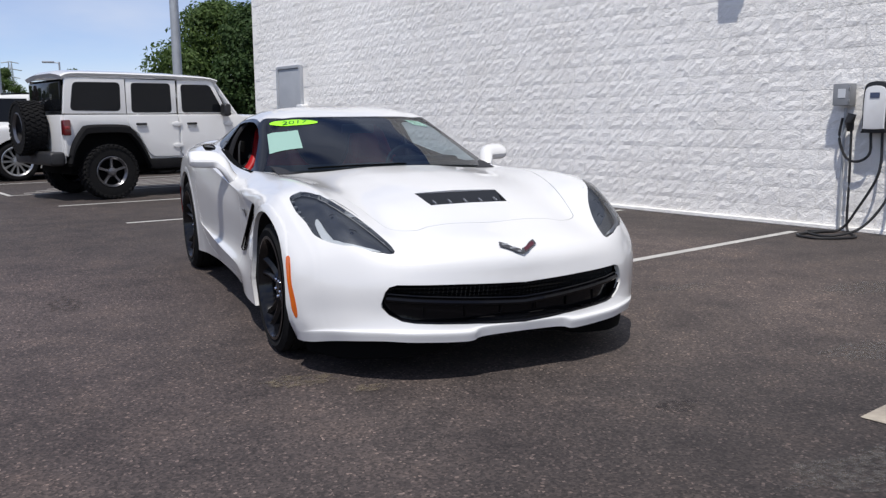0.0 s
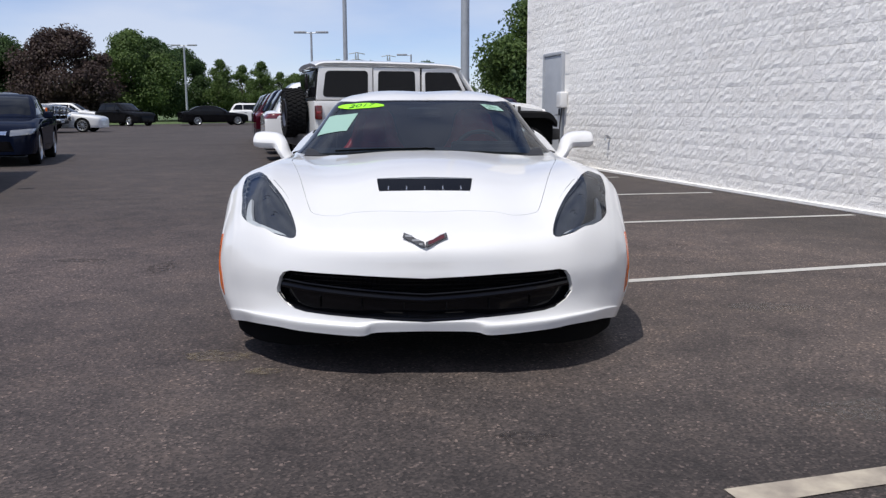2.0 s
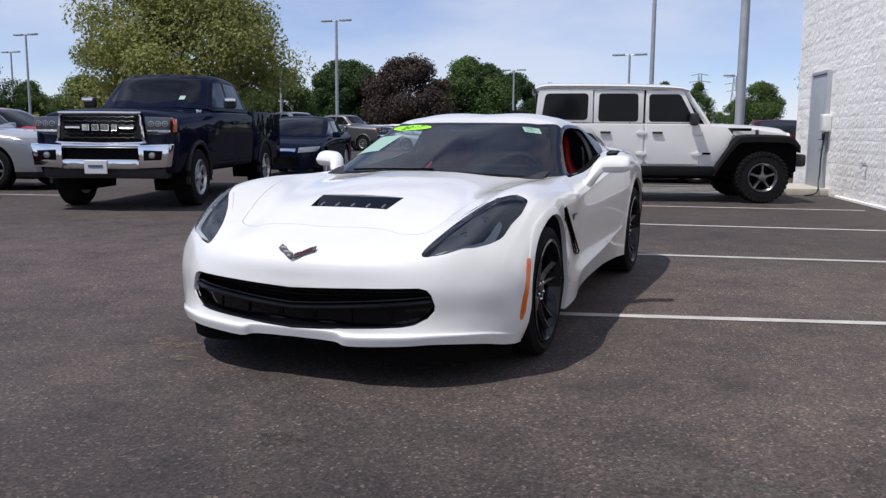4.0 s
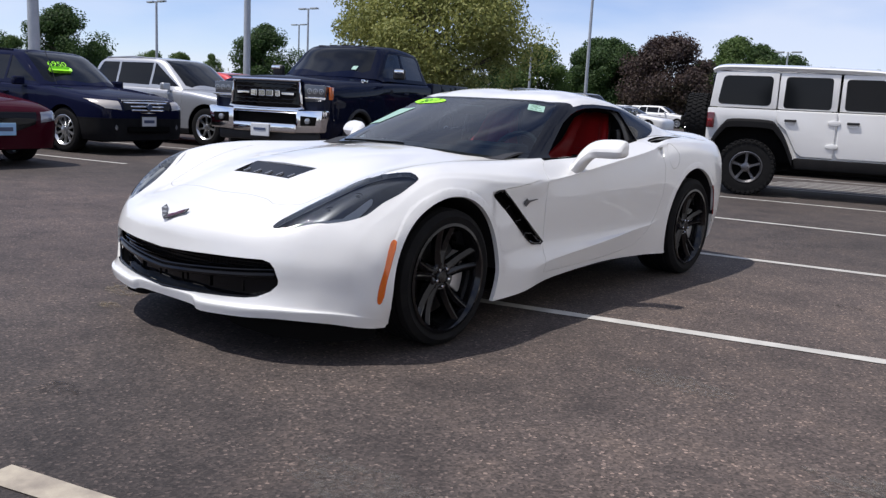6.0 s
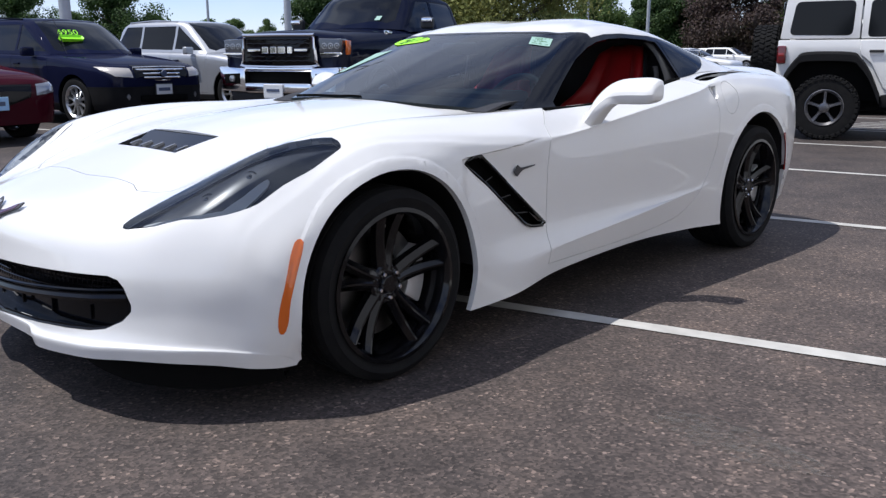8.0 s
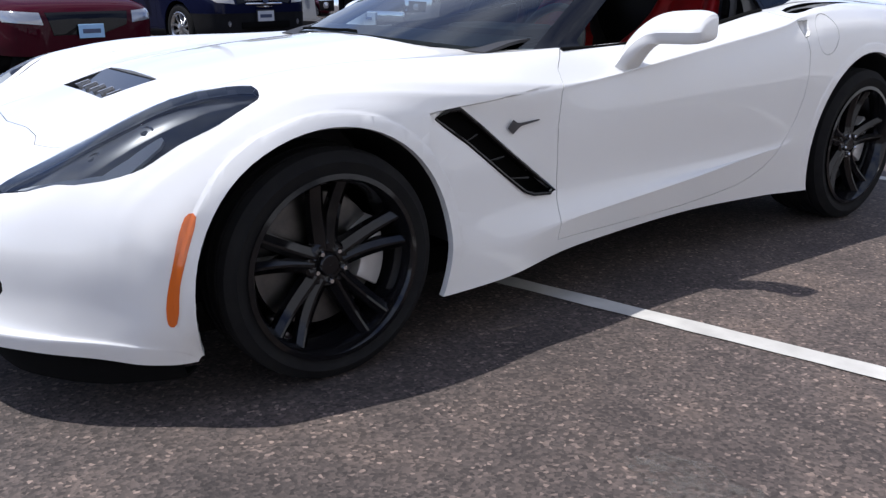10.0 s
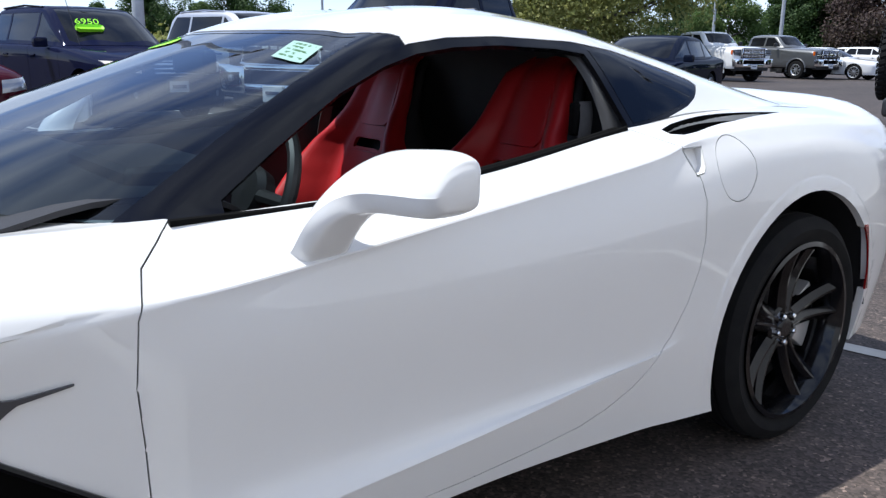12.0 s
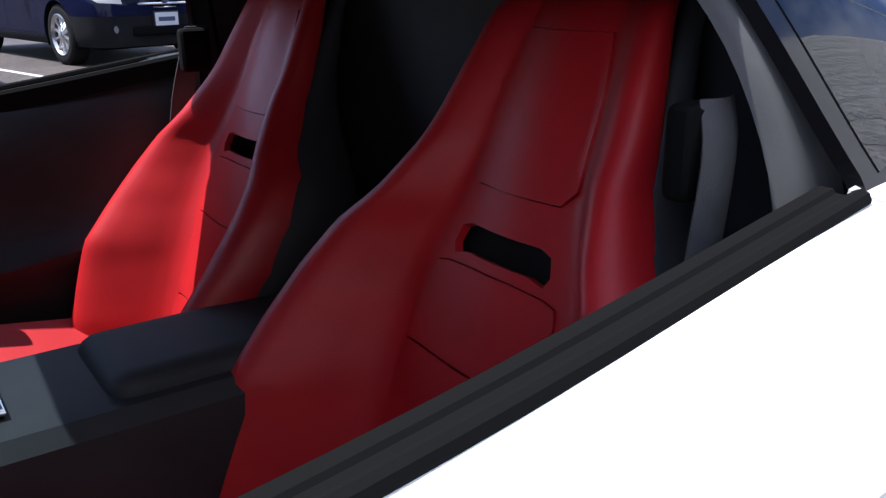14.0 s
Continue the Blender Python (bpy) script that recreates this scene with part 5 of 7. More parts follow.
def generic_car(name, label, category, m, P, group="parked vehicles"):
    """A closed car: wb wheelbase, fo and ro overhangs, W half width, heights of nose, cowl, belt, deck and roof, and the glasshouse's four places along the car."""
    g = thing(name, label, category, m, group)
    W, wb, fo, ro = P["W"], P["wb"], P["fo"], P["ro"]
    y0, y1, nz, cz, bz, dz, zr, zb = -fo, wb + ro, P["nose"], P["cowl"], P["belt"], P["deck"], P["roof"], P.get("zb", .24)
    cy, ty, ry, by = P["glass"]
    col = P["paint"]
    st = [(y0, nz - .22, .50 * W, .60 * W, nz - .30), (y0 + .045, nz - .12, .66 * W, .78 * W, nz - .22), (y0 + .16, nz - .045, .76 * W, .91 * W, nz - .15), (y0 + .45, nz + .02, .82 * W, .985 * W, nz - .09), (.15, (nz + cz) / 2 + .03, .85 * W, W, (nz + cz) / 2 - .06),
          (cy, cz, .88 * W, W, cz - .07), ((cy + wb) / 2, (cz + bz) / 2, .89 * W, W, (cz + bz) / 2 - .05), (wb, bz, .87 * W, W, bz - .06), (y1 - .35, dz, .82 * W, .985 * W, dz - .08), (y1 - .12, dz - .01, .78 * W, .94 * W, dz - .10), (y1, dz - .10, .74 * W, .88 * W, dz - .2)]
    bm = grid_mesh(catmull(catmull([car_section(*a, zb) for a in st], 4, 0), 3, 1), mirror=True)
    ends = [e for e in bm.edges if len(e.link_faces) == 1]
    for yy in (y0, y1):
        ring = [e for e in ends if abs(e.verts[0].co.y - yy) < 1e-4 and abs(e.verts[1].co.y - yy) < 1e-4]
        pts = sorted({v for e in ring for v in e.verts}, key=lambda v: math.atan2(v.co.z - (nz + zb) / 2 * .9, v.co.x))
        try:
            bm.faces.new(pts)
        except ValueError:
            pass
    bmesh.ops.triangulate(bm, faces=[f for f in bm.faces if len(f.verts) > 6])
    bmesh.ops.recalc_face_normals(bm, faces=bm.faces)
    r = P["r"]
    for yy in (0, wb):
        for s in SIDES:
            a = arc(yy, r, r + P.get("gap", .055), -50, 230, 22)
            bmesh.ops.delete(bm, geom=cut(bm, a, "side", lambda c: c.x * s > W * .5), context="FACES")
            lining = bmesh.new()
            pa = [[lining.verts.new((s * x, p, q)) for p, q in arc(yy, r, r + P.get("gap", .055) + .01, -20, 200, 14)] for x in (W * .97, W * .55)]
            for i in range(14):
                lining.faces.new((pa[0][i], pa[0][i + 1], pa[1][i + 1], pa[1][i]))
            lining.faces.new(pa[1])
            part("wheel_liner", lining, "dark", g)
            road_wheel(g, s, W - P.get("tw", .23) / 2 - .02, yy, r, P.get("rr", r - .105), P.get("tw", .23), P.get("spokes", 6), P.get("rim", "alloy"))
    for nm, poly, view, mt, psh, lb in P.get("cuts", ()):
        both = [poly, mx(poly)] if min(p[0] for p in poly) > 0.02 and view == "front" else [poly]
        for pl in both:
            side = (lambda c: c.y < 0) if "rear" not in nm and "tail" not in nm else (lambda c: c.y > wb)
            f = cut(bm, pl, view, side)
            if f:
                part(nm, rim(push(lift_out(bm, f), psh), .03, .002), mt, g, lb)
    # doors
    for s in SIDES:
        for ya, yb in P.get("doors", ()):
            f = cut(bm, [(ya, zb + .13), (yb - .06, zb + .13), (yb, zb + .25), (yb, 1.6), (ya, 1.6)], "side", lambda c: c.x * s > W * .8 and c.z < max(cz, bz))
            if f:
                d = part("door", rim(lift_out(bm, f), .012, .004), col, g)
                shared(("handle",), lambda: box(.03, .16, .03, (0, 0, 0), .01), P.get("handle", col), "handle", d, pose(s * (W + .005), yb - .16, (cz + bz) / 2 - .17))
    if P.get("clad"):
        for s in SIDES:
            f = cut(bm, [(y0 - .1, zb - .1), (y1 + .1, zb - .1), (y1 + .1, zb + .10), (y0 - .1, zb + .10)], "side", lambda c: c.x * s > 0)
            if f:
                part("cladding", lift_out(bm, f), P["clad"], g)
    part("body", rim(bm, .02), col, g)
    # glasshouse
    def row(yc, zc, xe, ye, ze, xb, yb, zbelt):
        return [(0, yc, zc), (xe * .6, yc * .8 + ye * .2, zc - .25 * (zc - ze)), (xe, ye, ze), (xe + (xb - xe) * .5, (ye + yb) / 2, ze + (zbelt - ze) * .47), (xb, yb, zbelt)]
    cab = [row(cy - .18, cz, .80 * W, cy + .10, cz - .01, .90 * W, cy + .16, cz - .04),
           row((cy + ty) / 2 - .08, (cz + zr) / 2 + .03, .75 * W, (cy + ty) / 2 + .10, (cz + zr) / 2, .90 * W, (cy + ty) / 2 + .15, cz - .02),
           row(ty, zr - .035, .68 * W, ty + .10, zr - .075, .895 * W, ty + .15, (cz + bz) / 2 - .02),
           row((ty + ry) / 2, zr, .68 * W, (ty + ry) / 2, zr - .05, .89 * W, (ty + ry) / 2, bz - .03),
           row(ry, zr - .03, .66 * W, ry - .02, zr - .08, .86 * W, ry, bz - .03),
           row((ry + by) / 2 + .03, (zr + dz) / 2 + .03, .66 * W, (ry + by) / 2, (zr + dz) / 2, .83 * W, (ry + by) / 2 - .04, bz - .03),
           row(by, dz, .68 * W, by - .03, dz - .01, .78 * W, by - .08, dz - .04)]
    gh = grid_mesh(catmull(catmull(cab, 5, 0), 4, 1), mirror=True)
    pil = [cy + .22, *P["pillars"], by - .18]
    zt = zr - .125
    for s in SIDES:
        for i in range(len(pil) - 1):
            a, b = pil[i] + (.03 if i else .0), pil[i + 1] - .03
            top_a = max(a, ty + .16 - .0) if i == 0 else a
            poly = [(a, (cz if i == 0 else (cz + bz) / 2) + .03), (top_a, zt), (b if b < ry else max(a + .1, ry - .05), zt), (b, max(bz, (cz + bz) / 2) + .035)]
            f = cut(gh, poly, "side", lambda c: c.x * s > .5 * W)
            if f:
                part("side_window", rim(push(lift_out(gh, f), -.004), .012), "car_glass", g, "dark side window")
    half = [(0, cy - .12), (.66 * W, cy + .03), (.735 * W, cy + .14), (.62 * W, ty + .02), (.5 * W, ty - .03), (0, ty - .05)]
    part("windscreen", rim(push(lift_out(gh, cut(gh, half + [(-x, y) for x, y in half[::-1] if x > 0], "top")), -.003), .01), "car_glass", g, "dark windscreen")
    if by - ry > .35:
        half = [(0, ry + .06), (.52 * W, ry + .08), (.56 * W, by - .12), (0, by - .06)]
        part("rear_window", rim(push(lift_out(gh, cut(gh, half + [(-x, y) for x, y in half[::-1] if x > 0], "top")), -.003), .01), "car_glass", g, "dark rear window")
    else:
        half = [(0, dz + .05), (.56 * W, dz + .06), (.52 * W, zr - .10), (0, zr - .08)]
        part("rear_window", rim(push(lift_out(gh, cut(gh, half + [(-x, y) for x, y in half[::-1] if x > 0], "front", lambda c: c.y > ry - .1)), -.003), .01), "car_glass", g, "dark rear window")
    part("roof", rim(gh, .02), col, g)
    for s in SIDES:
        part("door_mirror", box(.20, .11, .14, (s * (W + .07), cy + .38, cz + .03), .035, 3), P.get("mirror", col), g)
        if P.get("rails"):
            part("roof_rail", tube([(s * .66 * W, ty + .25, zr - .04), (s * .655 * W, (ty + ry) / 2, zr - .005), (s * .65 * W, ry - .1, zr - .04)], .016, 6), P["rails"], g)
    part("underbody", box(1.5 * W, y1 - y0 - .5, .12, (0, (y0 + y1) / 2, zb + .02), .03), "dark", g)
    if "plate" in P:
        mt, px, pz, py = P["plate"]
        pl = part("number_plate", box(.31, .012, .16, (px, py, pz), .004, 1), mt, g, "number plate with plain bars")
        part("plate_bar", box(.22, .006, .05, (px, py - .007, pz), .002, 1), "plate_ink", pl)
    return g


SUV = dict(wb=2.824, fo=.93, ro=.95, W=.955, nose=.98, cowl=1.10, belt=1.13, deck=1.10, roof=1.69, glass=(.62, 1.42, 3.20, 3.66), r=.365, pillars=(1.62, 2.62), doors=((.62, 1.60), (1.62, 2.55)), spokes=10, rr=.245)

edge_cuts = [("grille", [(-.50, .68), (.50, .68), (.50, .92), (-.50, .92)], "front", "gloss_black", .004, "chrome barred grille"),
             ("headlamp", [(.535, .735), (.80, .755), (.90, .84), (.91, .90), (.55, .875)], "front", "lamp_warm", .003, "faded headlamp"),
             ("bumper", [(-1.0, .1), (1.0, .1), (1.0, .60), (-1.0, .60)], "front", "trim_black", .004, "dark lower bumper")]
edge = generic_car("parked_suv", "dark navy crossover with a chrome barred grille and lime price", "suv", pose(-10.67, 4.52, 0, 0, 0, 102), dict(SUV, paint="navy", cuts=edge_cuts, handle="navy", plate=("plate", .0, .55, -.955), rails="black_paint", clad="trim_black"))
for k in range(3):
    bar_pts = [(x, -.952 + .16 * (abs(x) / .5) ** 2 * .5 + .010 * k, .735 + .058 * k) for x in np.linspace(-.5, .5, 13)]
    part("grille_bar", tube(bar_pts, .017, 8), "chrome", edge)
part("grille_frame", tube([(x, -.945 + .08 * (abs(x) / .52) ** 2, z) for x, z in ((-.52, .70), (0, .69), (.52, .70), (.50, .89), (0, .90), (-.50, .89))], .010, 6, True), "chrome", edge)
part("grille_badge", lathe([(0, .055), (-.012, .050), (-.016, .001)], 20, "y"), "plate_ink", edge, "dark oval badge", move=pose(0, -.972, .793))
part("lower_intake", box(.90, .03, .10, (0, -.955, .42), .02), "dark", edge)
part("plate_frame", box(.34, .02, .19, (0, -.950, .55), .01), "black_plastic", edge)
part("fog_lamp", lathe([(0, .05), (-.02, .05), (-.025, .001)], 16, "y"), "lamp_clear", edge, move=pose(-.62, -.90, .45))
part("fog_lamp", lathe([(0, .05), (-.02, .05), (-.025, .001)], 16, "y"), "lamp_clear", edge, move=pose(.62, -.90, .45))
tilt = pose(-.36, .86, 1.392, 36, 0, 0)
part("price_sticker", box(.42, .12, .004, (0, -.085, 0), .03, 1), "sticker_green", edge, "lime price sticker", move=tilt)
lettering("6950", .19, tilt @ pose(0, .06, .012), "sticker_green", "price_lettering", edge)
part("aerial", tube([(-.70, .45, 1.10), (-.72, .75, 1.75)], .006, 5), "black_plastic", edge)

gc_cuts = [("grille", [(-.50, .80), (.50, .80), (.48, .93), (-.48, .93)], "front", "gloss_black", .003, "black slotted grille"),
           ("headlamp", [(.54, .80), (.92, .82), (.93, .95), (.54, .93)], "front", "lamp_clear", .003, "clear headlamp")]
# the dark cladding strip also stands for the ground mirrored low in the paint
generic_car("parked_suv", "silver off-road wagon with dark cladding and alloy wheels", "suv", pose(-11.55, 7.80, 0, 0, 0, 103), dict(SUV, wb=2.915, nose=1.02, cowl=1.13, belt=1.16, roof=1.76, r=.385, paint="silver_paint", clad="grey_clad", cuts=gc_cuts, rails="alloy", spokes=7, gap=.08))

SEDAN = dict(wb=3.05, fo=.92, ro=1.08, W=.95, nose=.86, cowl=.98, belt=1.02, deck=1.06, roof=1.48, glass=(.62, 1.50, 2.75, 3.65), r=.35, pillars=(1.75, 2.72), doors=((.62, 1.72), (1.74, 2.65)), spokes=10, rr=.25)
maroon_cuts = [("grille", [(-.44, .46), (.44, .46), (.50, .72), (-.50, .72)], "front", "gloss_black", .003, "black mesh grille"),
               ("headlamp", [(.54, .58), (.90, .62), (.93, .75), (.56, .72)], "front", "lamp_clear", .003, "clear headlamp")]
generic_car("parked_sedan", "dark maroon sedan with a black grille and pale plate", "sedan", pose(-8.95, 1.5, 0, 0, 0, 101), dict(SEDAN, paint="maroon", cuts=maroon_cuts, plate=("plate_blue", 0, .50, -.955)))
blue_cuts = [("grille", [(-.40, .58), (.40, .58), (.44, .70), (-.44, .70)], "front", "chrome", .003, "chrome grille"), ("headlamp", [(.48, .60), (.90, .64), (.92, .75), (.50, .72)], "front", "lamp_clear", .003, "clear headlamp"),
             ("grille", [(-.55, .30), (.55, .30), (.48, .50), (-.48, .50)], "front", "gloss_black", .003, "black lower grille")]
generic_car("parked_sedan", "dark blue sedan parked nose out", "sedan", pose(-9.2, 13.2, 0, 0, 0, 19), dict(SEDAN, wb=2.83, paint="blue_paint", cuts=blue_cuts))

tail_cuts = [("tail_lamp", [(.62, .92), (.93, .92), (.93, 1.04), (.62, 1.02)], "front", "red_lens_dark", .003, "red tail lamp"), ("rear_bumper", [(-1, .1), (1, .1), (1, .52), (-1, .52)], "front", "grey_clad", .003, "dark rear bumper")]
u15 = Vector((math.cos(radians(15)), math.sin(radians(15)), 0))
for k, (paintname, lb) in enumerate((("white", "white family wagon parked nose to the building"), ("black_paint", "black family wagon parked nose to the building"), ("blue_paint", "dark blue wagon parked nose to the building"), ("maroon", "dark red wagon parked nose to the building"), ("black_paint", "black wagon parked nose to the building"), ("grey_paint", "grey wagon parked nose to the building"))):
    at = Vector((-3.05, 15.3, 0)) + Vector((-.70, 2.72, 0)) * k + u15 * 2.95
    if k == 0:
        wagon = generic_car("parked_suv", lb, "suv", pose(at.x, at.y, 0, 0, 0, 105), dict(SUV, wb=2.96, roof=1.74, paint=paintname, cuts=tail_cuts, spokes=12, rails="black_paint", r=.39, rr=.285))
    elif k in (1, 3):
        generic_car("parked_suv", lb, "suv", pose(at.x, at.y, 0, 0, 0, 105), dict(SUV, paint=paintname, cuts=tail_cuts))
    else:
        generic_car("parked_suv", lb, "suv", pose(at.x, at.y, 0, 0, 0, 105), dict(SUV, paint=paintname, wb=2.7, roof=1.72, cuts=tail_cuts[:1]))
generic_car("parked_suv", "bright red wagon parked behind the silver one", "suv", pose(-14.2, 11.2, 0, 0, 0, 103), dict(SUV, paint="red_paint", roof=1.62))


# ---- white off-roader ----
def rounded(poly, r):
    """A polygon with its corners cut round."""
    out = []
    for i, p in enumerate(poly):
        p, a, b = Vector(p), Vector(poly[i - 1]), Vector(poly[(i + 1) % len(poly)])
        u, v = (a - p).normalized() * r, (b - p).normalized() * r
        out += [tuple(p + u * (1 - f) ** 2 + v * f ** 2) for f in (0, .25, .5, .75, 1)]
    return out


def flare_mesh(path, yy, s):
    """A squared fender flare that stands out over the wheel."""
    bm = bmesh.new()
    rows = []
    for p, q in catmull(path, 4, 0):
        rows.append([bm.verts.new((s * x, yy + p, q + dz)) for x, dz in ((.74, .012), (.86, .010), (.925, .0), (.945, -.025), (.945, -.105), (.925, -.115), (.80, -.11))])
    for a, b in zip(rows, rows[1:]):
        for i in range(6):
            bm.faces.new((a[i], a[i + 1], b[i + 1], b[i]))
    bmesh.ops.recalc_face_normals(bm, faces=bm.faces)
    return shell(bm, .012)


def offroader(m):
    """An upright four-door off-roader: y = 0 at the front axle, nose towards -y."""
    g = thing("off_roader", "white four-door off-roader with black fenders and knobbly tyres", "off-roader", m, "parked vehicles")
    r, W, wb = .41, .80, 3.0
    FRONT = [(.75, .54), (.60, .78), (.45, .98), (.30, 1.07), (-.30, 1.07), (-.46, 1.03), (-.56, .92)]
    REAR = [(-.61, .58), (-.48, .86), (-.36, 1.02), (-.24, 1.09), (.26, 1.09), (.38, 1.02), (.50, .84), (.56, .66)]
    arch = [(wb + p, q - .02) for p, q in REAR]
    bm = prism([(.70, .55), (wb - .615, .55)] + arch + [(3.59, .66), (3.59, 1.25), (.80, 1.25), (.70, 1.20)], -W, W, "x", .012, 2)
    part("tub", bm, "white", g)
    part("engine_bay", prism([(-.40, .62), (.78, .62), (.78, 1.05), (-.40, 1.0)], -.58, .58, "x", .03), "white", g)
    hood = [[(x * float(np.interp(y, [-.47, .8], [.80, 1.0])), y, z - .035 * (abs(x) / .72) ** 3 - (.13 if abs(x) > .73 else 0)) for x in (-.755, -.745, -.72, -.5, -.25, 0, .25, .5, .72, .745, .755)]
            for y, z in ((.80, 1.245), (.3, 1.235), (-.1, 1.21), (-.35, 1.175), (-.45, 1.11), (-.47, 1.02))]
    part("hood", shell(grid_mesh(catmull(catmull(hood, 3, 0), 2, 1)), .02), "white", g, "white hood with dark lettering bars")
    part("grille", prism([(-.58, .66), (.58, .66), (.62, 1.08), (.55, 1.12), (-.55, 1.12), (-.62, 1.08)], -.50, -.44, "y", .02), "white", g, "white seven-slot grille")
    for k in range(7):
        part("grille_slot", box(.055, .02, .30, (-.24 + .08 * k, -.505, .90), .02), "dark", g)
    for s in SIDES:
        part("headlamp", lathe([(0, .09), (-.03, .085), (-.035, .001)], 20, "y"), "lamp_clear", g, move=pose(s * .42, -.50, .95))
        part("inner_fender", prism([(-.40, .80), (.80, .64), (.80, 1.20), (.1, 1.18), (-.40, 1.10)], s * .585, s * .70, "x", .01, 1), "white", g)
        cheek = part("cowl_side", prism([(.62, .66), (1.0, .58), (1.0, 1.22), (.80, 1.235), (.55, 1.20), (.45, 1.08)], s * .735, s * .806, "x", .015), "white", g)
        part("word_bar", box(.006, .13, .035, (s * .809, .86, .78), .002, 1), "dark", cheek, "small dark badge drawn as a bar")
        part("word_bar", box(.006, .46, .045, (s * .728, .38, 1.165), .002, 1), "dark", g, "dark lettering drawn as a bar")
        for k in range(2):
            part("hood_latch", box(.03, .05, .09, (s * .72, .06 + .40 * k, 1.12), .012), "black_plastic", g)
        # doors with their handles, hinges and glass
        for front, low, win in (
                (True, [(.985, .60), (1.80, .60), (1.84, .66), (1.84, 1.245), (.985, 1.245)], [(1.06, 1.285), (1.775, 1.285), (1.785, 1.71), (1.30, 1.71)]),
                (False, [(1.865, .60), (2.28, .60), (2.36, .66), (2.52, .96), (2.64, 1.06), (2.66, 1.12), (2.66, 1.245), (1.865, 1.245)], [(1.955, 1.285), (2.585, 1.285), (2.575, 1.72), (1.965, 1.72)])):
            ya, yb = low[0][0], max(p[0] for p in low)
            d = part("door", prism(low, s * .798, s * .824, "x", .014, 3), "white", g, "white door with black handle")
            part("handle_recess", box(.012, .15, .07, (s * .822, yb - .19, 1.085), .02), "white", d)
            part("door_handle", box(.035, .165, .034, (s * .842, yb - .19, 1.108), .014, 3), "black_plastic", d)
            for z in (.77, 1.10):
                part("hinge", prism([(ya - .05, z - .025), (ya + .03, z - .04), (ya + .11, z - .018), (ya + .11, z + .018), (ya + .03, z + .04), (ya - .05, z + .025)], s * .815, s * .843, "x", .008), "white", d)
            top = [(ya + .005, 1.262), (yb, 1.262), (yb, 1.775), (1.255 if front else ya + .005, 1.775)]
            f = part("window_frame", prism(top, s * .745, s * .785, "x", .012, 2), "white", d)
            win = rounded(win, .055)
            part("window_gasket", prism([(y + (y - (ya + yb) / 2) * .018, z + (z - 1.5) * .03) for y, z in win], s * .78, s * .7875, "x", .003, 1), "black_plastic", f)
            part("side_window", prism(win, s * .784, s * .790, "x", .002, 1), "car_glass", f, "dark tinted window")
        part("door_mirror", box(.17, .12, .20, (s * .93, 1.10, 1.32), .045, 3), "black_plastic", g, "black door mirror")
        part("mirror_arm", tube([(s * .80, 1.10, 1.27), (s * .92, 1.10, 1.27)], .03, 8), "black_plastic", g)
        side = part("hardtop_side", prism([(2.675, 1.262), (3.60, 1.262), (3.545, 1.775), (2.675, 1.775)], s * .745, s * .795, "x", .014, 3), "white", g, "white hardtop side")
        win = rounded([(2.765, 1.305), (3.49, 1.315), (3.43, 1.715), (2.755, 1.72)], .07)
        part("window_gasket", prism([(y + (y - 3.11) * .02, z + (z - 1.51) * .03) for y, z in win], s * .79, s * .7975, "x", .003, 1), "black_plastic", side)
        part("side_window", prism(win, s * .794, s * .800, "x", .002, 1), "car_glass", side, "dark tinted window")
        part("windscreen_pillar", tube([(s * .755, .84, 1.24), (s * .725, 1.22, 1.775)], .042, 8), "white", g)
        # flares and wheels
        for yy, path in ((0, FRONT), (wb, REAR)):
            part("fender_flare", flare_mesh(path, yy, s), "trim_black", g, "black fender flare")
            # solid near-black block fills the wheel well, in place of its shade
            lining = prism([(yy + p, q - .03) for p, q in path] + [(yy + path[-1][0], .5), (yy + path[0][0], .5)], s * .42, s * .77, "x")
            part("wheel_liner", lining, "dark", g)
            road_wheel(g, s, .80, yy, r, .222, .30, 5, "alloy_dark", True)
        part("rock_rail", box(.14, 1.66, .16, (s * .80, 1.55, .50), .04), "trim_black", g, "black rock rail")
        lamp = part("tail_lamp", box(.12, .11, .225, (s * .785, 3.565, 1.065), .025, 3), "red_lens_dark", g, "dark red tail lamp")
        part("lamp_cell", box(.128, .07, .05, (s * .785, 3.570, 1.065), .010), "red_lens", lamp)
    top = [[(x, y, z - .045 * (abs(x) / .75) ** 4) for x in (-.775, -.735, -.4, 0, .4, .735, .775)] for y, z in ((1.18, 1.785), (1.4, 1.825), (2.2, 1.848), (3.0, 1.852), (3.45, 1.845), (3.575, 1.80))]
    roof = part("roof", shell(grid_mesh(catmull(catmull(top, 3, 0), 3, 1)), -.06), "white", g, "white hardtop roof")
    part("roof_lining", box(1.40, 2.2, .04, (0, 2.40, 1.75), .01), "dark", g)
    part("windscreen", prism([(.86, 1.25), (1.22, 1.76), (1.23, 1.75), (.87, 1.24)], -.71, .71, "x"), "car_glass", g, "dark windscreen")
    part("tailgate", box(1.50, .05, .70, (0, 3.60, .90), .02), "white", g)
    part("rear_window", box(1.40, .04, .42, (0, 3.575, 1.52), .03), "car_glass", g, "dark rear window")
    part("wiper", tube([(.05, 3.61, 1.36), (.30, 3.61, 1.40)], .010, 6), "black_plastic", g)
    part("rear_bumper", box(1.66, .22, .20, (0, 3.72, .62), .06, 3), "black_plastic", g, "black rear bumper")
    part("front_bumper", box(1.50, .22, .20, (0, -.62, .68), .05), "black_plastic", g, "black front bumper")
    part("winch", box(.4, .16, .12, (0, -.62, .83), .03), "black_plastic", g)
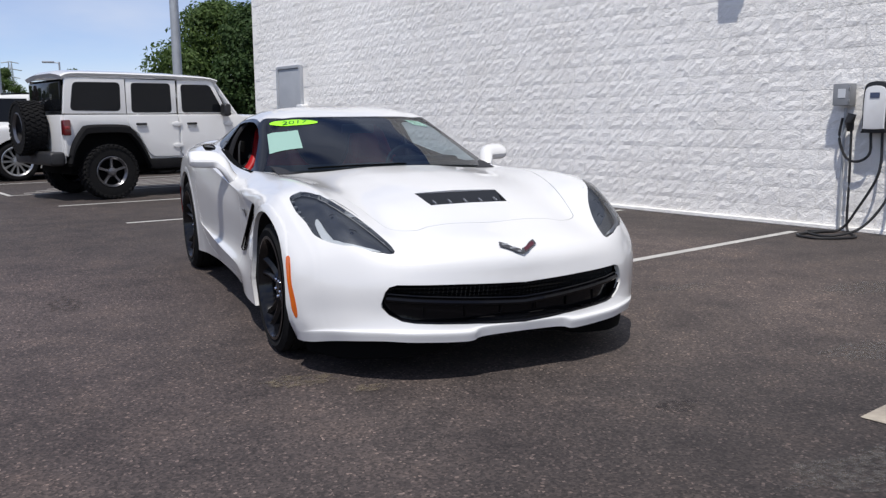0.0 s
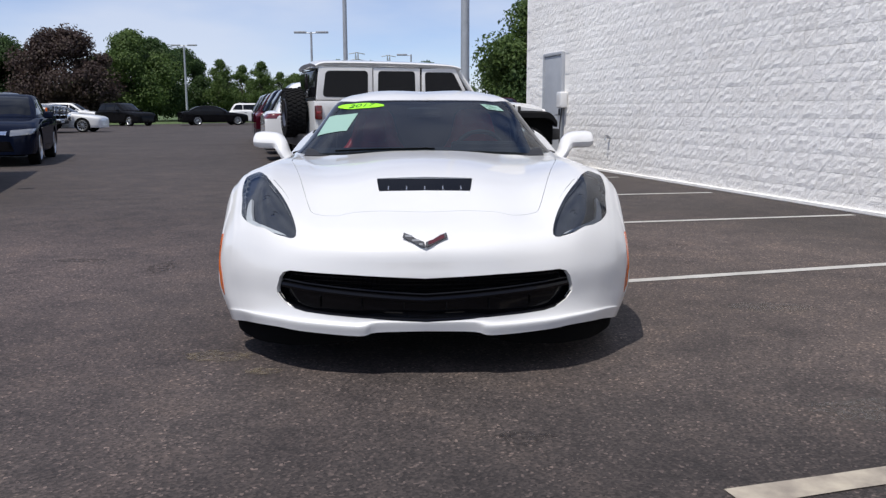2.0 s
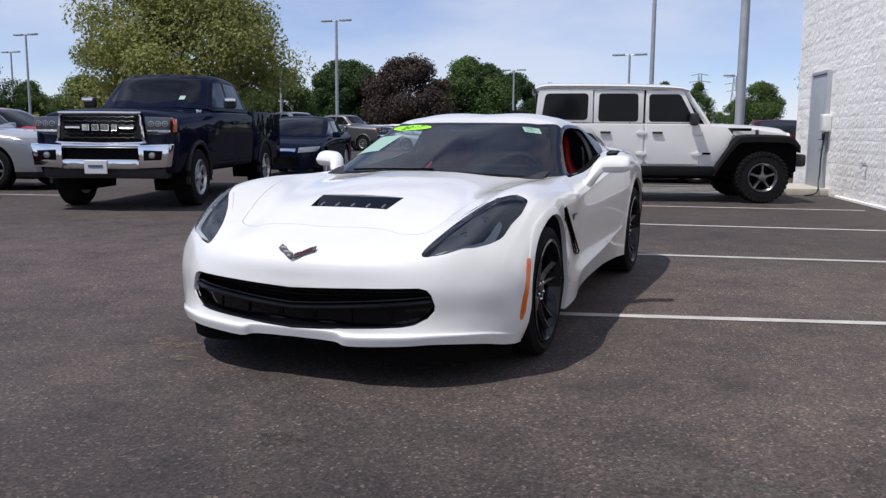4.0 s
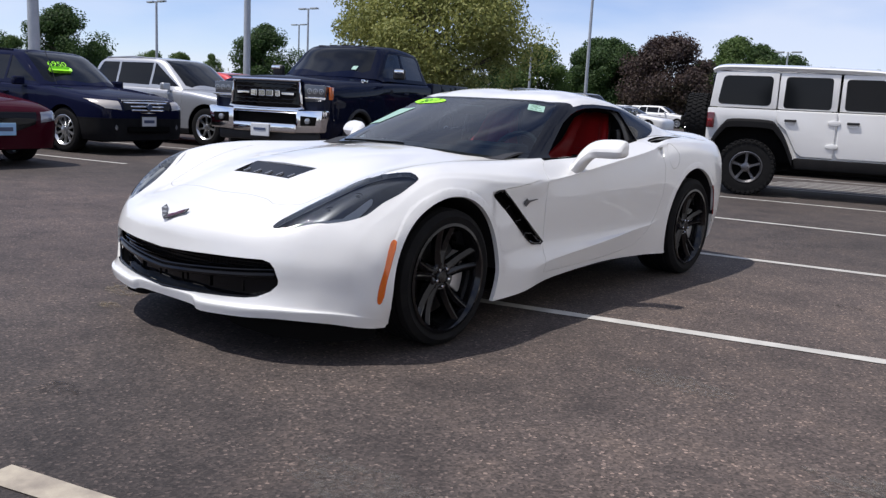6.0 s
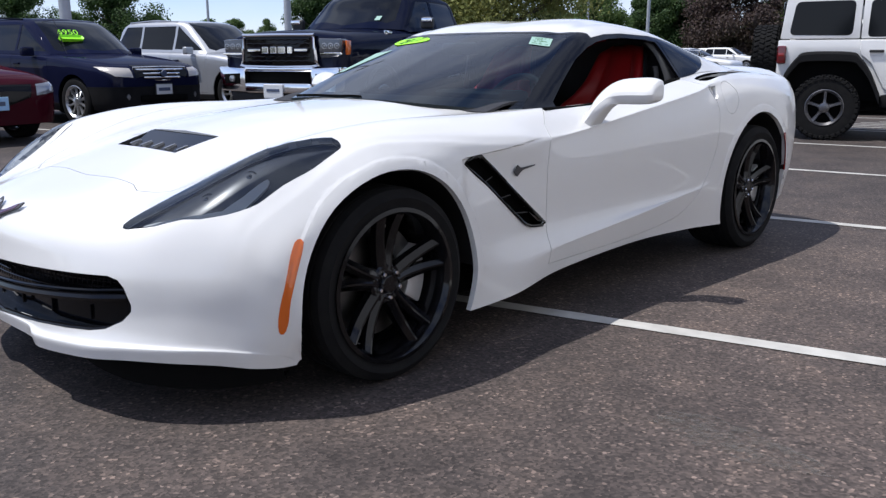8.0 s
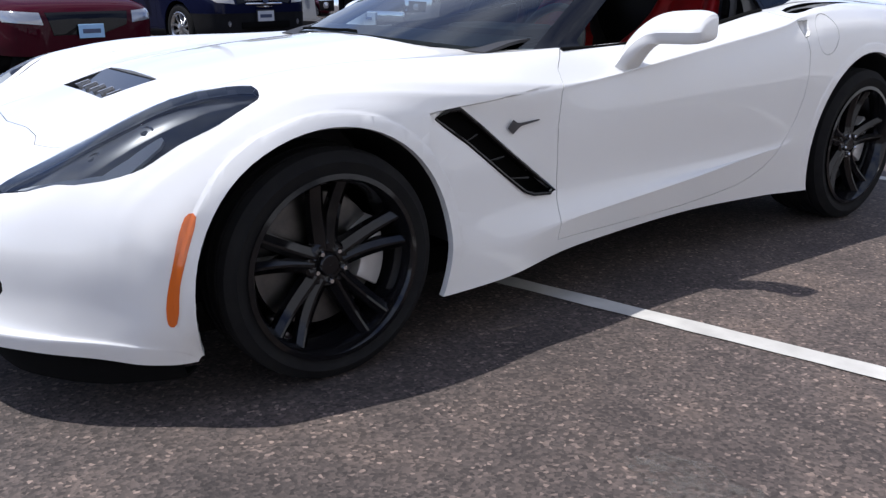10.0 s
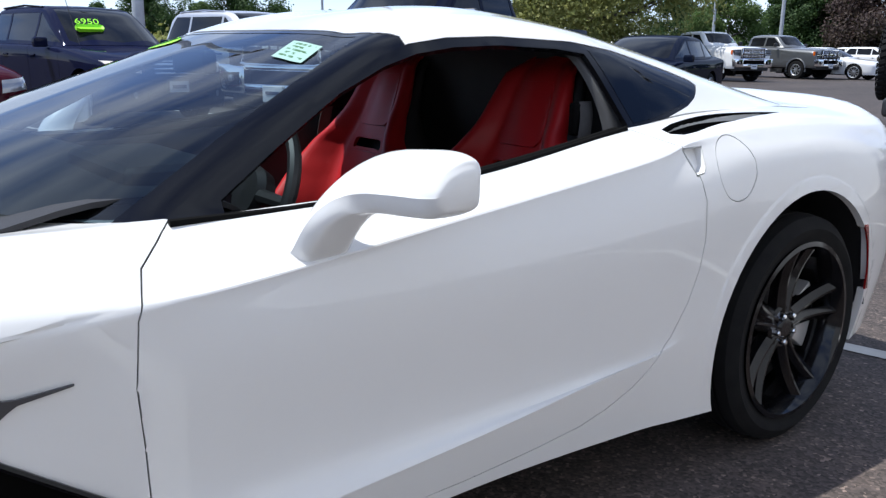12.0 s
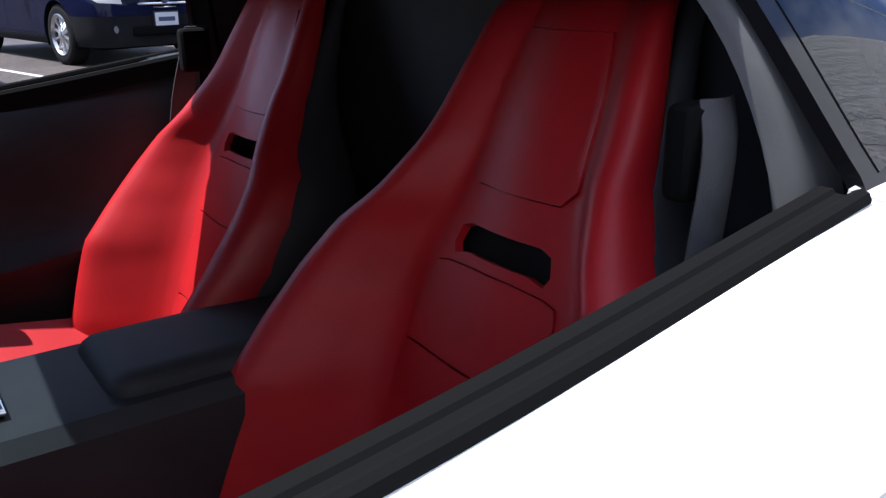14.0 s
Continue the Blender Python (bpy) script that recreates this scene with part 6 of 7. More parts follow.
    part("chassis", box(1.35, 3.9, .22, (0, 1.55, .48), .04), "dark", g)
    for yy in (0, wb):
        part("axle", tube([(-.7, yy, .41), (.7, yy, .41)], .06, 8), "dark", g)
    spare = shared(("tyre", r, .222, .30, True), None, "rubber", "spare_tyre", g, pose(.06, 3.83, 1.06, 0, 0, 90), "black knobbly spare tyre")
    shared(("rim", .222, .30, "alloy_dark"), None, "alloy_dark", "spare_rim", spare, pose(0, 0, 0))
    part("spare_mount", box(.3, .2, .3, (0, 3.70, 1.06), .03), "dark", g)
    return g


M["alloy_dark"] = mat("dark_alloy", (0.16, 0.16, 0.17), 0.3, 0.9)
offroader(pose(1.25, 11.15, 0, 0, 0, 108.7))


# ---- pickups ----
M["lamp_dark"] = mat("lamp_dark", (0.07, 0.075, 0.085), 0.12, 0.3, coat=1.0)


def pickup(m, col, label, big=True, guard=False):
    g = thing("pickup", label, "pickup truck", m, "parked vehicles")
    W, wb, r = 1.0, 3.79, .415
    # box and cab sides below the windows
    def sec(y, zt, w, zs):
        return car_section(y, zt, .86 * w, w, zs, .52)
    st = [(-.98, 1.22, .80, 1.05), (-.93, 1.32, .93, 1.13), (-.80, 1.375, .975, 1.20), (-.4, 1.41, .99, 1.23), (.3, 1.44, 1.0, 1.27), (.95, 1.45, 1.0, 1.33), (1.6, 1.45, .995, 1.36), (2.3, 1.45, .995, 1.37), (2.9, 1.45, .995, 1.37)]
    bm = grid_mesh(catmull(catmull([sec(*a) for a in st], 4, 0), 3, 1), mirror=True)
    front = sorted({v for e in bm.edges if len(e.link_faces) == 1 for v in e.verts if abs(v.co.y + .98) < 1e-4}, key=lambda v: math.atan2(v.co.z - .85, v.co.x))
    bm.faces.new(front)
    bmesh.ops.triangulate(bm, faces=[f for f in bm.faces if len(f.verts) > 6])
    bmesh.ops.recalc_face_normals(bm, faces=bm.faces)
    bed = box(2 * W * .99, 2.02, .90, (0, 4.0, 1.0), .04, 3)
    for s in SIDES:
        for mesh_, yy in ((bm, 0), (bed, wb)):
            bmesh.ops.delete(mesh_, geom=cut(mesh_, arc(yy, .43, .51, -30, 210, 22), "side", lambda c: c.x * s > .6), context="FACES")
            part("fender_flare", tube([(s * .985, p, q) for p, q in arc(yy, .43, .50, -10, 190, 18)], .035, 6), "grey_clad" if big else col, g, "dark wheel arch lip")
            lin = bmesh.new()
            pa = [[lin.verts.new((s * x, p, q)) for p, q in arc(yy, .43, .53, -20, 200, 14)] for x in (W * .96, W * .5)]
            for i in range(14):
                lin.faces.new((pa[0][i], pa[0][i + 1], pa[1][i + 1], pa[1][i]))
            lin.faces.new(pa[1])
            part("wheel_liner", lin, "dark", g)
            road_wheel(g, s, .86, yy, r, .25, .28, 8, "alloy")
        for ya, yb in ((.85, 1.90), (1.93, 2.88)):
            f = cut(bm, [(ya, .62), (yb, .62), (yb, 1.6), (ya, 1.6)], "side", lambda c: c.x * s > .8)
            if f:
                d = part("door", rim(lift_out(bm, f), .012, .004), col, g)
                part("handle", box(.03, .18, .04, (s * 1.005, yb - .18, 1.22), .012), col, d)
    part("body", rim(bm, .02), col, g)
    part("bed", bed, col, g, "pickup bed")
    def row(yc, zc, xe, ye, ze, xb, yb, zb_):
        return [(0, yc, zc), (xe * .6, yc * .8 + ye * .2, zc - .25 * (zc - ze)), (xe, ye, ze), ((xe + xb) / 2, (ye + yb) / 2, (ze + zb_) / 2 + .01), (xb, yb, zb_)]
    cab = [row(.55, 1.45, .80, .82, 1.43, .92, .95, 1.40), row(.95, 1.72, .76, 1.15, 1.70, .92, 1.2, 1.41), row(1.28, 1.96, .70, 1.42, 1.91, .92, 1.5, 1.41), row(1.9, 2.02, .70, 1.9, 1.96, .92, 1.9, 1.41), row(2.6, 2.0, .69, 2.6, 1.93, .92, 2.6, 1.41), row(2.86, 1.90, .70, 2.83, 1.85, .92, 2.86, 1.41), row(2.93, 1.45, .74, 2.92, 1.44, .92, 2.92, 1.40)]
    gh = grid_mesh(catmull(catmull(cab, 5, 0), 4, 1), mirror=True)
    for s in SIDES:
        for poly in ([(1.02, 1.47), (1.50, 1.87), (1.88, 1.88), (1.88, 1.47)], [(1.96, 1.47), (1.96, 1.88), (2.66, 1.87), (2.74, 1.80), (2.74, 1.47)]):
            f = cut(gh, poly, "side", lambda c: c.x * s > .5)
            part("side_window", rim(push(lift_out(gh, f), -.004), .012), "car_glass", g, "dark side window")
        part("tow_mirror", box(.20, .10, .17, (s * 1.13, 1.12, 1.53), .045, 3), "black_plastic", g, "black towing mirror")
        if big:
            part("mirror_cap", box(.17, .03, .06, (s * 1.15, 1.055, 1.57), .014, 3), "chrome", g)
    half = [(0, .62), (.62, .80), (.70, .92), (.61, 1.36), (.5, 1.28), (0, 1.24)]
    part("windscreen", rim(push(lift_out(gh, cut(gh, half + [(-x, y) for x, y in half[::-1] if x > 0], "top")), -.003), .01), "car_glass", g, "dark windscreen")
    part("roof", rim(gh, .02), col, g)
    if big:
        for k in range(5):
            part("marker_lamp", box(.14, .10, .03, (-.44 + .22 * k, 1.42, 1.965 + .02 * (1 - abs(k - 2) / 2)), .012), "black_plastic", g, "small roof marker lamp")
    # face
    gr = spline([(-.50, .93), (.50, .93), (.56, 1.00), (.52, 1.28), (.46, 1.31), (-.46, 1.31), (-.52, 1.28), (-.56, 1.00)], 2)
    gril = part("grille", prism(gr, -1.05, -.90, "y", .02), "gloss_black", g, "black mesh grille in a chrome surround")
    part("grille_surround", tube([(x * 1.03, -1.045, z * 1.0 + (.01 if z > 1.1 else -.01)) for x, z in gr], .022, 8, True), "chrome", gril)
    for k in range(6):
        zz = .985 + .055 * k
        part("grille_bar", tube([(x, -1.058, zz + .012 * (i % 2)) for i, x in enumerate(np.linspace(-.5, .5, 17))], .010, 5), "gloss_black" if big else "chrome", gril)
    part("grille_bar", box(.98, .03, .05, (0, -1.062, 1.13), .015), "chrome" if not big else "gloss_black", gril)
    for k, wd in enumerate((.10, .10, .12, .08)):
        part("word_bar", box(wd, .014, .085, (-.19 + .13 * k, -1.078, 1.13), .006, 1), "chrome", gril, "chrome lettering drawn as a bar")
    for s in SIDES:
        part("word_bar", box(.20, .014, .03, (s * .37, -1.078, 1.13), .006, 1), "chrome", gril)
        hl = [(s * x, z) for x, z in ((.59, 1.02), (.91, 1.05), (.93, 1.27), (.58, 1.28))]
        h = part("headlamp", prism(hl, -1.0, -.82, "y", .03, 3), "lamp_dark", g, "clear rectangular headlamp")
        for k in range(3):
            part("projector", lathe([(.02, .042), (-.004, .040), (-.008, .030), (.004, .022), (-.010, .001)], 18, "y"), "lamp_clear", h, move=pose(s * (.68 + .095 * k), -.998, 1.180))
        part("lamp_bezel", box(.33, .02, .03, (s * .775, -1.0, 1.085), .008, 1), "chrome", h)
        part("turn_lamp", box(.03, .10, .18, (s * .955, -.86, 1.16), .01), "amber", h)
        fog = part("bumper_end", prism([(s * .52, .58), (s * .92, .60), (s * .955, .92), (s * .52, .90)], -1.10, -.82, "y", .03), "chrome", g, "chrome bumper end with a fog lamp")
        part("fog_recess", prism([(s * .60, .69), (s * .84, .70), (s * .86, .82), (s * .60, .83)], -1.108, -1.09, "y", .004), "dark", fog)
        part("fog_lamp", lathe([(0, .045), (-.02, .04), (-.024, .001)], 16, "y"), "lamp_clear", fog, move=pose(s * .72, -1.108, .76))
    part("bumper", box(1.06, .26, .13, (0, -.98, .64), .04, 3), "chrome", g, "chrome front bumper")
    part("bumper_top", box(1.10, .20, .06, (0, -.98, .885), .025, 3), "chrome", g)
    part("bumper_intake", box(1.02, .10, .20, (0, -.96, .775), .01), "dark", g)
    part("valance", box(1.7, .25, .16, (0, -.86, .52), .04), "black_plastic", g)
    pl = part("number_plate", box(.31, .02, .18, (-.05 if big else 0, -1.125, .60), .006, 1), "plate", g, "white plate with plain bars")
    part("plate_bar", box(.20, .008, .035, (-.05 if big else 0, -1.138, .615), .002, 1), "plate_ink", pl)
    part("chassis", box(1.4, 5.2, .20, (0, 2.0, .55), .04), "dark", g)
    part("hood_badge", box(.012, .22, .06, (.885, .35, 1.375), .005), "chrome", g)
    part("window_notice", box(.09, .004, .11, (.47, .82, 1.60), .001, 1, Matrix.Rotation(radians(-56), 4, "X")), "paper", g, "small pale windscreen notice")
    if guard:
        for x in (-.3, .3):
            part("guard_bar", tube([(x, -1.14, .70), (x, -1.18, 1.2)], .035, 8), "black_plastic", g)
        part("guard_bar", tube([(-.5, -1.17, 1.0), (.5, -1.17, 1.0)], .03, 8), "black_plastic", g)
    return g


pickup(pose(-7.0, 5.75, 0, 0, 0, 20), "truck_blue", "dark blue heavy pickup with a chrome bumper and mesh grille")
pickup(pose(-19.2, 31.5, 0, 0, 0, 75), "white", "white pickup parked across the lot", False)
pickup(pose(-20.0, 38.5, 0, 0, 0, 85), "grey_paint", "grey pickup with a black grille guard", False, True)
far = [(-15.5, 21.5, 20, "blue_paint", SEDAN, "dark blue car across the lot"), (-18.5, 40.5, 95, "white", SEDAN, "white car across the lot"), (-26, 60, 95, "white", SUV, "white wagon near the trees"), (-22, 58, 60, "black_paint", SUV, "black wagon near the trees"),
       (-29, 64, 95, "white", SUV, "white wagon near the trees"), (-16, 62, 120, "black_paint", SEDAN, "black car near the trees"), (-13.5, 66, 100, "white", SUV, "white wagon near the trees")]
for x, y, a, c, kind, lb in far:
    generic_car("parked_suv" if kind is SUV else "parked_sedan", lb, "suv" if kind is SUV else "sedan", pose(x, y, 0, 0, 0, a), dict(kind, paint=c))
generic_car("parked_sedan", "dark maroon sedan beyond the off-roader by the building", "sedan", pose(1.25, 22.9, 0, 0, 0, 187), dict(SEDAN, paint="maroon", cuts=tail_cuts[:1]))


# ---- trees, poles and distance ----
def leaf_mat(name, a, b, c):
    m = mat(name, a, 0.6, spec=0.3)
    g = m.node_tree.nodes.new("ShaderNodeNewGeometry")
    r = ramp(m, g, "Random Per Island", [(0.0, a), (0.5, b), (1.0, c)])
    link(m, r, "Color", bsdf(m), "Base Color")
    t = m.node_tree
    tr = t.nodes.new("ShaderNodeBsdfTranslucent")
    link(m, r, "Color", tr, "Color")
    mx_ = t.nodes.new("ShaderNodeMixShader")
    mx_.inputs[0].default_value = 0.4
    link(m, bsdf(m), 0, mx_, 1)
    link(m, tr, 0, mx_, 2)
    link(m, mx_, 0, t.nodes["Material Output"], "Surface")
    return m


M["leaf_dark"] = leaf_mat("dark_leaves", (0.030, 0.060, 0.018), (0.046, 0.088, 0.026), (0.070, 0.120, 0.036))
M["leaf_mid"] = leaf_mat("green_leaves", (0.058, 0.100, 0.028), (0.085, 0.140, 0.038), (0.120, 0.180, 0.050))
M["leaf_light"] = leaf_mat("pale_leaves", (0.190, 0.215, 0.060), (0.250, 0.265, 0.080), (0.310, 0.310, 0.105))
M["leaf_purple"] = leaf_mat("purple_leaves", (0.046, 0.030, 0.030), (0.070, 0.046, 0.042), (0.105, 0.080, 0.060))
M["bark"] = worn("bark", (0.07, 0.055, 0.042), (0.12, 0.10, 0.08), 8, 0.9, 30, 0.6)
M["grass"] = worn("grass", (0.055, 0.095, 0.025), (0.09, 0.13, 0.04), 0.6, 0.9, 40, 0.5)


def tree_proto(seed, height, spread, leaves, leaf_material, base=0.22, openness=0.0, label="leafy tree", leaf=1.0):
    rnd = random.Random(seed)
    t = thing("tree", label, "tree")
    wood = bmesh.new()
    top = height * .72
    pts = [Vector((rnd.uniform(-.12, .12) * k, rnd.uniform(-.12, .12) * k, top * k / 5)) for k in range(6)]
    tube(pts, [.035 * height * (1 - .14 * k) ** 1.6 * .5 + .02 for k in range(6)], 8, bm=wood)
    clumps = []
    for k in range(70):
        f = rnd.uniform(base, 1.0)
        a = rnd.uniform(0, math.tau)
        prof = math.sin(min(1.0, (f - base) / (1 - base) * .86 + .16) * math.pi) ** .7
        d = spread * prof * rnd.uniform(.2, .85) ** .7
        c = Vector((d * math.cos(a), d * math.sin(a), height * (.12 + .80 * f)))
        clumps.append((c, spread * rnd.uniform(.20, .46) * (1 - .25 * f)))
        if k < 14:
            s = Vector((0, 0, min(top * .9, c.z * .62)))
            tube([s, s.lerp(c, .5) + Vector((0, 0, -.04 * height)), c], [.014 * height * .6, .009 * height * .6, .004 * height], 5, bm=wood)
    part("trunk", wood, "bark", t)
    verts, faces = [], []
    for i in range(leaves):
        c, r = rnd.choice(clumps)
        v = Vector((rnd.gauss(0, 1), rnd.gauss(0, 1), rnd.gauss(0, 1))).normalized() * r * rnd.uniform(.15, 1.1) ** .6
        v.z *= .78
        if rnd.random() < openness:
            continue
        p = c + v
        sz = height * leaf * rnd.uniform(.009, .0175)
        n = (v.normalized() + Vector((rnd.gauss(0, .6), rnd.gauss(0, .6), rnd.gauss(.3, .6)))).normalized()
        a = n.orthogonal().normalized()
        a.rotate(Matrix.Rotation(rnd.uniform(0, 6.3), 3, n))
        b = n.cross(a)
        k = len(verts)
        verts += [p - a * sz, p - b * sz * .55 + n * sz * .15, p + a * sz, p + b * sz * .55 + n * sz * .1]
        faces.append((k, k + 1, k + 2, k + 3))
    me = bpy.data.meshes.new("crown")
    me.from_pydata([tuple(v) for v in verts], [], faces)
    me.materials.append(M[leaf_material])
    cr = new("crown", me)
    cr.parent = t
    return t


def polar(eye, az, d):
    a = radians(az)
    return eye[0] - math.sin(a) * d, eye[1] + math.cos(a) * d


E5, E2, E0 = (2.9, -3.56), (.06, -4.26), (-1.34, -4.23)
protos = {
    "dark": tree_proto(1, 10, 4.9, 34000, "leaf_dark", .02, label="dense dark green tree at the lot edge", leaf=1.15),
    "mid": tree_proto(2, 10, 4.9, 34000, "leaf_mid", .02, label="leafy green tree at the lot edge", leaf=1.15),
    "light": tree_proto(3, 10, 6.0, 76000, "leaf_light", .10, .05, label="large pale green tree with an airy crown", leaf=.72),
    "purple": tree_proto(4, 10, 5.7, 36000, "leaf_purple", .02, label="broad purple-leaved tree at the lot edge", leaf=1.25),
    "slim": tree_proto(5, 10, 3.0, 12000, "leaf_mid", .06, label="slim green tree at the lot edge"),
    "far_dark": tree_proto(6, 10, 5.0, 5000, "leaf_dark", .02, label="distant dark green tree beyond the car park", leaf=1.8),
    "far_mid": tree_proto(7, 10, 4.6, 5000, "leaf_mid", .02, label="distant green tree beyond the car park", leaf=1.8),
}
used = set()


def plant(kind, eye, az, d, h, turn=0.0):
    x, y = polar(eye, az, d)
    k = h / 10.0
    m = pose(x, y, 0, 0, 0, turn) @ Matrix.Scale(k, 4)
    if kind in used:
        ob = copy_thing(protos[kind], m)
        ob.scale = (k, k, k)
    else:
        used.add(kind)
        ob = protos[kind]
        ob.matrix_basis = m
    ob["group"] = "trees round the lot"


for row in (("light", E5, 41.3, 44, 9.6, 20), ("dark", E5, 52.0, 88, 8.0), ("dark", E5, 30.2, 92, 8.7, 40), ("mid", E5, 34.0, 84, 7.2, 80), ("purple", E5, 25.6, 86, 8.6, 10), ("mid", E5, 21.6, 92, 9.2), ("dark", E5, 20.2, 96, 8.8, 130),
            ("slim", E2, 14.4, 100, 7.0), ("slim", E2, 11.8, 96, 6.6, 50), ("slim", E2, 13.0, 104, 6.6, 90), ("mid", E2, 9.6, 92, 5.0), ("slim", E2, 10.6, 99, 5.6, 140), ("dark", E2, 27.5, 90, 8.6, 60), ("dark", E2, 16.8, 104, 8.4, 200),
            ("mid", E0, -8.6, 52, 8.2, 30), ("dark", E0, -10.8, 50, 7.8, 70), ("mid", E0, -6.6, 60, 6.0, 160), ("slim", E5, 8.7, 88, 6.4, 20), ("slim", E5, 6.6, 86, 6.2, 77), ("mid", E5, 2.8, 85, 6.0, 120), ("slim", E5, 13.4, 104, 5.4), ("slim", E5, 16.0, 108, 5.4, 40),
            ("dark", (3.34, -2.93), 64.6, 95, 9.0), ("dark", (3.34, -2.93), 62.8, 120, 6.6, 80), ("mid", (3.34, -2.93), 59.4, 110, 5.6, 30), ("mid", (3.34, -2.93), 57.8, 105, 5.4), ("mid", E5, 49.0, 96, 6.0, 44), ("mid", E5, 46.0, 90, 6.4, 99), ("slim", E5, 55.5, 120, 6.2),
            ("dark", E5, 37.2, 90, 6.8, 170), ("dark", E5, 44.0, 100, 7.0, 9), ("dark", E5, 28.2, 100, 7.8, 9), ("mid", E5, 23.6, 104, 7.2, 9), ("dark", (3.34, -2.93), 70.0, 100, 8.6, 12), ("mid", (3.34, -2.93), 67.4, 118, 6.6, 12)):
    plant(*row)
# a far belt of trees that closes the view all round
rnd = random.Random(11)
for k in range(64):
    az = -25 + k * 5.6
    if az > 325:
        break
    plant(rnd.choice(("far_dark", "far_mid", "far_mid", "far_dark")), (0, 0), az + rnd.uniform(-1.5, 1.5), rnd.uniform(128, 165), rnd.uniform(5.5, 9.0), rnd.uniform(0, 360))

bm = bmesh.new()
ring_in = [bm.verts.new((*polar((0, 0), a, 74 + 8 * math.sin(a * .2)), .012)) for a in range(-40, 110, 5)]
ring_out = [bm.verts.new((*polar((0, 0), a, 560), .012)) for a in range(-40, 110, 5)]
for i in range(len(ring_in) - 1):
    bm.faces.new((ring_in[i], ring_in[i + 1], ring_out[i + 1], ring_out[i]))
bmesh.ops.recalc_face_normals(bm, faces=bm.faces)
tagged(part("verge", bm, "grass", smooth=0), "mown green grass verge beyond the car park", "grass", kind="structure")
rnd = random.Random(5)
bm_v, bm_f = [], []
for i in range(9000):
    az, d = rnd.uniform(44, 74), rnd.uniform(84, 92)
    x, y = polar((3, -3), az, d)
    p = Vector((x, y, abs(rnd.gauss(0, .9)) + .2))
    n = Vector((rnd.gauss(0, 1), rnd.gauss(0, 1), rnd.gauss(.5, 1))).normalized()
    a = n.orthogonal().normalized() * .3
    b = n.cross(a) * .6
    k = len(bm_v)
    bm_v += [tuple(p - a), tuple(p - b), tuple(p + a), tuple(p + b)]
    bm_f.append((k, k + 1, k + 2, k + 3))
me = bpy.data.meshes.new("hedge")
me.from_pydata(bm_v, [], bm_f)
me.materials.append(M["leaf_light"])
tagged(new("hedge", me), "low pale green shrubs along the far edge", "shrubs", kind="stuff")


def lamp_post(x, y, h, r, heads=2, label="tall grey steel lamp post", group="lamp posts", turn=0):
    g = thing("lamp_post", label, "lamp post", pose(x, y, 0, 0, 0, turn), group)
    part("post", tube([(0, 0, 0), (0, 0, h * .5), (0, 0, h)], [r, r * .85, r * .7], 12), "galv", g)
    part("footing", lathe([(0, r * 2.6), (.75, r * 2.6), (.78, r * 2.3), (.78, .001)], 16, "z"), "concrete", g)
    for k in range(heads):
        s = 1 if k else -1
        part("lamp_head", box(.85, .34, .14, (s * .75, 0, h - .02), .05), "galv", g)
        part("arm", tube([(0, 0, h - .08), (s * .5, 0, h - .04)], .035, 6), "galv", g)
    return g


lamp_post(.70, 18.0, 11.5, .12)
lamp_post(-4.6, 38.0, 11.5, .12)
lamp_post(-23.2, 16.6, 9.8, .14)
lamp_post(-20.5, 7.6, 10.5, .16)
lamp_post(*polar(E5, 30.63, 62), 8.9, .13)
lamp_post(-8.8, 55.0, 6.4, .10)
lamp_post(*polar(E5, 49.2, 75), 8.4, .11)
lamp_post(*polar(E5, 49.9, 95), 8.6, .11)
lamp_post(*polar(E2, 16.56, 82), 7.0, .11)
lamp_post(*polar((3.34, -2.93), 59.2, 70), 7.6, .12)
lamp_post(*polar(E5, 4.3, 70), 5.6, .09, 1)
part_pole = lamp_post(*polar(E5, 34.32, 60), 5.2, .10, 0, "plain grey steel post")


def pylon(x, y, h, turn):
    g = thing("pylon", "grey lattice power pylon far beyond the trees", "pylon", pose(x, y, 0, 0, 0, turn), "pylons")
    bm = bmesh.new()
    lv = [(0, 2.6), (h * .3, 1.7), (h * .55, 1.1), (h * .75, .7), (h, .4)]
    for (z0, w0), (z1, w1) in zip(lv, lv[1:]):
        for a, b in ((1, 1), (1, -1), (-1, -1), (-1, 1)):
            tube([(a * w0, b * w0, z0), (a * w1, b * w1, z1)], .12, 4, bm=bm)
            tube([(a * w0, b * w0, z0), (-b * w1, a * w1, z1)], .07, 4, bm=bm)
    part("tower", bm, "galv", g)
    for z, w in ((h * .74, 2.8), (h * .86, 3.6), (h * .97, 2.8)):
        part("cross_arm", tube([(-w, 0, z), (0, 0, z + .5), (w, 0, z)], .16, 4), "galv", g)


for az, d, h in ((5.55, 300, 21.0), (3.45, 330, 22.0)):
    pylon(*polar(E2, az, d), h, 15)


# ---- fittings on the building ----
WA, WB = Vector((5.30 - 0.248 * (-14.0 - 1.7), -14.0, 0)), Vector((2.0, 15.0, 0))
WD = (WB - WA).normalized()
WN = Vector((-WD.y, WD.x, 0))


def on_wall(y, z, out=0.0):
    """A place on the wall's face, by its distance along the lot."""
    k = (y - WA.y) / WD.y
    return WA + WD * k + WN * out + Vector((0, 0, z))


turn_w = math.degrees(math.atan2(WD.y, WD.x)) - 90


def at_wall(y, z, out=0.0):
    p = on_wall(y, z, out)
    return pose(p.x, p.y, p.z, 0, 0, turn_w)


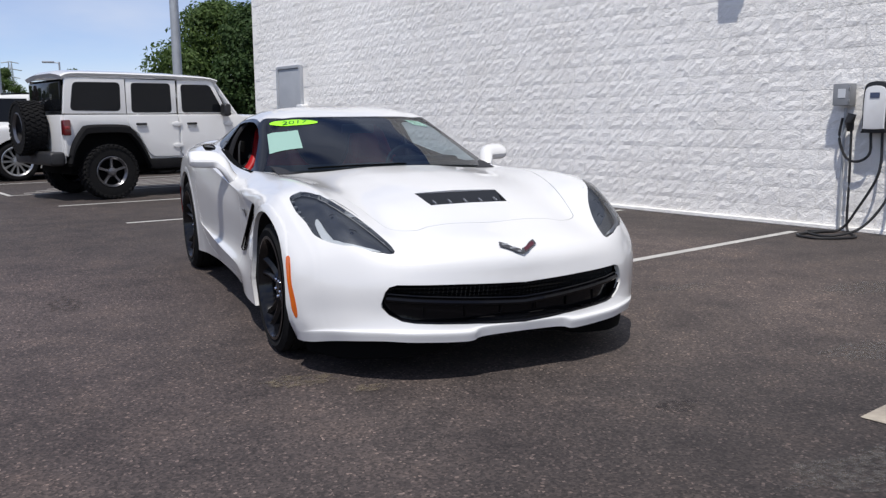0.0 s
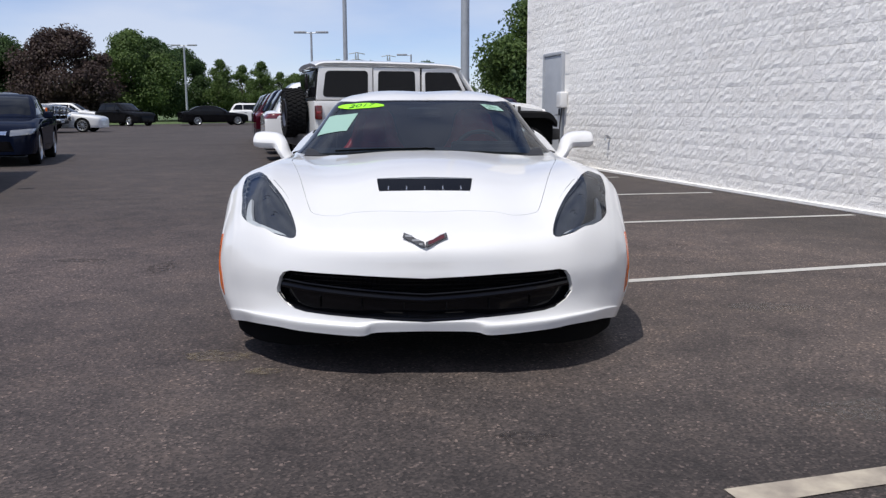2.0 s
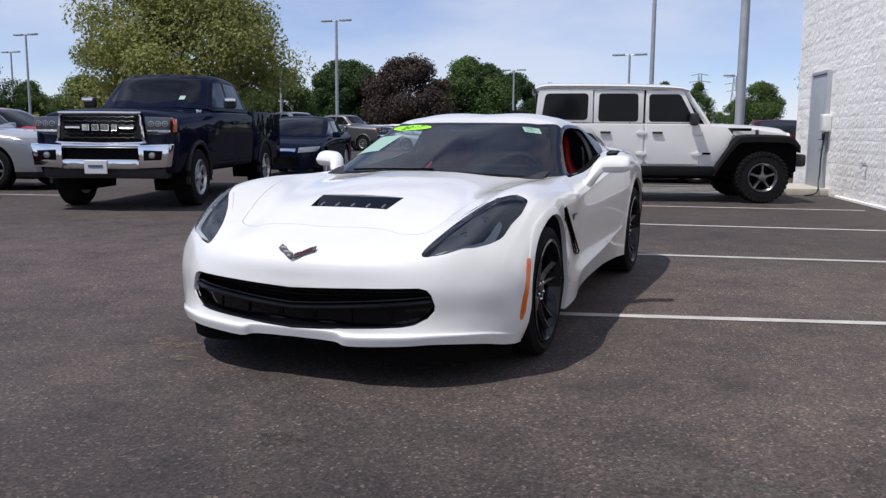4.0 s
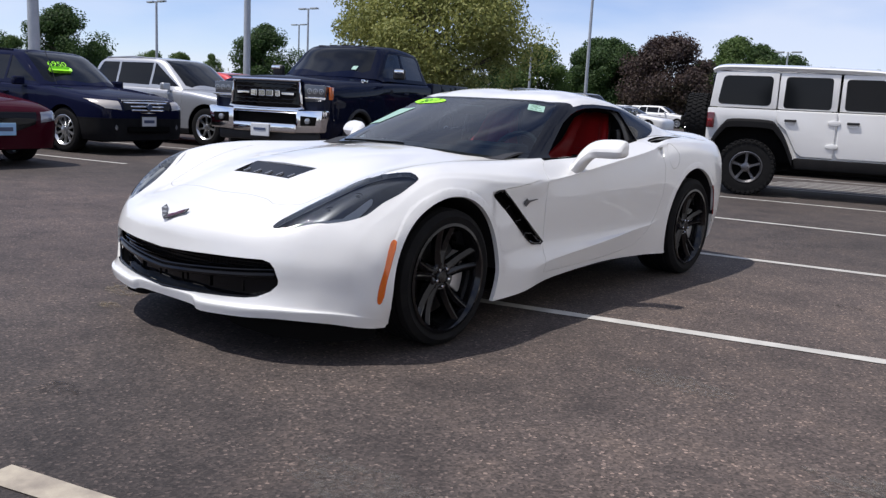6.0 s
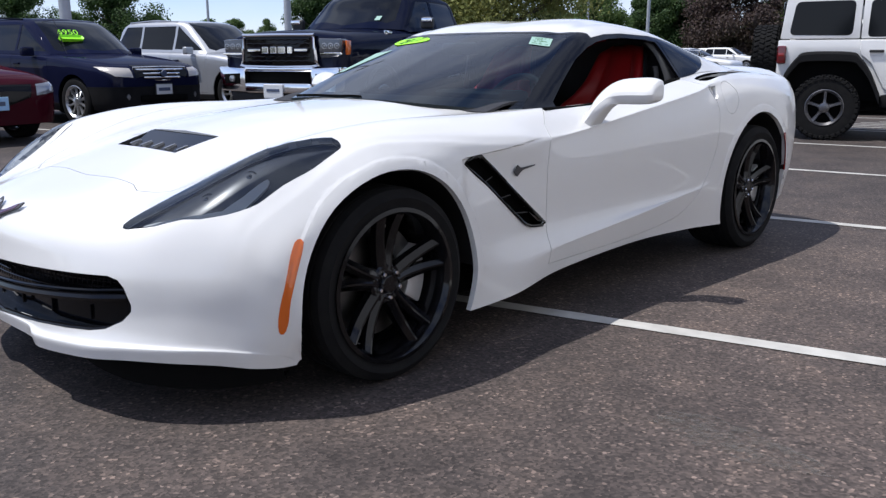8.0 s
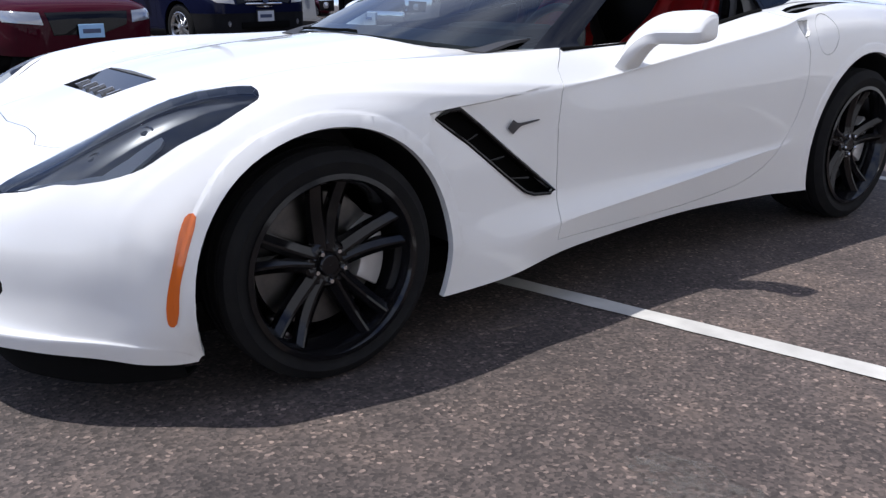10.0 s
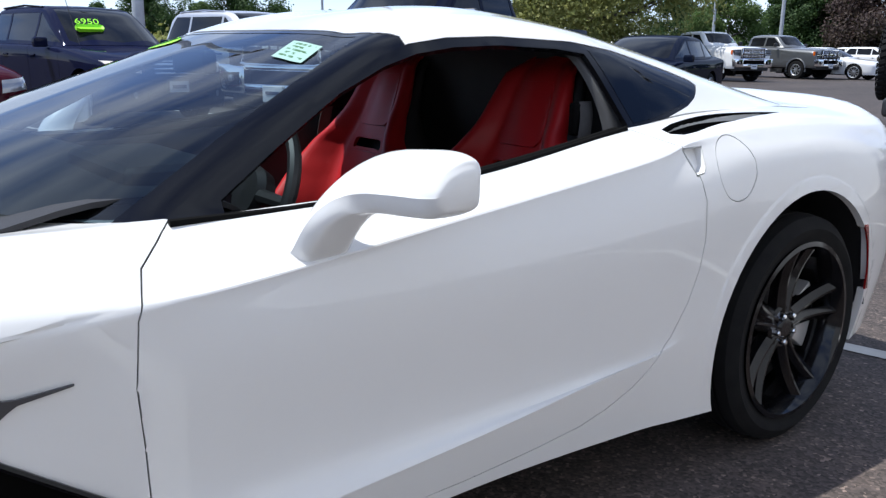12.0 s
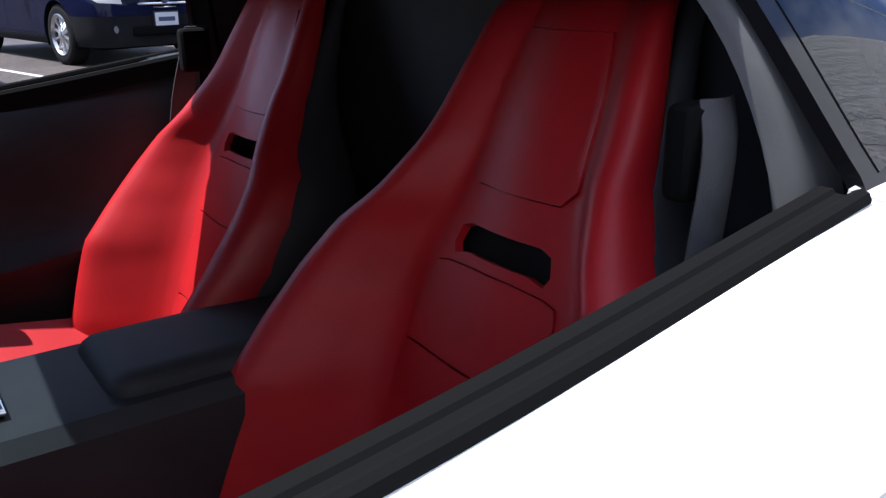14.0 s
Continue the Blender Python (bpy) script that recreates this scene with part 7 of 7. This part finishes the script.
# local axes at the wall: -x stands out from it, +y runs along it
b = thing("switch_box", "grey steel switch box fixed to the wall", "electric box", at_wall(1.965, 1.345))
part("case", box(.13, .165, .215, (-.085, 0, 0), .012), "grey_box", b)
part("lid", box(.02, .158, .207, (-.155, 0, 0), .006), "grey_box", b)
for zz in (-.06, .06):
    part("latch", box(.02, .012, .03, (-.158, -.078, zz), .004), "steel", b)
part("notice", box(.004, .075, .085, (-.167, -.01, .01), .001, 1), "plate", b, "pale printed notice")
part("conduit", tube([(-.05, 0, -.13), (-.05, 0, -1.34)], .014, 8), "galv", b)
c = thing("car_charger", "white and black wall charger with looped black cables", "charger", at_wall(1.64, 1.20))
out_line = spline([(-.10, -.22), (.10, -.22), (.115, -.18), (.115, .16), (.07, .25), (-.07, .25), (-.115, .16), (-.115, -.18)], 4)
part("case", prism(out_line, -.16, -.02, "x", .012), "black_plastic", c, "black charger case")
part("front_panel", prism([(a * .86, z * .84) for a, z in out_line], -.172, -.15, "x", .006), "white", c, "white charger front")
part("badge", box(.004, .09, .05, (-.176, 0, .13), .001, 1), "plate_ink", c, "dark badge drawn as a bar")
for k, pts in enumerate(([(-.08, .06, -.22), (-.10, .05, -.42), (-.10, .16, -.50), (-.10, .28, -.46), (-.09, .36, -.28), (-.09, .34, -.08)],
                         [(-.08, -.05, -.22), (-.12, -.06, -.6), (-.16, .10, -.95), (-.18, .24, -1.16), (-.35, .35, -1.185), (-.7, .40, -1.185), (-.8, .15, -1.185), (-.5, -.05, -1.185), (-.25, .10, -1.185), (-.15, .2, -1.13), (-.12, .22, -.7), (-.10, .24, -.2)],
                         [(-.09, -.10, .05), (-.14, -.20, -.3), (-.2, -.22, -.75), (-.35, -.05, -1.1), (-.6, .15, -1.184), (-.45, .45, -1.184), (-.2, .30, -1.184)])):
    part("cable", tube([tuple(p) for p in catmull(pts, 6, 0)], .013, 8), "cable", c, "black charging cable")
part("plug", tube([(-.10, .25, -.20), (-.13, .25, -.12), (-.12, .23, -.04)], [.03, .045, .04], 10), "black_plastic", c, "black charging plug")
w = thing("wall_charger", "small white wall charger with black cables", "charger", at_wall(12.75, 1.30))
part("case", box(.16, .26, .32, (-.08, 0, .0), .05, 3), "white", w)
part("cable", tube([tuple(p) for p in catmull([(-.08, 0, -.16), (-.12, .0, -.6), (-.16, -.1, -1.0), (-.3, -.3, -1.27), (-.9, .2, -1.285), (-1.6, .5, -1.285)], 6, 0)], .014, 7), "cable", w, "black charging cable")
part("holster", box(.08, .08, .14, (-.05, .14, -.24), .02), "black_plastic", w)
t = thing("wall_tap", "small metal hose tap on the block wall", "tap", at_wall(10.7, .62))
part("spout", tube([(0, 0, 0), (-.09, 0, 0), (-.11, 0, -.05)], .018, 8), "galv", t)
part("handle", lathe([(0, .035), (.012, .035), (.014, .001)], 12, "z"), "steel", t, move=pose(-.07, 0, .03))
l = thing("wall_lamp", "grey lamp fitting high on the wall", "wall lamp", at_wall(3.15, 2.88))
part("case", box(.22, .30, .26, (-.11, 0, .02), .04), "grey_box", l)
part("lens", box(.02, .24, .18, (-.225, 0, -.02), .008), "lamp_clear", l)
s = thing("door_step", "pale concrete step at the foot of the grey door", "step", at_wall(13.35, 0))
part("slab", box(.9, 1.7, .13, (-.45, 0, .065), .015), "concrete", s)


# ---- the building: block wall, door and their pieces ----
bm = bmesh.new()
LENGTH, HEIGHT = (WB - WA).length, 6.0
DY0, DY1, DH = 12.85, 13.80, 2.20
core = prism([(WA.x, WA.y), (WB.x, WB.y), (WB.x - WN.x * 9, WB.y - WN.y * 9), (WA.x - WN.x * 9, WA.y - WN.y * 9)], 0, HEIGHT, "z")
wall = tagged(part("wall_north", core, "wall_paint", smooth=0), "white painted rough split-face block wall", "wall", kind="structure")
foot = prism([(0, .035), (16.9, .035), (16.9, -.004), (0, -.004)], 0, .045, "z", .006, 1)
tagged(part("plinth", foot, "wall_paint", smooth=-35, move=Matrix.Translation(WA + WD * 10) @ Matrix.Rotation(math.atan2(WD.y, WD.x), 4, "Z")), "white painted plinth along the foot of the block wall", "plinth", kind="structure")
dw = thing("door_1", "plain grey steel door in the block wall", "door", at_wall((DY0 + DY1) / 2, 0))
dw["kind"] = "structure"
part("leaf", box(.05, .93, DH - .06, (-.028, 0, DH / 2 + .01), .006), "door_grey", dw)
for yy in (-.50, .50):
    part("frame", box(.08, .06, DH + .04, (-.035, yy, DH / 2 + .02), .006), "door_grey", dw)
part("frame", box(.08, .94, .06, (-.035, 0, DH + .02), .006), "door_grey", dw)
part("door_handle", tube([(-.06, -.38, 1.0), (-.12, -.38, 1.0), (-.12, -.27, 1.0)], .012, 8), "steel", dw)


def rough_block(rnd, w, h):
    """The split face of one block: a grid with broken relief, deeper at its edges."""
    nu, nv = 8, 4
    g = []
    for j in range(nv + 1):
        rowp = []
        for i in range(nu + 1):
            edge = i in (0, nu) or j in (0, nv)
            d = rnd.uniform(0.004, 0.009) if edge else rnd.uniform(0.004, 0.015)
            rowp.append((-d, w * (i / nu - .5) + (0 if edge else rnd.uniform(-.012, .012)), h * (j / nv - .5) + (0 if edge else rnd.uniform(-.008, .008))))
        g.append(rowp)
    return g


rnd = random.Random(21)
BW, BH, J = .403, .200, .004
faces_v = [rough_block(rnd, BW - J, BH - J) for _ in range(14)]


def block_mesh(g):
    bm = grid_mesh(g, flip=True)
    bm.normal_update()
    me = bpy.data.meshes.new("block")
    bm.to_mesh(me)
    bm.free()
    me.materials.append(M["wall_paint"])
    return me


variants = [block_mesh(g) for g in faces_v]
rest_v, rest_f = [], []
count = 0
for j in range(int(HEIGHT / BH)):
    n = int(LENGTH / BW) + 1
    for i in range(n):
        a = (i + (.5 if j % 2 else 0)) * BW + .2
        if a > LENGTH - .15:
            continue
        p = WA + WD * a
        y = p.y
        z = (j + .5) * BH
        if DY0 - .22 < y < DY1 + .22 and z < DH + .06:
            continue
        k = rnd.randrange(len(variants))
        up = rnd.random() < .5
        m = pose(p.x, p.y, z, 0, 0, turn_w) @ (pose(0, 0, 0, 180, 0, 0) if up else pose(0, 0, 0))
        if 1.0 < y < 9.6 and z < 2.7 and count < 300:
            ob = new("block", variants[k])
            ob.parent = wall
            ob.matrix_basis = m
            count += 1
        elif y > -6:
            base = len(rest_v)
            g = faces_v[k]
            nu, nv = len(g[0]), len(g)
            for rowp in g:
                rest_v += [tuple(m @ Vector(q)) for q in rowp]
            for b_ in range(nv - 1):
                for a_ in range(nu - 1):
                    q = (base + b_ * nu + a_, base + b_ * nu + a_ + 1, base + (b_ + 1) * nu + a_ + 1, base + (b_ + 1) * nu + a_)
                    rest_f.append(q[::-1])
me = bpy.data.meshes.new("block_field")
me.from_pydata(rest_v, [], rest_f)
me.materials.append(M["wall_paint"])
rest = new("block_field", me)
rest.parent = wall
rest["kind"] = "stuff"
